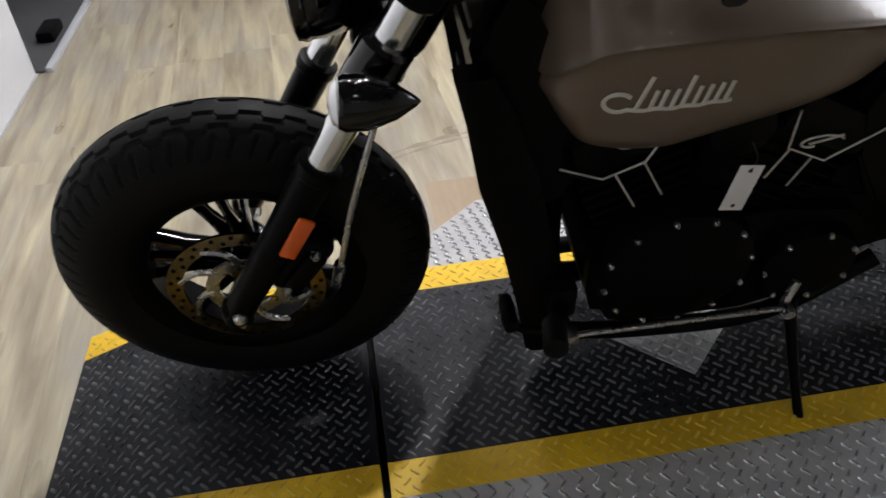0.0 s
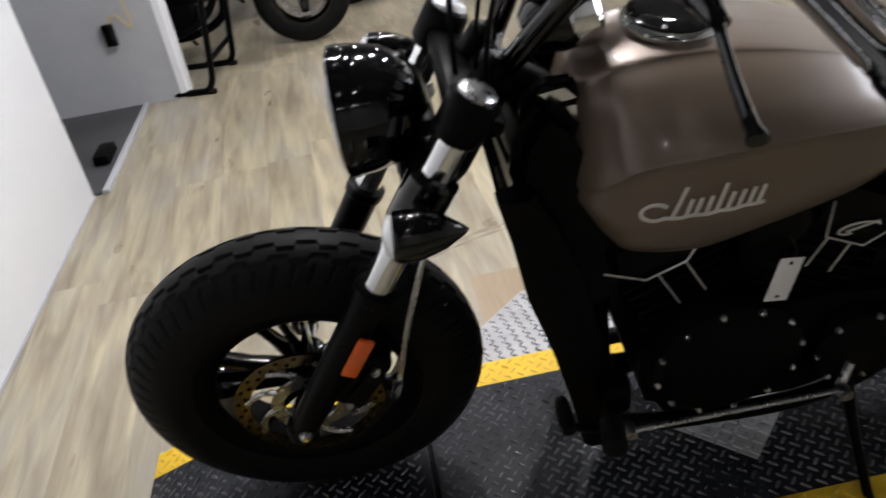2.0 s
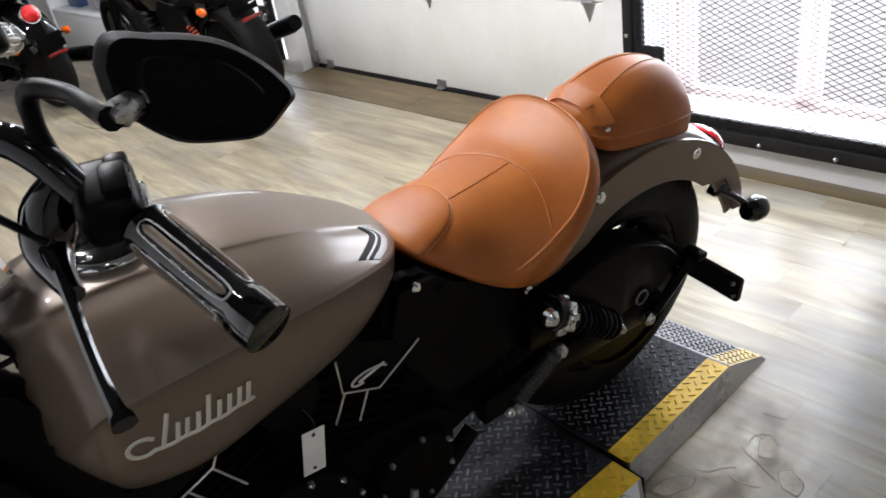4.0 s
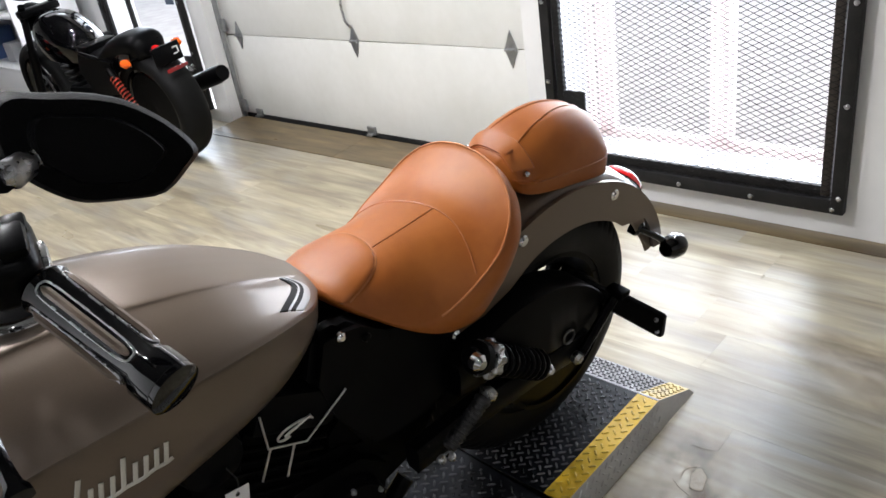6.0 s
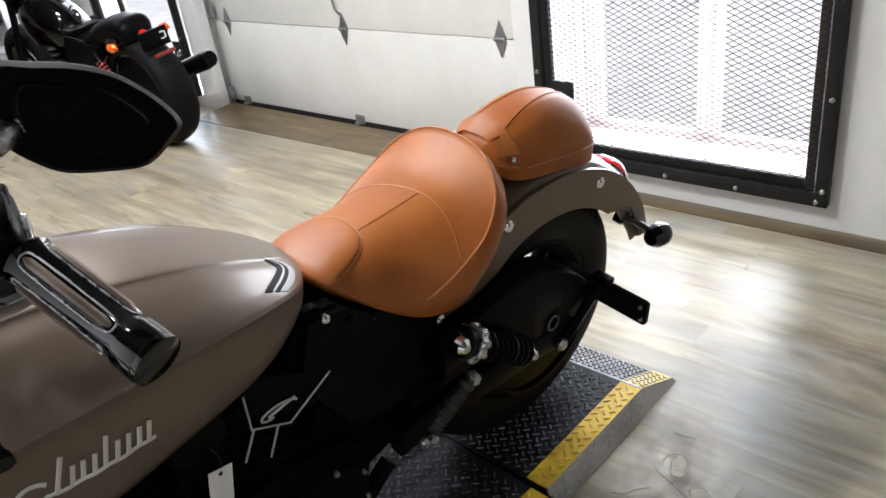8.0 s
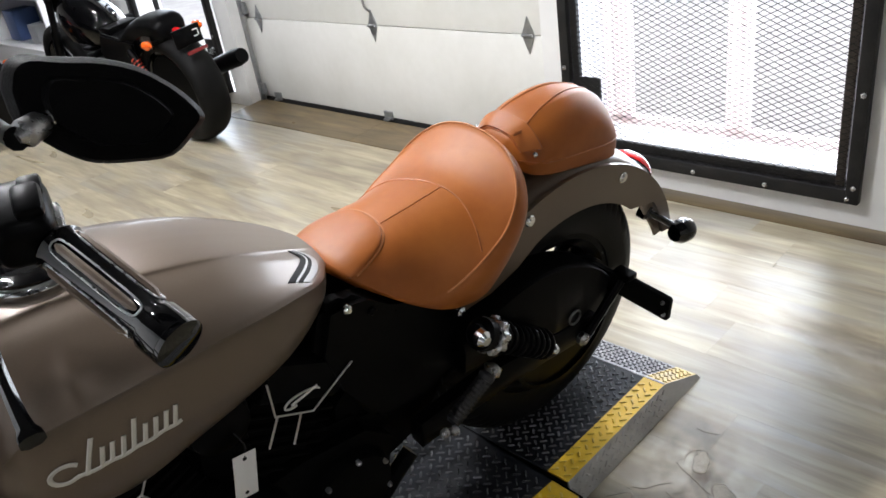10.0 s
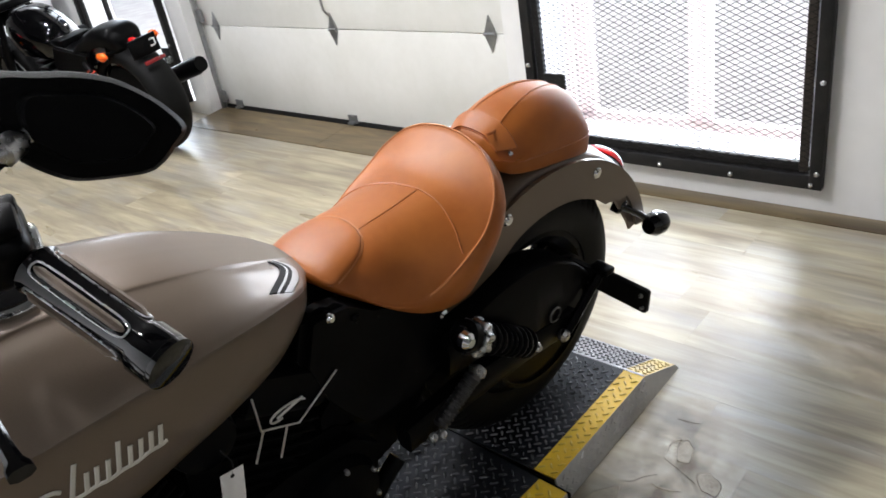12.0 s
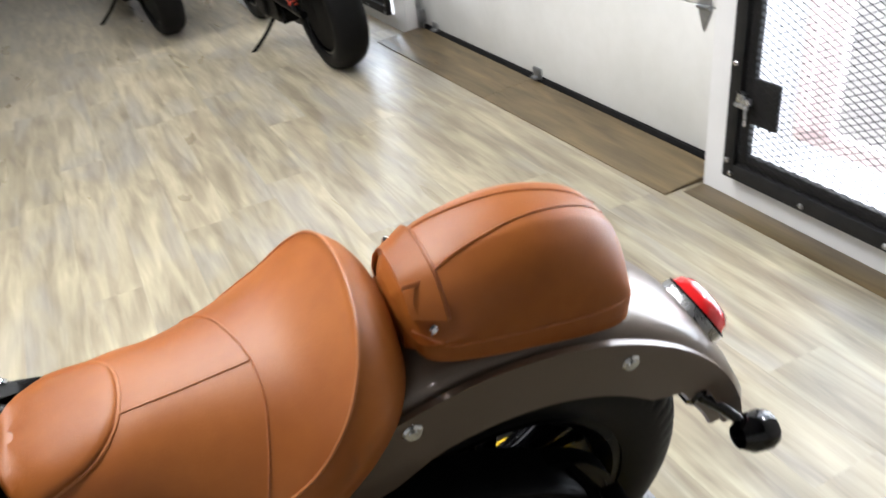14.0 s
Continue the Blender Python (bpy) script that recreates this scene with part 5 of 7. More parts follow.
def cylinder(base, head, label):
    """A finned barrel with its head, its cover and the bright accent lines on it."""
    base, head = Vector(base), Vector(head)
    up = (head - base).normalized()
    fore = Vector((-up.z, 0, up.x))
    fore = -fore if fore.x > 0 else fore
    m = Matrix(((fore.x, 0, up.x, base.x), (0, 1, 0, 0), (fore.z, 0, up.z, base.z), (0, 0, 0, 1)))
    h = (head - base).length
    bm = bmesh.new()
    box(bm, (0, 0, h * 0.40), (0.150, 0.205, h * 0.86), 0.016, m)
    barrel = part("cylinder", bm, MATTBLACK, engine, label)
    for k in range(6):
        part("fin", box(bmesh.new(), (0, 0, h * 0.16 + k * h * 0.092), (0.172, 0.226, 0.006), 0.002, m), MATTBLACK, barrel)
    bm = bmesh.new()
    rings = []
    for z, wx, wy in ((h * 0.74, 0.094, 0.118), (h * 0.80, 0.100, 0.124), (h * 1.02, 0.090, 0.118), (h * 1.10, 0.060, 0.095)):
        rings.append([m @ Vector((wx * a, wy * b, z)) for a, b in ((1, 0.75), (0.75, 1), (-0.75, 1), (-1, 0.75), (-1, -0.75), (-0.75, -1), (0.75, -1), (1, -0.75))])
    loft(bm, rings)
    part("head_cover", bm, SATIN, barrel, "satin black cylinder head cover")
    return barrel


cyl_front = cylinder((0.700, 0, 0.400), (0.610, 0, 0.610), "black finned front cylinder")
cyl_rear = cylinder((0.835, 0, 0.400), (0.945, 0, 0.610), "black finned rear cylinder")
for parent, lines in ((cyl_front, [[(0.528, 0.560), (0.594, 0.532), (0.655, 0.558), (0.671, 0.592)], [(0.613, 0.538), (0.652, 0.468)], [(0.655, 0.555), (0.692, 0.488)]]),
                      (cyl_rear, [[(0.869, 0.626), (0.871, 0.556), (0.936, 0.524), (1.020, 0.580)], [(0.874, 0.553), (0.850, 0.500)], [(0.914, 0.533), (0.892, 0.478)]])):
    for ln in lines:
        part("accent_line", tube(bmesh.new(), [(x, -0.1255, z) for x, z in ln], 0.0019, 6), SILVERPAINT, parent, "thin silver accent line")
    mark = (lines[0][2][0] - 0.005, lines[0][2][1] + 0.040)
    bm = bmesh.new()
    tube(bm, [(mark[0] + 0.016 * math.cos(t) * 1.4 - 0.006 * t, -0.1255, mark[1] + 0.010 * math.sin(t)) for t in np.linspace(0, 5.2, 14)], 0.0020, 6)
    tube(bm, [(mark[0] - 0.03 + 0.05 * u, -0.1255, mark[1] - 0.004 + 0.012 * u) for u in np.linspace(0, 1, 5)], 0.0022, 6)
    part("emblem", bm, SILVERPAINT, parent, "small silver curl")
# throttle body cover between the cylinders
bm = bmesh.new()
lathe(bm, [(0.03, 0.052), (0.0, 0.052), (-0.018, 0.046), (-0.024, 0.030), (-0.024, 0.0)], (0.782, -0.125, 0.612), "Y", 32)
part("intake_cover", bm, SATIN, engine)
bm = bmesh.new()
box(bm, (0.790, -0.06, 0.520), (0.090, 0.10, 0.130), 0.02)
part("intake_body", bm, MATTBLACK, engine)
# belly, forward controls, shift rod, side stand
for sgn in (-1, 1):
    bm = bmesh.new()
    tube(bm, [(0.530, 0.10 * sgn, 0.140), (0.700, 0.115 * sgn, 0.130), (0.950, 0.120 * sgn, 0.145), (1.130, 0.11 * sgn, 0.260)], 0.018, 10, 16)
    part("frame_rail", bm, SATIN, bike)
for sgn in (-1, 1):
    bm = bmesh.new()
    box(bm, (0.545, 0.150 * sgn, 0.300), (0.050, 0.050, 0.075), 0.012)
    tube(bm, [(0.545, 0.165 * sgn, 0.300), (0.520, 0.215 * sgn, 0.305)], 0.013, 10)
    peg_mount = part("control_mount", bm, SATIN, bike, "black forward control mount")
    bm = bmesh.new()
    turned(bm, [(0, 0.014), (0.1, 0.020), (0.3, 0.019), (0.32, 0.021), (0.52, 0.019), (0.54, 0.021), (0.74, 0.019), (0.76, 0.021), (0.96, 0.020), (1, 0.015)], (0.522, 0.205 * sgn, 0.304), (0.510, 0.272 * sgn, 0.318), 16)
    part("foot_peg", bm, RUBBER, peg_mount, "ribbed black foot peg")
    bm = bmesh.new()
    aft, low = (0.062, 0.060) if sgn > 0 else (0.0, 0.0)
    tube(bm, [(0.556, 0.185 * sgn, 0.275), (0.505 + aft / 2, 0.190 * sgn, 0.262), (0.452 + aft, 0.196 * sgn, 0.300 - low), (0.440 + aft, 0.205 * sgn, 0.370 - low)], 0.008, 8, 16)
    turned(bm, [(0, 0.010), (0.2, 0.0125), (0.8, 0.0125), (1, 0.010)], (0.440 + aft, 0.200 * sgn, 0.372 - low), (0.438 + aft, 0.265 * sgn, 0.380 - low), 12)
    part("foot_lever", bm, SATIN, peg_mount, "black foot lever")
bm = bmesh.new()
bar(bm, (0.558, -0.200, 0.250), (0.932, -0.195, 0.252), 0.0052)
rod = part("shift_rod", bm, STEEL, bike, "bright steel shift linkage rod")
for x in (0.558, 0.932):
    bm = bmesh.new()
    turned(bm, [(0, 0.010), (0.5, 0.012), (1, 0.010)], (x, -0.212, 0.251), (x, -0.186, 0.251), 14)
    part("rod_end", bm, STEEL, rod)
bm = bmesh.new()
tube(bm, [(0.932, -0.185, 0.252), (0.950, -0.170, 0.290)], 0.008, 8)
part("shift_arm", bm, STEEL, rod)
bm = bmesh.new()
tube(bm, [(0.958, -0.165, 0.232), (0.966, -0.215, 0.150), (0.978, -0.290, 0.046), (0.985, -0.308, 0.034)], [0.012, 0.0095, 0.009, 0.012], 12, 14)
stand = part("side_stand", bm, SATIN, bike, "black side stand down on the yellow edge")
bm = bmesh.new()
box(bm, (0.985, -0.312, 0.036), (0.052, 0.048, 0.010), 0.004, Matrix.Translation((0.985, -0.312, 0.036)) @ pose(0, 0, 0, -9, 0, 0) @ Matrix.Translation((-0.985, 0.312, -0.036)))
part("stand_foot", bm, SATIN, stand)
# folded pillion peg
bm = bmesh.new()
pk = [(0, 0.010), (0.06, 0.017)] + [(0.10 + 0.075 * k + d, r) for k in range(11) for d, r in ((0, 0.0155), (0.035, 0.0155), (0.04, 0.0130), (0.07, 0.0130))] + [(0.95, 0.015), (1, 0.010)]
turned(bm, pk, (1.252, -0.208, 0.458), (1.160, -0.205, 0.392), 16)
part("pillion_peg", bm, PEG, bike, "folded ribbed pillion peg")
bm = bmesh.new()
turned(bm, [(0, 0.012), (0.4, 0.019), (1, 0.013)], (1.252, -0.205, 0.452), (1.272, -0.207, 0.463), 16)
part("peg_fitting", bm, STEEL, bike)
part("bolt", bolt(bmesh.new(), (1.150, -0.222, 0.395), 0.009, 0.01), STEEL, bike)
part("bolt", bolt(bmesh.new(), (1.128, -0.222, 0.405), 0.009, 0.01), STEEL, bike)
# exhaust on the far side
bm = bmesh.new()
tube(bm, [(0.58, 0.10, 0.50), (0.52, 0.15, 0.40), (0.60, 0.19, 0.24), (0.85, 0.20, 0.18), (1.20, 0.20, 0.20)], 0.024, 14, 30)
turned(bm, [(0, 0.028), (0.05, 0.050), (0.92, 0.054), (1, 0.046)], (1.15, 0.205, 0.20), (1.78, 0.215, 0.27), 24)
part("exhaust", bm, SATIN, bike, "black exhaust")

# price card hanging by the engine
card = thing("card_tag", "blank white card tag hanging between the engine cylinders", "tag", LEAN @ Matrix.Translation((0.788, -0.172, 0.530)) @ pose(0, 0, 0, 0, 8, 0))
bm = bmesh.new()
box(bm, (0, 0, 0), (0.037, 0.0012, 0.088), 0.0004)
part("card", bm, TAG, card)
for z in (-0.034, 0.034):
    part("eyelet", turned(bmesh.new(), [(0, 0.0034), (1, 0.0034)], (0, -0.0012, z), (0, 0.0012, z), 10), STEELDARK, card)
bm = bmesh.new()
tube(bm, [(0, 0, 0.036), (0.004, 0.004, 0.055), (-0.004, 0.02, 0.07)], 0.0014, 6, 8)
part("string", bm, STEELDARK, card)

RUSTSTEEL = material("rusty_brown_steel", (0.060, 0.048, 0.038), 0.55, 0.4, second=(0.030, 0.025, 0.021), scale=18, bump=0.1)
BLUEGREY = material("blue_grey_plate", (0.10, 0.13, 0.18), 0.5)
# ---- gates, garage door, things at the walls ----
def mesh_gate(name, v0, v1, z0, z1, label, latch, filled=True):
    """A hinged gate of angle iron filled with expanded metal."""
    m = ROOM @ Matrix.Translation((-0.03, v0, 0))
    w = v1 - v0
    th = thing(name, label, "gate", m, "metal gates")
    t = 0.042
    for nm, c, s in (("stile", (0, t / 2, (z0 + z1) / 2), (0.034, t, z1 - z0)), ("stile", (0, w - t / 2, (z0 + z1) / 2), (0.034, t, z1 - z0)),
                     ("rail", (0, w / 2, z0 + 0.025), (0.032, w - 2 * t, 0.05)), ("rail", (0, w / 2, z1 - 0.025), (0.032, w - 2 * t, 0.05))):
        part(nm, box(bmesh.new(), c, s, 0.003), STEELDARK, th, "black angle-iron frame")
    # the leaf inside the frame, a slot of light left between them
    q = 0.032
    for nm, c, s in (("leaf_stile", (0.012, t + 0.009 + q / 2, (z0 + z1) / 2), (0.022, q, z1 - z0 - 0.11)), ("leaf_stile", (0.012, w - t - 0.004 - q / 2, (z0 + z1) / 2), (0.022, q, z1 - z0 - 0.11)),
                     ("leaf_rail", (0.012, w / 2, z0 + 0.071), (0.020, w - 2 * t - 2 * q - 0.014, 0.036)), ("leaf_rail", (0.012, w / 2, z1 - 0.071), (0.020, w - 2 * t - 2 * q - 0.014, 0.036))):
        part(nm, box(bmesh.new(), c, s, 0.003), RUSTSTEEL if nm == "leaf_stile" and c[1] < w / 2 else STEELDARK, th, "black steel leaf frame")
    for k in range(7):
        z = z0 + 0.06 + k * (z1 - z0 - 0.12) / 6
        for y in (0.018, w - 0.018):
            part("bolt", bolt(bmesh.new(), (-0.017, y, z), 0.009, 0.008, (-1, 0, 0)), STEEL, th)
    for k in range(5):
        part("bolt", bolt(bmesh.new(), (-0.016, 0.035 + k * (w - 0.07) / 4, z0 + 0.018), 0.009, 0.008, (-1, 0, 0)), STEEL, th)
    # expanded metal: rows of zigzag strands that meet at thicker knuckles
    y0, y1, za, zb = t + 0.006, w - t - 0.006, z0 + 0.040, z1 - 0.050
    dx, dz = 0.042, 0.0105
    nx, nz = int((y1 - y0) / dx) * 2, int((zb - za) / dz)
    verts, faces = [], []
    for j in range(nz):
        base = len(verts)
        for i in range(nx + 1):
            y = y0 + (y1 - y0) * i / nx
            z = za + (j + ((i + j) % 2)) * dz
            for ox, oz in ((-0.0004, -0.0013), (0.0004, -0.0013), (0.0004, 0.0013), (-0.0004, 0.0013)):
                verts.append((ox - 0.003, y, z + oz))
        for i in range(nx):
            a, b = base + 4 * i, base + 4 * i + 4
            for k in range(4):
                q4 = (k + 1) % 4
                faces.append((a + k, a + q4, b + q4, b + k))
    if filled:
        me = bpy.data.meshes.new("expanded_metal")
        me.from_pydata(verts, [], faces)
        me.materials.append(STEELDARK)
        ob = new("expanded_metal", me)
        ob.parent = th
        tagged(ob, "black expanded-metal mesh", kind="stuff")
    else:
        part("mullion", box(bmesh.new(), (0, w * 0.62, (z0 + z1) / 2), (0.026, 0.035, z1 - z0 - 0.12), 0.003), STEELDARK, th)
        part("notice", box(bmesh.new(), (-0.018, 0.115, 0.86), (0.004, 0.10, 0.17), 0.001), BLUEGREY, th, "blue-grey notice plate")
    # lock plate behind the strands, with a hasp and a pull
    zl = 0.369
    yl = w - 0.125 if latch > 0 else 0.125
    bx = part("lock_box", box(bmesh.new(), (0.006, yl, zl), (0.012, 0.100, 0.144), 0.003), STEELDARK, th, "black lock plate")
    bm = bmesh.new()
    yh = yl + 0.058 * latch
    box(bm, (-0.022, yh, zl + 0.004), (0.016, 0.052, 0.026), 0.004)
    box(bm, (-0.020, yh + 0.012 * latch, zl + 0.020), (0.022, 0.022, 0.016), 0.004)
    turned(bm, [(0, 0.006), (0.5, 0.007), (1, 0.006)], (-0.030, yh - 0.022 * latch, zl - 0.010), (-0.030, yh + 0.026 * latch, zl - 0.010), 10)
    tube(bm, [(-0.032, yh - 0.020 * latch, zl - 0.008), (-0.040, yh - 0.026 * latch, zl - 0.020), (-0.040, yh - 0.026 * latch, zl - 0.062)], 0.0045, 8)
    part("latch", bm, STEEL, bx, "steel latch with pull")
    return th


mesh_gate("mesh_gate", -0.618, 0.556, 0.100, GATE_TOP - 0.02, "black steel gate with expanded-metal mesh before a bright doorway", 1)
mesh_gate("glazed_gate", SIDE0, SIDE1, 0.088, GATE_TOP - 0.02, "black framed door before bright daylight beside the parked motorcycles", -1, False)


def shop_door(v0, v1, label):
    """The glazed door outside the gate: frame and mullion lightened by glare let through, and sill."""
    m = ROOM @ Matrix.Translation((0.30, v0, 0))
    w = v1 - v0
    th = thing("glazed_door", label, "door", m)
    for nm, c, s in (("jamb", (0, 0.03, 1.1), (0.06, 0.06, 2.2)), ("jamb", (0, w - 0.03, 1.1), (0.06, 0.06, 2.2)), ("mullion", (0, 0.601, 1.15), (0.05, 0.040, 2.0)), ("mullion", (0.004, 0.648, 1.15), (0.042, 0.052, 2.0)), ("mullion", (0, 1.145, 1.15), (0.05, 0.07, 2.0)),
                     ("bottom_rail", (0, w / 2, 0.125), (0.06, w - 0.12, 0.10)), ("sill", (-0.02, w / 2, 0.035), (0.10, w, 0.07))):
        part(nm, box(bmesh.new(), c, s, 0.004), GLAREFRAME if nm != "sill" else PANEL, th, "door frame brightened by the glare let through it" if nm != "sill" else "worn grey sill")
    return th


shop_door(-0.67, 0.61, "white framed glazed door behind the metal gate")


def garage_door():
    m = ROOM @ Matrix.Translation((0.115, DOOR0, 0))
    w = DOOR1 - DOOR0
    th = thing("garage_door", "closed white sectional garage door with steel hinges", "garage door", m)
    z = 0.04
    for k in range(4):
        h = 0.515
        bm = bmesh.new()
        box(bm, (0.025, w / 2, z + h / 2), (0.05, w, h - 0.003), 0.005)
        panel = part("door_panel", bm, DOORPAINT, th, "white door section")
        z += h
        if k < 3:
            for y in (0.16, 1.21, 2.30):
                bm = bmesh.new()
                plate(bm, [(0.0, 0.085), (0.030, 0.012), (0.034, 0.0), (0.030, -0.012), (0.0, -0.085), (-0.030, -0.012), (-0.034, 0.0), (-0.030, 0.012)], 0.006, 0.001, Matrix.Translation((-0.004, y, z)) @ pose(0, 0, 0, 0, 0, 90))
                bar(bm, (-0.011, y - 0.03, z), (-0.011, y + 0.03, z), 0.008)
                part("hinge", bm, GALV, panel, "galvanised strap hinge")
    bm = bmesh.new()
    box(bm, (0.022, w / 2, 0.0195), (0.05, w, 0.039), 0.008)
    part("bottom_seal", bm, STEELDARK, th, "black rubber bottom seal")
    for y in (0.06, 1.21, w - 0.16):
        bm = bmesh.new()
        box(bm, (-0.006, y, 0.055), (0.012, 0.065, 0.05), 0.002)
        box(bm, (-0.02, y, 0.036), (0.03, 0.04, 0.012), 0.002)
        part("bottom_bracket", bm, GALV, th)
    bm = bmesh.new()
    tube(bm, [(-0.012, 1.20, 0.63), (-0.03, 1.22, 0.66), (-0.032, 1.23, 0.74), (-0.03, 1.22, 0.80), (-0.012, 1.21, 0.82)], 0.007, 8, 18)
    part("pull_handle", bm, STEEL, th, "curved steel lift handle")
    for y, s in ((w + 0.0, 1), (0.0, -1)):
        bm = bmesh.new()
        box(bm, (-0.030, y - 0.010 * s, 1.12), (0.030, 0.016, 2.24), 0.003)
        for z in (0.10, 0.62, 1.15):
            box(bm, (-0.024, y - 0.034 * s, z), (0.022, 0.044, 0.075), 0.004)
        part("track", bm, GALV, th, "galvanised door track with its brackets")
    return th


garage_door()
RAMPWOOD = wood_material("threshold_wood", (0.200, 0.145, 0.070), (0.070, 0.048, 0.023), (0.130, 0.096, 0.050))
# brown strip laid as shade along the foot of the wall under the gate
bm = bmesh.new()
box(bm, (-0.046, -1.95, 0.0015), (0.092, 5.25, 0.003), 0.001)
solid("trim_floor", bm, RAMPWOOD, "brown strip laid as shade along the white wall", "trim", ROOM, kind="structure")
# wooden threshold ramp before the garage door
ramp = thing("threshold_ramp", "worn brown wooden threshold ramp at the garage door", "ramp", ROOM)
v0, v1 = DOOR0 + 0.015, DOOR1
edge = lambda v: 0.155 + 0.045 * (v - v0) / (v1 - v0)
for k in range(2):
    a0, a1 = v0 + (v1 - v0) * k / 2 + 0.001, v0 + (v1 - v0) * (k + 1) / 2 - 0.001
    bm = bmesh.new()
    loft(bm, [[Vector((u, v, zz)) for u, zz in ((-edge(v), 0.004), (0.015 - edge(v), 0.0065), (0.09, 0.026), (0.09, 0.0), (-edge(v), 0.0))] for v in (a0, a1)])
    part("board", bm, RAMPWOOD, ramp, "weathered plywood board")

# ---- parked motorcycles and things round them ----
BLUEBOX = material("blue_label", (0.05, 0.09, 0.22), 0.5)


def simple_wheel(parent, name, c, r, width, rim_r, spokes, bright, disc):
    """Wheel about the local y axis."""
    wheel = part(name, tyre(bmesh.new(), c, r, width, rim_r, None, 64, 14), RUBBER, parent, "black tyre")
    w = width * 0.40
    mt = GLOSSBLACK
    bm = lathe(bmesh.new(), [(-w, rim_r + 0.005), (-w, rim_r - 0.014), (-w * 0.6, rim_r - 0.03), (w * 0.6, rim_r - 0.03), (w, rim_r - 0.014), (w, rim_r + 0.005)], c, seg=48, ring=True)
    part("rim", bm, mt, wheel)
    bm = lathe(bmesh.new(), [(-0.06, 0.0), (-0.06, 0.035), (-0.03, 0.05), (0.03, 0.05), (0.06, 0.035), (0.06, 0.0)], c, seg=24)
    part("hub", bm, CHROME if bright else mt, wheel)
    for k in range(spokes):
        a = 2 * math.pi * k / spokes - math.pi / 2
        d = Vector((math.cos(a), 0, math.sin(a)))
        n = Vector((-d.z, 0, d.x))
        hw = 0.05 / spokes + 0.006
        rings = [[Vector(c) + d * q + n * hw * s * x + Vector((0, 0.02 * y, 0)) for x, y in ((1, 0.4), (0.4, 1), (-0.4, 1), (-1, 0.4), (-1, -0.4), (-0.4, -1), (0.4, -1), (1, -0.4))] for q, s in ((0.03, 1.6), (rim_r * 0.55, 1.0), (rim_r - 0.02, 1.3))]
        part("spoke", loft(bmesh.new(), rings), mt, wheel)
    if disc:
        inner = disc * (0.50 if bright else 0.84)
        for y in (-0.058, 0.058):
            bm = lathe(bmesh.new(), [(-0.003, disc), (0.003, disc), (0.003, inner), (-0.003, inner)], (c[0], c[1] + y, c[2]), seg=40, ring=True)
            part("brake_disc", bm, STEEL, wheel, "steel brake disc")
    return wheel


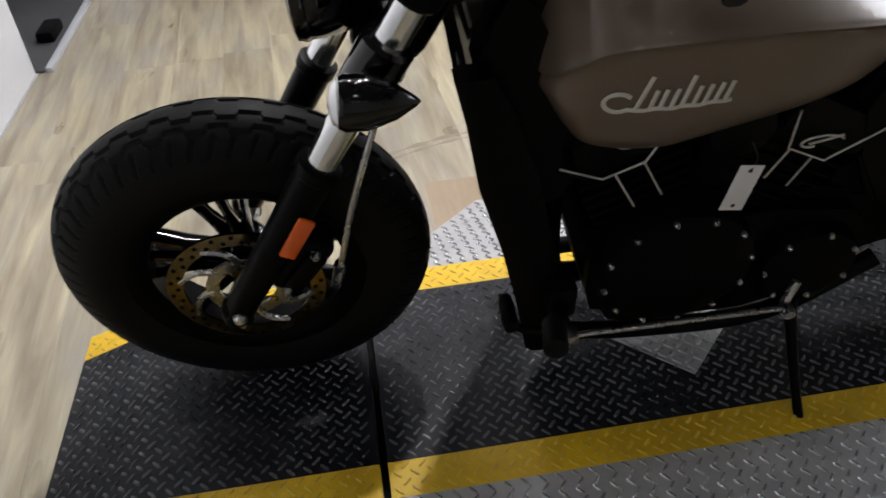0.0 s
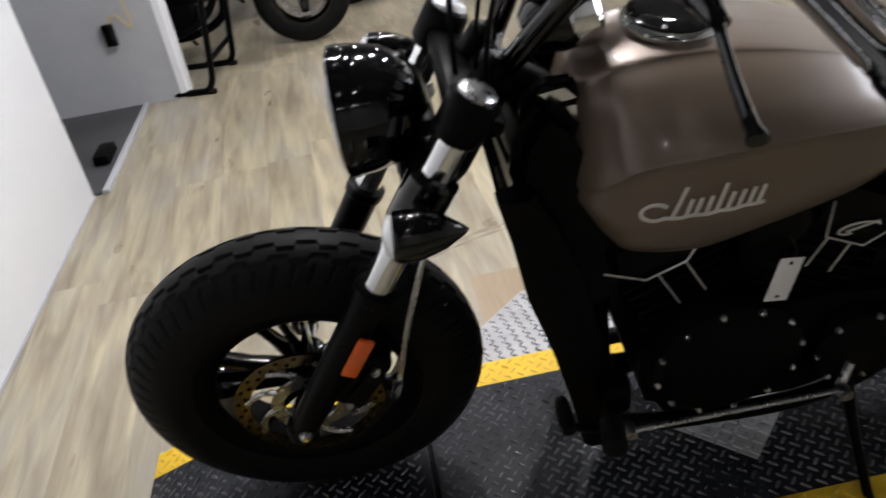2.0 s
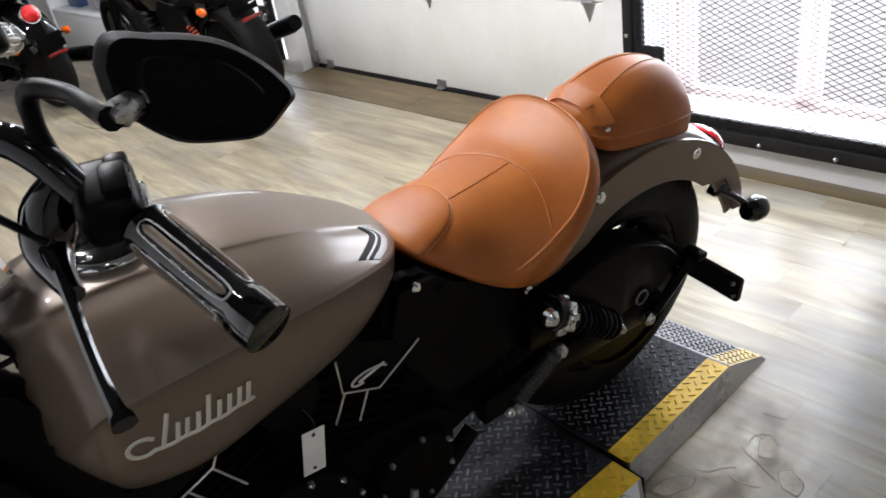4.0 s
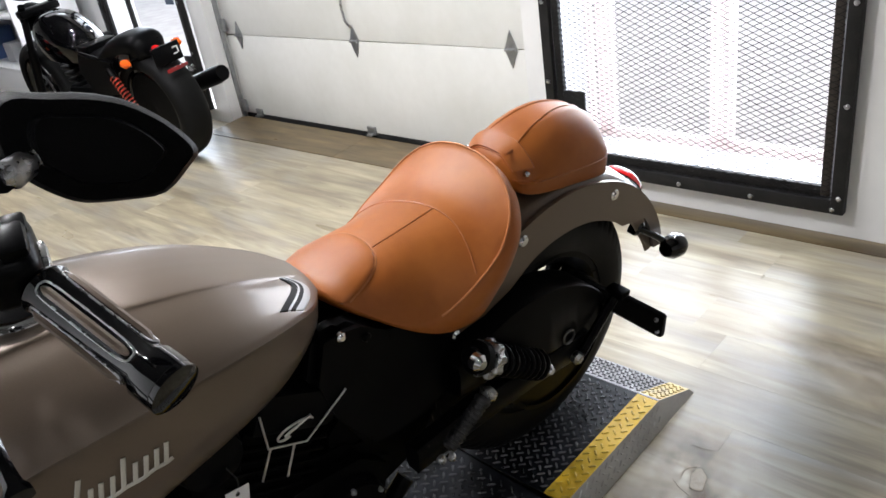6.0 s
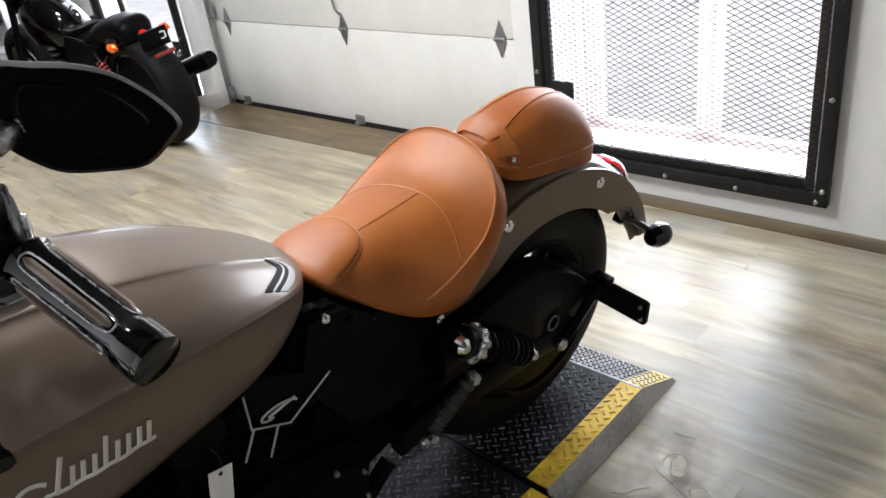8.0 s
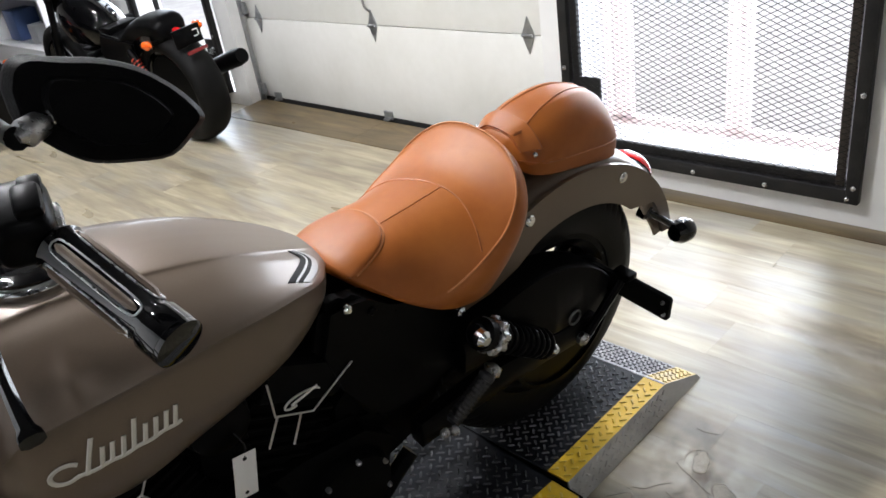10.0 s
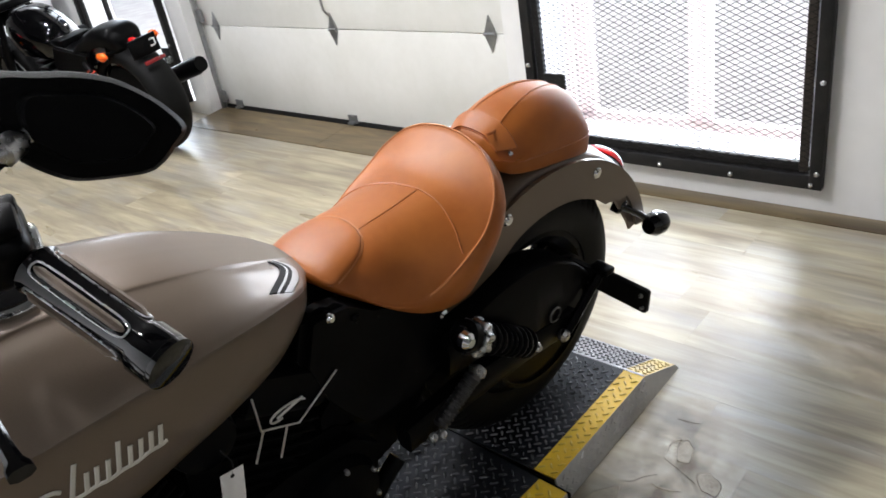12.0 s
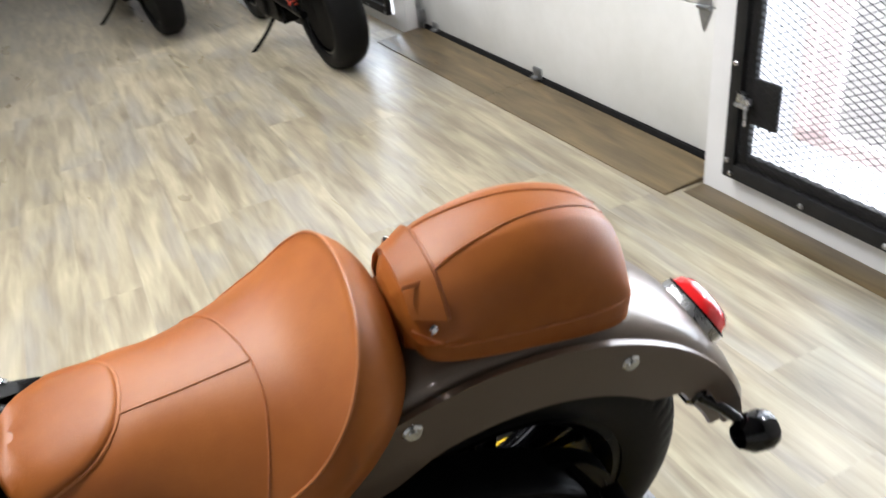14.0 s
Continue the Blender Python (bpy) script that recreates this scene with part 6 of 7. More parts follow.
def parked_bike(name, label, m, base, spokes, rr, wide, bright, spring, saddle, pipe, fender_front=True, group="parked motorcycles", drop=0.0, tail=(-0.264, 0.535, 0.215), glow=0.045, shock_top=0.36, fairing=False, fender_from=20, lamp_at=None):
    """A standing motorcycle: origin under the rear axle, x to its front, y to its left."""
    th = thing(name, label, "motorcycle", m, group)
    rim = rr - 0.095
    metal = CHROME if bright else SATIN
    simple_wheel(th, "rear_wheel", (0, 0, rr), rr, wide, rim, spokes, bright, 0.0)
    part("belt_pulley", lathe(bmesh.new(), [(0.070, 0.0), (0.076, 0.05), (0.070, rim - 0.03), (0.058, rim - 0.02), (0.058, 0.0)], (0, 0, rr), "Y", 36), MATTBLACK, th, "black belt pulley")
    simple_wheel(th, "front_wheel", (base, 0, rr), rr, wide * 0.8, rim, spokes, bright, 0.128)
    top = Vector((base - 0.36, 0, rr + 0.60))
    low = Vector((base, 0, rr))
    for y in (-0.10, 0.10):
        o = Vector((0, y, 0))
        fork = part("fork_leg", turned(bmesh.new(), [(0, 0.020), (0.04, 0.028), (0.52, 0.030), (0.54, 0.022), (1, 0.022)], low + o, top + o, 14), metal, th, "fork leg")
    part("yoke", box(bmesh.new(), top + Vector((0.03, 0, -0.05)), (0.09, 0.26, 0.05), 0.015), SATIN, th)
    bm = bmesh.new()
    lathe(bm, [(0.10, 0.085), (0.09, 0.092), (0.02, 0.085), (-0.05, 0.045), (-0.06, 0.002)], (top.x + 0.06, 0, top.z - 0.10), "X", 28)
    lamp_ob = part("headlamp", bm, metal, th)
    part("lens", lathe(bmesh.new(), [(0.098, 0.083), (0.112, 0.05), (0.116, 0.002)], (top.x + 0.06, 0, top.z - 0.10), "X", 28), GLASS, lamp_ob)
    bm = bmesh.new()
    tube(bm, [(top.x - 0.12, -0.40, top.z + 0.10), (top.x - 0.06, -0.28, top.z + 0.15), (top.x, -0.08, top.z + 0.04), (top.x, 0.08, top.z + 0.04), (top.x - 0.06, 0.28, top.z + 0.15), (top.x - 0.12, 0.40, top.z + 0.10)], 0.0125, 8, 30)
    hb = part("handlebar", bm, metal, th)
    for s in (-1, 1):
        part("grip", bar(bmesh.new(), (top.x - 0.07, 0.30 * s, top.z + 0.142), (top.x - 0.125, 0.42 * s, top.z + 0.096), 0.019), RUBBER, hb)
        bm = bmesh.new()
        tube(bm, [(top.x - 0.05, 0.27 * s, top.z + 0.15), (top.x - 0.03, 0.31 * s, top.z + 0.26)], 0.006, 6)
        mm = Matrix.Translation((top.x - 0.03, 0.33 * s, top.z + 0.29))
        loft(bm, [[mm @ Vector((y, 0.075 * q * math.cos(a), 0.045 * q * math.sin(a))) for a in np.linspace(0, 2 * math.pi, 16, endpoint=False)] for y, q in ((-0.008, 0.95), (0.004, 1.0), (0.020, 0.6))])
        part("mirror", bm, SATIN, hb)
    # tank, saddle, tail
    tx = base * 0.60
    rings = []
    for x, zt, w, zb in catmull([(tx - 0.30, 0.80 - drop, 0.06, 0.70 - drop), (tx - 0.24, 0.86 - drop, 0.11, 0.68 - drop), (tx - 0.05, 0.95 - drop, 0.155, 0.68 - drop), (tx + 0.12, 0.97 - drop, 0.15, 0.70 - drop), (tx + 0.23, 0.92 - drop, 0.09, 0.74 - drop), (tx + 0.26, 0.86 - drop, 0.04, 0.78 - drop)], 20):
        half = [(0, zt), (0.5 * w, zt - 0.012), (0.85 * w, zt - 0.06), (w, (zt + zb) / 2), (0.8 * w, zb), (0, zb)]
        rings.append([Vector((p.x, p.y, p.z)) for p in half_ring(half, x, 14)])
    part("fuel_tank", loft(bmesh.new(), rings), GLOSSBLACK, th, "gloss black tank")
    rings = []
    for x, zt, w, zb in catmull(saddle, 22):
        half = [(0, zt), (0.6 * w, zt - 0.006), (0.92 * w, zt - 0.03), (w, zt - 0.06), (0.8 * w, zb), (0, zb)]
        rings.append(half_ring(half, x, 14))
    part("saddle", loft(bmesh.new(), rings), SATIN, th, "black vinyl saddle")
    for s in (-1, 1):
        part("side_cover", plate(bmesh.new(), [(base * 0.10, rr + 0.30), (base * 0.14, rr + 0.10), (base * 0.34, rr + 0.06), (base * 0.42, rr + 0.22), (base * 0.36, rr + 0.34)], 0.03, 0.01, Matrix.Translation((0, 0.125 * s, 0))), SATIN, th, "matt black side cover")
    if fairing:
        rings = []
        for x, zt, w, zb in catmull([(base * 0.30, 0.66, 0.14, 0.36), (base * 0.45, 0.80, 0.20, 0.32), (base * 0.66, 0.92, 0.24, 0.34), (base * 0.80, 0.98, 0.20, 0.50), (base * 0.90, 0.92, 0.12, 0.62), (base * 0.95, 0.84, 0.04, 0.70)], 18):
            half = [(0, zt), (0.55 * w, zt - 0.02), (0.9 * w, zt - 0.10), (w, (zt + zb) / 2), (0.8 * w, zb + 0.02), (0, zb)]
            rings.append(half_ring(half, x, 16))
        part("fairing", loft(bmesh.new(), rings), SATIN, th, "black fairing")
    # fenders
    bm = bmesh.new()
    rings = []
    for a in np.linspace(fender_from, 165, 24):
        ca, sa = math.cos(radians(180 - a)), math.sin(radians(180 - a))
        prof = [(-wide * 0.60, rr - 0.08), (-wide * 0.58, rr + 0.01), (-wide * 0.35, rr + 0.035), (0, rr + 0.042), (wide * 0.35, rr + 0.035), (wide * 0.60, rr + 0.01), (wide * 0.62, rr - 0.06)]
        prof = prof + [(y * 0.95, r - 0.005) for y, r in prof[::-1]]
        rings.append([Vector((r * ca, y, rr + r * sa)) for y, r in prof])
    part("rear_fender", loft(bm, rings), GLOSSBLACK, th, "gloss black rear fender")
    if fender_front:
        bm = bmesh.new()
        rings = []
        for a in np.linspace(28, 150, 20):
            ca, sa = math.cos(radians(a)), math.sin(radians(a))
            w = wide * (0.62 if bright else 0.48)
            out = 0.03 if bright else 0.0
            prof = [(-w, rr + out - 0.045), (-w, rr + out + 0.012), (-w * 0.5, rr + out + 0.028), (0, rr + out + 0.032), (w * 0.5, rr + out + 0.028), (w, rr + out + 0.012), (w, rr + out - 0.045)]
            prof = prof + [(y * 0.95, r - 0.005) for y, r in prof[::-1]]
            rings.append([Vector((base + r * ca, y, rr + r * sa)) for y, r in prof])
        part("front_fender", loft(bm, rings), GLOSSBLACK, th, "black front fender")
    # engine
    bm = bmesh.new()
    under = 0.33 if fairing else 0.17
    plate(bm, [(base * 0.30, under + 0.11), (base * 0.34, under), (base * 0.62, under), (base * 0.68, under + 0.11), (base * 0.64, 0.42), (base * 0.34, 0.44)], 0.30, 0.03)
    eng = part("crankcase", bm, SATIN, th)
    for x, lean in ((0.43, -0.10), (0.58, 0.08)):
        cyl = None
        for k in range(7):
            f = k / 6
            b = box(bmesh.new(), (base * x + lean * f, 0, 0.42 + 0.24 * f), (0.13, 0.20, 0.020 if k < 6 else 0.06), 0.005)
            if cyl is None:
                cyl = part("cylinder", b, metal if bright else SATIN, eng)
            else:
                part("fin", b, metal if bright else SATIN, cyl)
    for y in (-0.155, 0.155):
        part("engine_cover", lathe(bmesh.new(), [(-0.02, 0.0), (-0.02, 0.09), (0, 0.115), (0.02, 0.09), (0.02, 0.0)], (base * 0.50, y, 0.30), "Y", 28), metal, eng)
    part("frame", tube(bmesh.new(), [(top.x, 0, top.z - 0.08), (base * 0.66, 0, 0.60), (base * 0.66, 0, 0.22), (base * 0.4, 0, 0.14), (base * 0.25, 0, 0.35), (base * 0.18, 0, 0.62)], 0.022, 10, 40), SATIN, th)
    part("air_cleaner", lathe(bmesh.new(), [(-0.03, 0.0), (-0.03, 0.075), (0.03, 0.075), (0.03, 0.0)], (base * 0.52, -0.17, 0.60), "Y", 28), metal, eng)
    # swing arms, shocks
    for s in (-1, 1):
        part("swing_arm", bar(bmesh.new(), (0, wide * 0.72 * s, rr), (base * 0.32, wide * 0.72 * s, rr + 0.02), 0.022), SATIN, th)
        p0, p1 = Vector((0.02, wide * 0.86 * s, rr + 0.02)), Vector((0.16, wide * 0.86 * s, rr + shock_top))
        shock = part("shock_absorber", turned(bmesh.new(), [(0, 0.014), (0.1, 0.018), (0.9, 0.022), (1, 0.016)], p0, p1, 14), metal, th)
        d = (p1 - p0).normalized()
        s1 = d.cross(Vector((0, 1, 0))).normalized()
        u1 = d.cross(s1)
        a0, a1 = p0.lerp(p1, 0.12), p0.lerp(p1, 0.80)
        part("spring", tube(bmesh.new(), [a0.lerp(a1, k / 90) + 0.021 * (math.cos(k / 90 * 56) * s1 + math.sin(k / 90 * 56) * u1) for k in range(91)], 0.0045, 6), spring, shock, "coil spring")
    # exhaust on the right
    bm = bmesh.new()
    tube(bm, [(base * 0.60, -0.14, 0.50), (base * 0.66, -0.17, 0.34), (base * 0.52, -0.20, 0.20), (base * 0.30, -0.20, 0.22)], 0.022, 10, 20)
    turned(bm, [(0, 0.026), (0.06, 0.048), (0.93, 0.052), (1, 0.044)], (base * 0.34, -0.21, 0.22), pipe, 20)
    part("exhaust", bm, metal, th, "exhaust pipe with silencer")
    # lamps
    tl = Vector((tail[0], 0, tail[1]))
    ll = Vector((lamp_at[0], 0, lamp_at[1])) if lamp_at else tl
    cup = part("tail_lamp", turned(bmesh.new(), [(0, glow * 1.1), (0.6, glow * 1.25), (1, glow * 1.15)], ll + Vector((0.05, 0, -0.02)), ll + Vector((-0.012, 0, 0.004)), 20), CHROME if lamp_at else SATIN, th, "tail lamp housing")
    part("lens", turned(bmesh.new(), [(0, glow), (0.5, glow), (0.9, glow * 0.66), (1, 0.005)], ll + Vector((0.0, 0, 0)), ll + Vector((-0.045, 0, 0.012)), 20), RED, cup, "red tail lamp lens")
    for s in (-1, 1):
        sg = part("turn_signal", bar(bmesh.new(), tl + Vector((0.05, 0.05 * s, -0.02)), tl + Vector((0.05, tail[2] * s, -0.02)), 0.008), SATIN, th)
        part("lens", turned(bmesh.new(), [(0, 0.022), (0.5, 0.026), (1, 0.006)], tl + Vector((0.07, (tail[2] + 0.01) * s, -0.02)), tl + Vector((0.0, (tail[2] + 0.01) * s, -0.022)), 16), AMBER, sg, "amber lens")
    edge = lambda z: -math.sqrt((rr + 0.06) ** 2 - (z - rr) ** 2)
    holder = part("plate_holder", box(bmesh.new(), (edge(tail[1] - 0.05) + 0.03, 0, tail[1] - 0.02), (0.014, 0.17, 0.10), 0.004), SATIN, th)
    if not lamp_at:
        for dy, dz, w, h in ((0.0, 0.016, 0.030, 0.006), (-0.015, 0.0, 0.006, 0.036), (0.004, -0.018, 0.024, 0.006)):
            part("plate_mark", box(bmesh.new(), (edge(tail[1] - 0.05) + 0.022, -0.050 + dy, tail[1] - 0.015 + dz), (0.002, w, h), 0.0005), TAG, holder, "pale mark on the plate")
    part("reflector", box(bmesh.new(), (edge(tail[1] - 0.10) + 0.02, 0, tail[1] - 0.095), (0.014, 0.13, 0.022), 0.006), REFLECTOR, th, "dark red rear reflector")
    # side stand to the left
    st = part("side_stand", tube(bmesh.new(), [(base * 0.46, 0.12, 0.20), (base * 0.47, 0.22, 0.10), (base * 0.48, 0.335, 0.014)], 0.012, 8, 10), SATIN, th)
    part("stand_foot", box(bmesh.new(), (base * 0.48 - 0.01, 0.345, 0.008), (0.06, 0.035, 0.012), 0.004), SATIN, st)
    return th


def heading(x, y, dx, dy, lean=0.0):
    return Matrix.Translation((x, y, 0.0)) @ pose(0, 0, 0, 0, 0, math.degrees(math.atan2(dy, dx))) @ pose(0, 0, 0, -lean, 0, 0)


SADDLE_LOW = [(-0.13, 0.70, 0.05, 0.64), (-0.08, 0.755, 0.10, 0.62), (0.06, 0.765, 0.115, 0.60), (0.20, 0.73, 0.12, 0.60), (0.32, 0.67, 0.14, 0.58), (0.48, 0.66, 0.12, 0.58), (0.62, 0.70, 0.07, 0.61)]
SADDLE_A = [(-0.30, 0.80, 0.05, 0.76), (-0.22, 0.855, 0.10, 0.74), (-0.02, 0.86, 0.115, 0.72), (0.16, 0.82, 0.12, 0.70), (0.30, 0.76, 0.14, 0.67), (0.48, 0.75, 0.12, 0.67), (0.62, 0.79, 0.07, 0.70)]
SADDLE_B = [(-0.10, 0.84, 0.08, 0.76), (0.02, 0.86, 0.12, 0.74), (0.18, 0.80, 0.14, 0.70), (0.34, 0.72, 0.16, 0.64), (0.52, 0.72, 0.13, 0.64), (0.66, 0.76, 0.08, 0.68)]
parked_bike("motorcycle", "black street motorcycle with red rear springs on its stand", heading(2.30, 4.55, -0.14, 1.49, 6), 1.44, 5, 0.330, 0.190, False, REDPAINT, SADDLE_LOW, (-0.24, -0.28, 0.42), False, drop=0.10, tail=(-0.13, 0.66, 0.155), glow=0.022, shock_top=0.27, fender_from=82)
parked_bike("motorcycle", "black cruiser with a big red tail lamp parked by shelves", heading(1.54, 6.10, -0.26, 1.50, 6), 1.60, 9, 0.335, 0.170, False, CHROME, SADDLE_B, (-0.30, -0.24, 0.30), tail=(-0.25, 0.50, 0.17), glow=0.055, lamp_at=(-0.24, 0.655))
parked_bike("motorcycle", "black motorcycle with three-spoke wheels beside a paddock stand", heading(-1.375, 4.70, 1.0, 0.0, 4), 1.345, 3, 0.275, 0.115, False, SATIN, SADDLE_A, (-0.22, -0.24, 0.44), True, fairing=True)
parked_bike("motorcycle", "black cruiser with a chrome fork and hub in the row", heading(-1.337, 5.777, 0.961, -0.276, 4), 1.62, 9, 0.335, 0.150, True, CHROME, SADDLE_B, (-0.30, -0.24, 0.34))


def paddock_stand(m):
    th = thing("paddock_stand", "black tubular steel paddock stand on the floor", "stand", m)
    for y in (-0.20, 0.20):
        bm = bmesh.new()
        tube(bm, [(0.20, y, 0.46), (0.175, y, 0.30), (0.148, y, 0.12), (0.135, y * 1.02, 0.06), (0.105, y * 1.04, 0.022), (0.04, y * 1.05, 0.016), (-0.22, y * 1.05, 0.016)], 0.016, 10, 30)
        side = part("side_tube", bm, SATIN, th)
        part("foot_pad", turned(bmesh.new(), [(0, 0.014), (0.5, 0.018), (1, 0.014)], (0.145, y * 1.04, 0.012), (0.10, y * 1.04, 0.012), 12), RUBBER, side)
    part("cross_tube", bar(bmesh.new(), (0.138, -0.20, 0.15), (0.138, 0.20, 0.15), 0.014), SATIN, th)
    part("top_tube", bar(bmesh.new(), (0.20, -0.21, 0.455), (0.20, 0.21, 0.455), 0.016), SATIN, th)
    return th


paddock_stand(Matrix.Translation((-0.63, 4.32, 0)) @ pose(0, 0, 0, 0, 0, -10))

# switch box and its cable on the grey panel
remote = thing("switch_box", "small black switch box hung on the grey panel", "switch", Matrix.Translation((-0.93, 4.108, 0.37)))
part("housing", box(bmesh.new(), (0, -0.014, 0), (0.055, 0.026, 0.105), 0.006), GLOSSBLACK, remote)
bm = bmesh.new()
tube(bm, [(0.01, -0.018, 0.05), (0.05, -0.012, 0.09), (0.11, -0.008, 0.02), (0.105, -0.008, 0.16), (0.085, -0.008, 0.30), (0.09, -0.008, 0.55)], 0.0022, 6, 40)
part("cable", bm, YELLOW, remote, "thin yellow cable")


def shelf_unit():
    """White shelving by the wall behind the parked motorcycles."""
    m = Matrix.Translation((2.10, 6.25, 0)) @ pose(0, 0, 0, 0, 0, 3.5)
    th = thing("shelf_unit", "white shelving unit with dark things on its shelves", "shelf", m)
    w, d, h = 1.45, 0.46, 1.55
    for nm, c, s in (("side_panel", (d / 2, 0.012, h / 2), (d, 0.024, h)), ("side_panel", (d / 2, w - 0.012, h / 2), (d, 0.024, h)), ("back_panel", (d - 0.006, w / 2, h / 2), (0.012, w - 0.048, h)),
                     ("plinth", (0.02, w / 2, 0.20), (0.02, w - 0.048, 0.40)), ("shelf", (d / 2, w / 2, 0.41), (d - 0.02, w - 0.05, 0.024)), ("shelf", (d / 2, w / 2, 0.80), (d - 0.02, w - 0.05, 0.024)), ("shelf", (d / 2, w / 2, 1.20), (d - 0.02, w - 0.05, 0.024)),
                     ("top", (d / 2, w / 2, h + 0.012), (d + 0.02, w + 0.02, 0.024))):
        part(nm, box(bmesh.new(), c, s, 0.002), PANEL, th, "white laminate")
    r = random.Random(2)
    for z in (0.423, 0.813, 1.213):
        for k in range(3):
            hh = 0.14 + 0.12 * r.random()
            bm = box(bmesh.new(), (0, 0, hh / 2), (0.20, 0.16 + 0.1 * r.random(), hh), 0.012)
            solid("boxed_part", bm, (SATIN, GREYWALL, BLUEBOX)[k], "dark packed part standing on the white shelf", "box", m @ Matrix.Translation((0.22, 0.26 + 0.45 * k, z)), "boxes on the shelves")
    return th


shelf_unit()

# ceiling lamp housings, the three added lamps included
for lx, ly, _ in LAMPS:
    th = thing("spot_lamp", "round white spot lamp under the ceiling", "lamp", Matrix.Translation((lx, ly, CEILING)), "ceiling spot lamps")
    part("housing", lathe(bmesh.new(), [(0.0, 0.0), (0.0, 0.075), (-0.12, 0.075), (-0.12, 0.064), (-0.02, 0.060), (-0.02, 0.0)], (0, 0, 0), "Z", 28), PANEL, th)

# ---- floor planks, last ----
PW, PL = 0.183, 1.22
rng = random.Random(4)
variants = []
for k in range(3):
    bm = bmesh.new()
    box(bm, (0, 0, -0.003), (PW - 0.0003, PL - 0.0003, 0.006))
    me = bpy.data.meshes.new("plank")
    bm.to_mesh(me)
    bm.free()
    me.materials.append(WOOD)
    variants.append(me)
rest_v, rest_f = [], []
cols = int(6.6 / PW)
for i in range(cols):
    u = -PW / 2 - i * PW
    shift = rng.random() * PL
    for j in range(-4, 8):
        v = j * PL + shift
        if v + PL / 2 < -4.6 or v - PL / 2 > 8.0:
            continue
        if -4.45 < u and -1.9 < v < 5.6:
            ob = new("plank", variants[(i + j) % 3])
            ob.parent = FLOOR
            ob.matrix_parent_inverse = Matrix()
            ob.matrix_basis = Matrix.Translation((u, v, 0))
        else:
            b = len(rest_v)
            for du, dv in ((-1, -1), (1, -1), (1, 1), (-1, 1)):
                rest_v.append((u + du * (PW - 0.0011) / 2, v + dv * (PL - 0.0011) / 2, 0.0))
            rest_f.append((b, b + 1, b + 2, b + 3))
me = bpy.data.meshes.new("far_planks")
me.from_pydata(rest_v, [], rest_f)
me.materials.append(WOOD)
ob = new("far_planks", me)
ob.parent = FLOOR
tagged(ob, kind="stuff")


# blisters and cracks torn in the vinyl beside the platform
TORN = material("torn_vinyl", (0.20, 0.162, 0.110), 0.5, second=(0.35, 0.31, 0.225), scale=22, amount=0.45, bump=0.25, bump_scale=120)
CRACK = material("dark_vinyl_crack", (0.085, 0.066, 0.046), 0.7, second=(0.26, 0.215, 0.155), scale=30, amount=0.3)


def laid(ob):
    ob.matrix_parent_inverse = FLOOR.matrix_world.inverted()
    return ob


def blister(cx, cy, r, squash, turn):
    def ring(q, h, wave=1.0):
        out = []
        for k in range(36):
            a = 2 * math.pi * k / 36
            rr = r * q * (1 + wave * (0.13 * math.sin(2 * a + cx * 30) + 0.07 * math.sin(5 * a + cy * 50)))
            x, y = rr * math.cos(a), rr * squash * math.sin(a)
            out.append(Vector((cx + x * math.cos(turn) - y * math.sin(turn), cy + x * math.sin(turn) + y * math.cos(turn), h)))
        return out

    laid(part("floor_scuff", loft(bmesh.new(), [ring(1.0, 0.0002), ring(0.95, 0.0010), ring(0.86, 0.0007), ring(0.4, 0.0005), ring(0.04, 0.0005)]), TORN, FLOOR, "worn brown blister in the vinyl"))
    part("scuff_edge", loft(bmesh.new(), [ring(1.02, 0.0003, 1.35), ring(1.005, 0.0014, 1.2), ring(0.975, 0.0012, 0.9), ring(0.955, 0.0003, 0.7)], True, False), CRACK, FLOOR, "dark torn edge").matrix_parent_inverse = FLOOR.matrix_world.inverted()


for cx, cy, r, squash, turn in ((1.722, 0.908, 0.033, 0.62, 0.35), (1.662, 0.818, 0.036, 0.62, 0.6), (1.492, 0.992, 0.046, 0.5, -0.5), (2.635, 1.19, 0.013, 0.22, 0.1)):
    blister(cx, cy, r, squash, turn)
for pts, wide in (([(1.593, 0.921), (1.592, 0.898), (1.598, 0.876), (1.607, 0.857)], 0.0022), ([(1.690, 0.955), (1.676, 0.930), (1.668, 0.900), (1.655, 0.868), (1.646, 0.842)], 0.0012),
                  ([(1.560, 0.985), (1.575, 0.960), (1.598, 0.948), (1.625, 0.925)], 0.0012), ([(1.815, 0.975), (1.818, 0.950), (1.826, 0.925)], 0.0014), ([(1.755, 0.930), (1.742, 0.944), (1.722, 0.947), (1.700, 0.940)], 0.0016)):
    path = [Vector((x, y, 0.0)) for x, y in catmull(pts, 16)]
    rows = []
    for k, p in enumerate(path):
        d = (path[min(k + 1, 15)] - path[max(k - 1, 0)]).normalized()
        w = wide * (0.15 + math.sin(math.pi * (k + 0.5) / 16)) * (1 + 0.3 * math.sin(k * 2.1))
        n = Vector((-d.y, d.x, 0)) * w
        rows.append([p + n + Vector((0, 0, 0.0002)), p + Vector((0, 0, 0.0011)), p - n + Vector((0, 0, 0.0002))])
    laid(part("floor_crack", loft(bmesh.new(), rows), CRACK, FLOOR, "dark crack in the vinyl"))


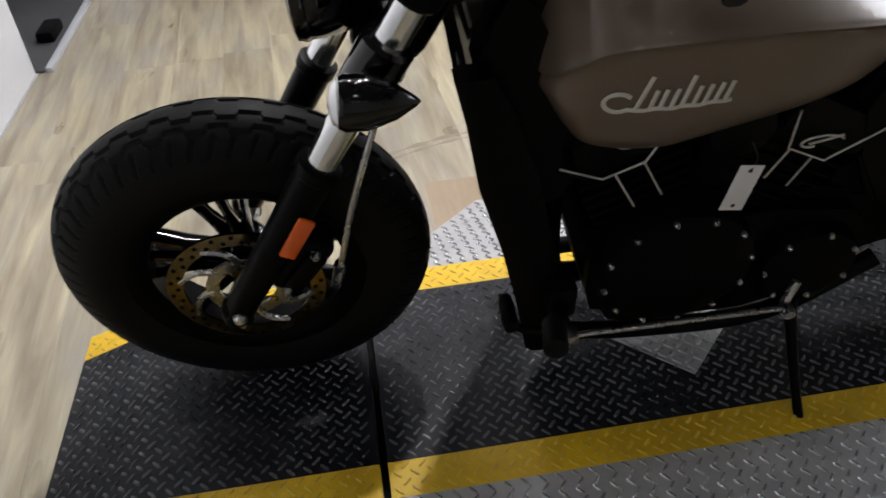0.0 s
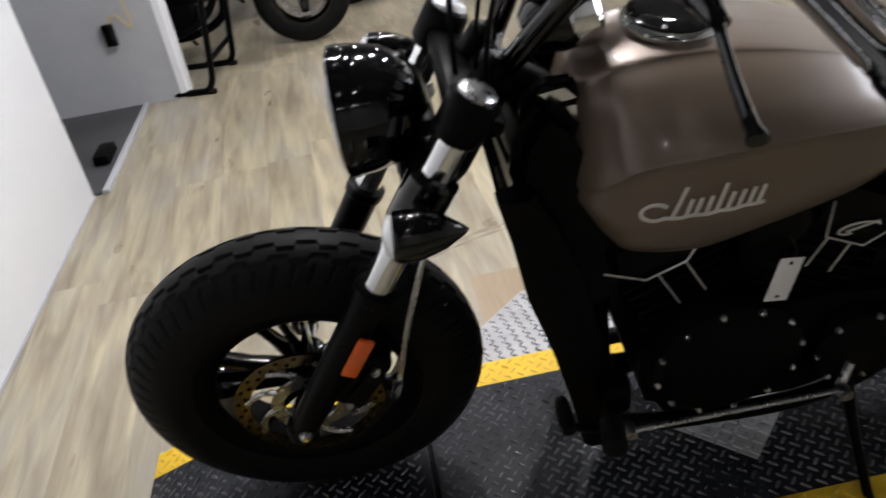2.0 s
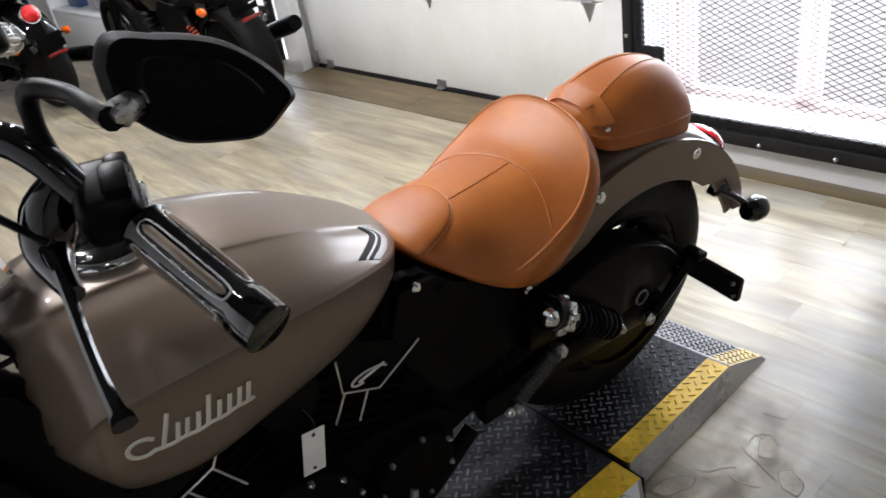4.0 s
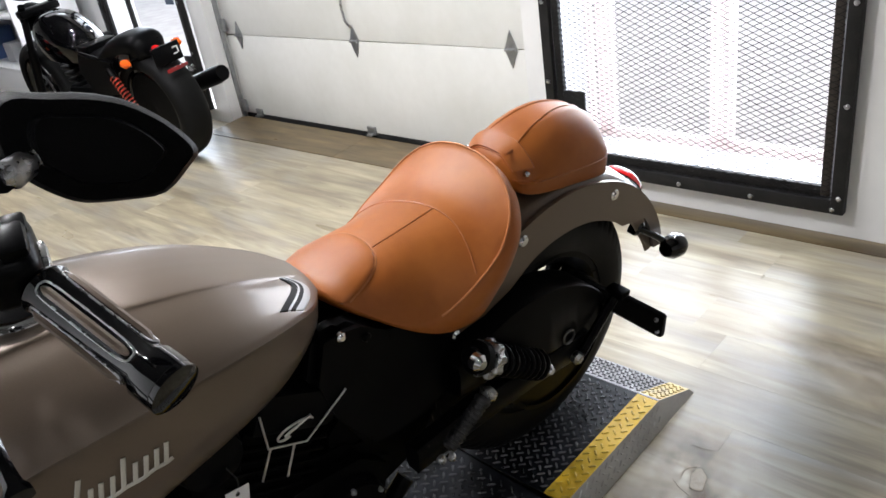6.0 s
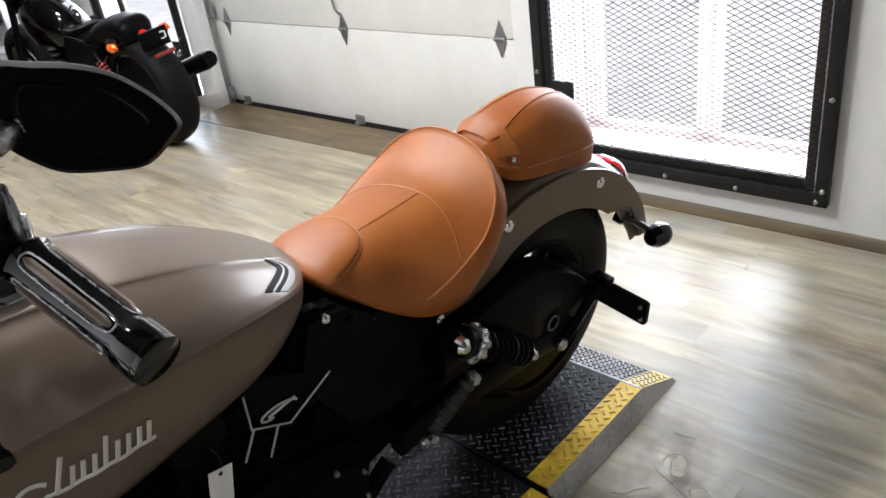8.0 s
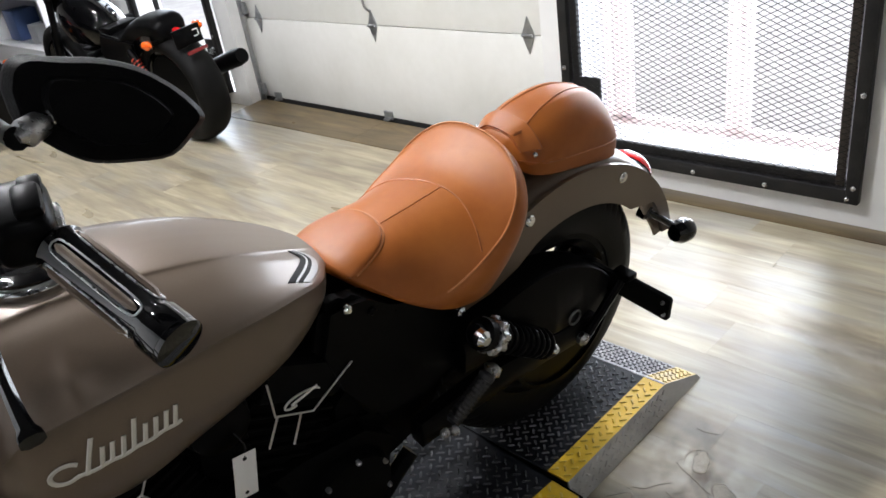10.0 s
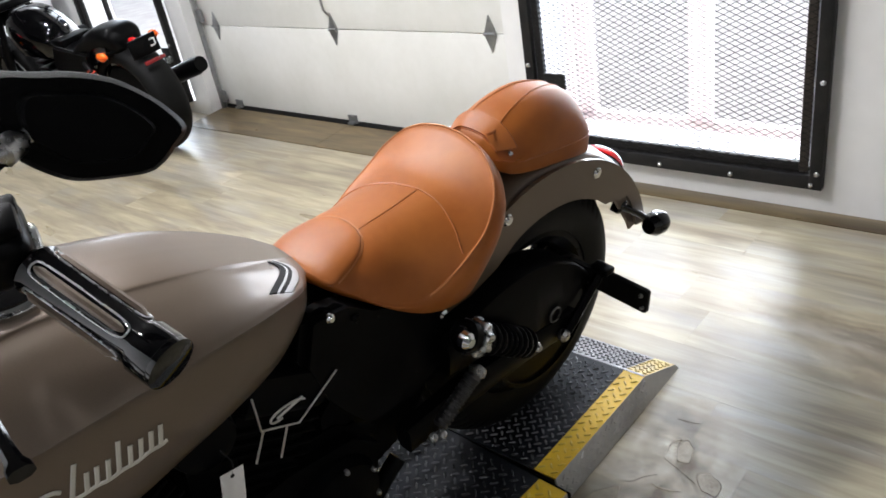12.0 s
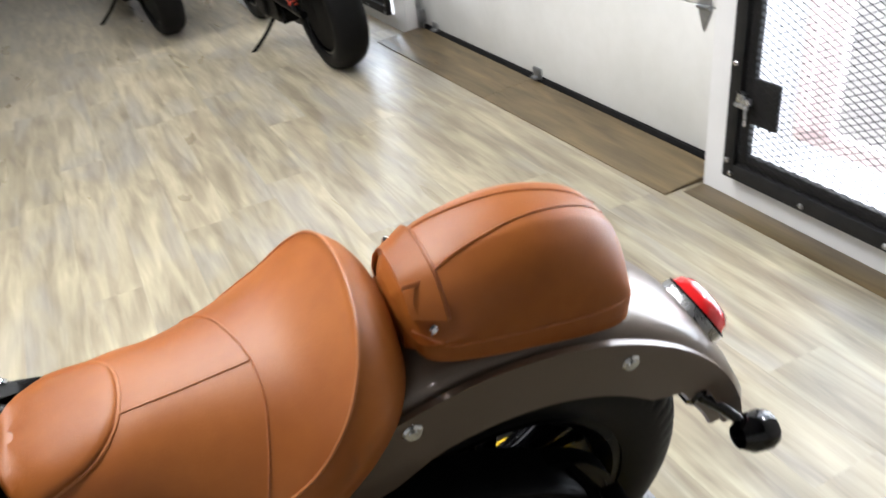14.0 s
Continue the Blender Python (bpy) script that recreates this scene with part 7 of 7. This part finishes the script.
# a browner length of plank let in beside the platform, and a round scuff past it
BROWNPLANK = material("brown_vinyl_plank", (0.37, 0.285, 0.185), 0.42, second=(0.23, 0.165, 0.100), scale=16, amount=0.9, stretch=(1.0, 0.12, 1.0), bump=0.05)
laid(part("floor_patch", box(bmesh.new(), (0.500, 1.955, 0.0004), (0.183, 0.232, 0.0016)), BROWNPLANK, FLOOR, "browner length of plank let into the floor"))
SCUFF = material("grey_rubber_scuff", (0.15, 0.125, 0.09), 0.6, second=(0.26, 0.22, 0.16), scale=18, amount=0.8)
for off, wide in ((0.0, 0.008), (0.027, 0.011)):
    rows = []
    for x, y in catmull([(0.16, 2.095), (0.25, 2.170), (0.343, 2.224), (0.433, 2.259), (0.535, 2.288), (0.64, 2.300)], 40):
        k = len(rows)
        w = wide * (0.6 + 0.4 * math.sin(k * 0.9)) * min(1.0, 0.1 + k * 0.15, 0.1 + (39 - k) * 0.15)
        rows.append([Vector((x - 0.4 * (off - w), y + off - w, 0.0002)), Vector((x - 0.4 * off, y + off, 0.0009)), Vector((x - 0.4 * (off + w), y + off + w, 0.0002))])
    laid(part("floor_scuff", loft(bmesh.new(), rows), SCUFF, FLOOR, "curved grey rubber scuff"))


def stain_material(name, colour):
    """Brown dirt rubbed into the floor, thin at its ragged edge."""
    m = material(name, colour, 0.55, second=tuple(c * 1.5 for c in colour), scale=2, amount=0.5)
    nt = m.node_tree
    tc = nt.nodes.new("ShaderNodeTexCoord")
    length = nt.nodes.new("ShaderNodeVectorMath")
    length.operation = "LENGTH"
    nt.links.new(tc.outputs["Object"], length.inputs[0])
    nz = nt.nodes.new("ShaderNodeTexNoise")
    nz.inputs["Scale"].default_value, nz.inputs["Detail"].default_value = 2.6, 3
    nt.links.new(tc.outputs["Object"], nz.inputs["Vector"])
    fade = nt.nodes.new("ShaderNodeMapRange")
    fade.inputs["From Min"].default_value, fade.inputs["From Max"].default_value = 1.0, 0.2
    nt.links.new(length.outputs["Value"], fade.inputs["Value"])
    patch = nt.nodes.new("ShaderNodeMapRange")
    patch.inputs["From Min"].default_value, patch.inputs["From Max"].default_value, patch.inputs["To Max"].default_value = 0.36, 0.72, 0.42
    nt.links.new(nz.outputs["Fac"], patch.inputs["Value"])
    both = nt.nodes.new("ShaderNodeMath")
    both.operation = "MULTIPLY"
    nt.links.new(fade.outputs[0], both.inputs[0])
    nt.links.new(patch.outputs[0], both.inputs[1])
    nt.links.new(both.outputs[0], nt.nodes["Principled BSDF"].inputs["Alpha"])
    return m


STAIN = stain_material("brown_floor_dirt", (0.17, 0.115, 0.060))
for cx, cy, rx, ry, turn in ((1.66, 0.90, 0.30, 0.17, 25), (1.47, 0.93, 0.20, 0.13, -10), (2.30, 0.62, 0.55, 0.22, 80)):
    bm = bmesh.new()
    loft(bm, [[Vector((q * math.cos(a), q * math.sin(a), h)) for a in np.linspace(0, 2 * math.pi, 40, endpoint=False)] for q, h in ((1.0, 0.0), (0.6, 0.0), (0.05, 0.0))])
    ob = part("floor_stain", bm, STAIN, FLOOR, "brown dirt rubbed into the vinyl")
    ob.matrix_parent_inverse = FLOOR.matrix_world.inverted()
    ob.matrix_basis = Matrix.Translation((cx, cy, 0.00015)) @ pose(0, 0, 0, 0, 0, turn) @ Matrix.Diagonal((rx, ry, 1, 1))
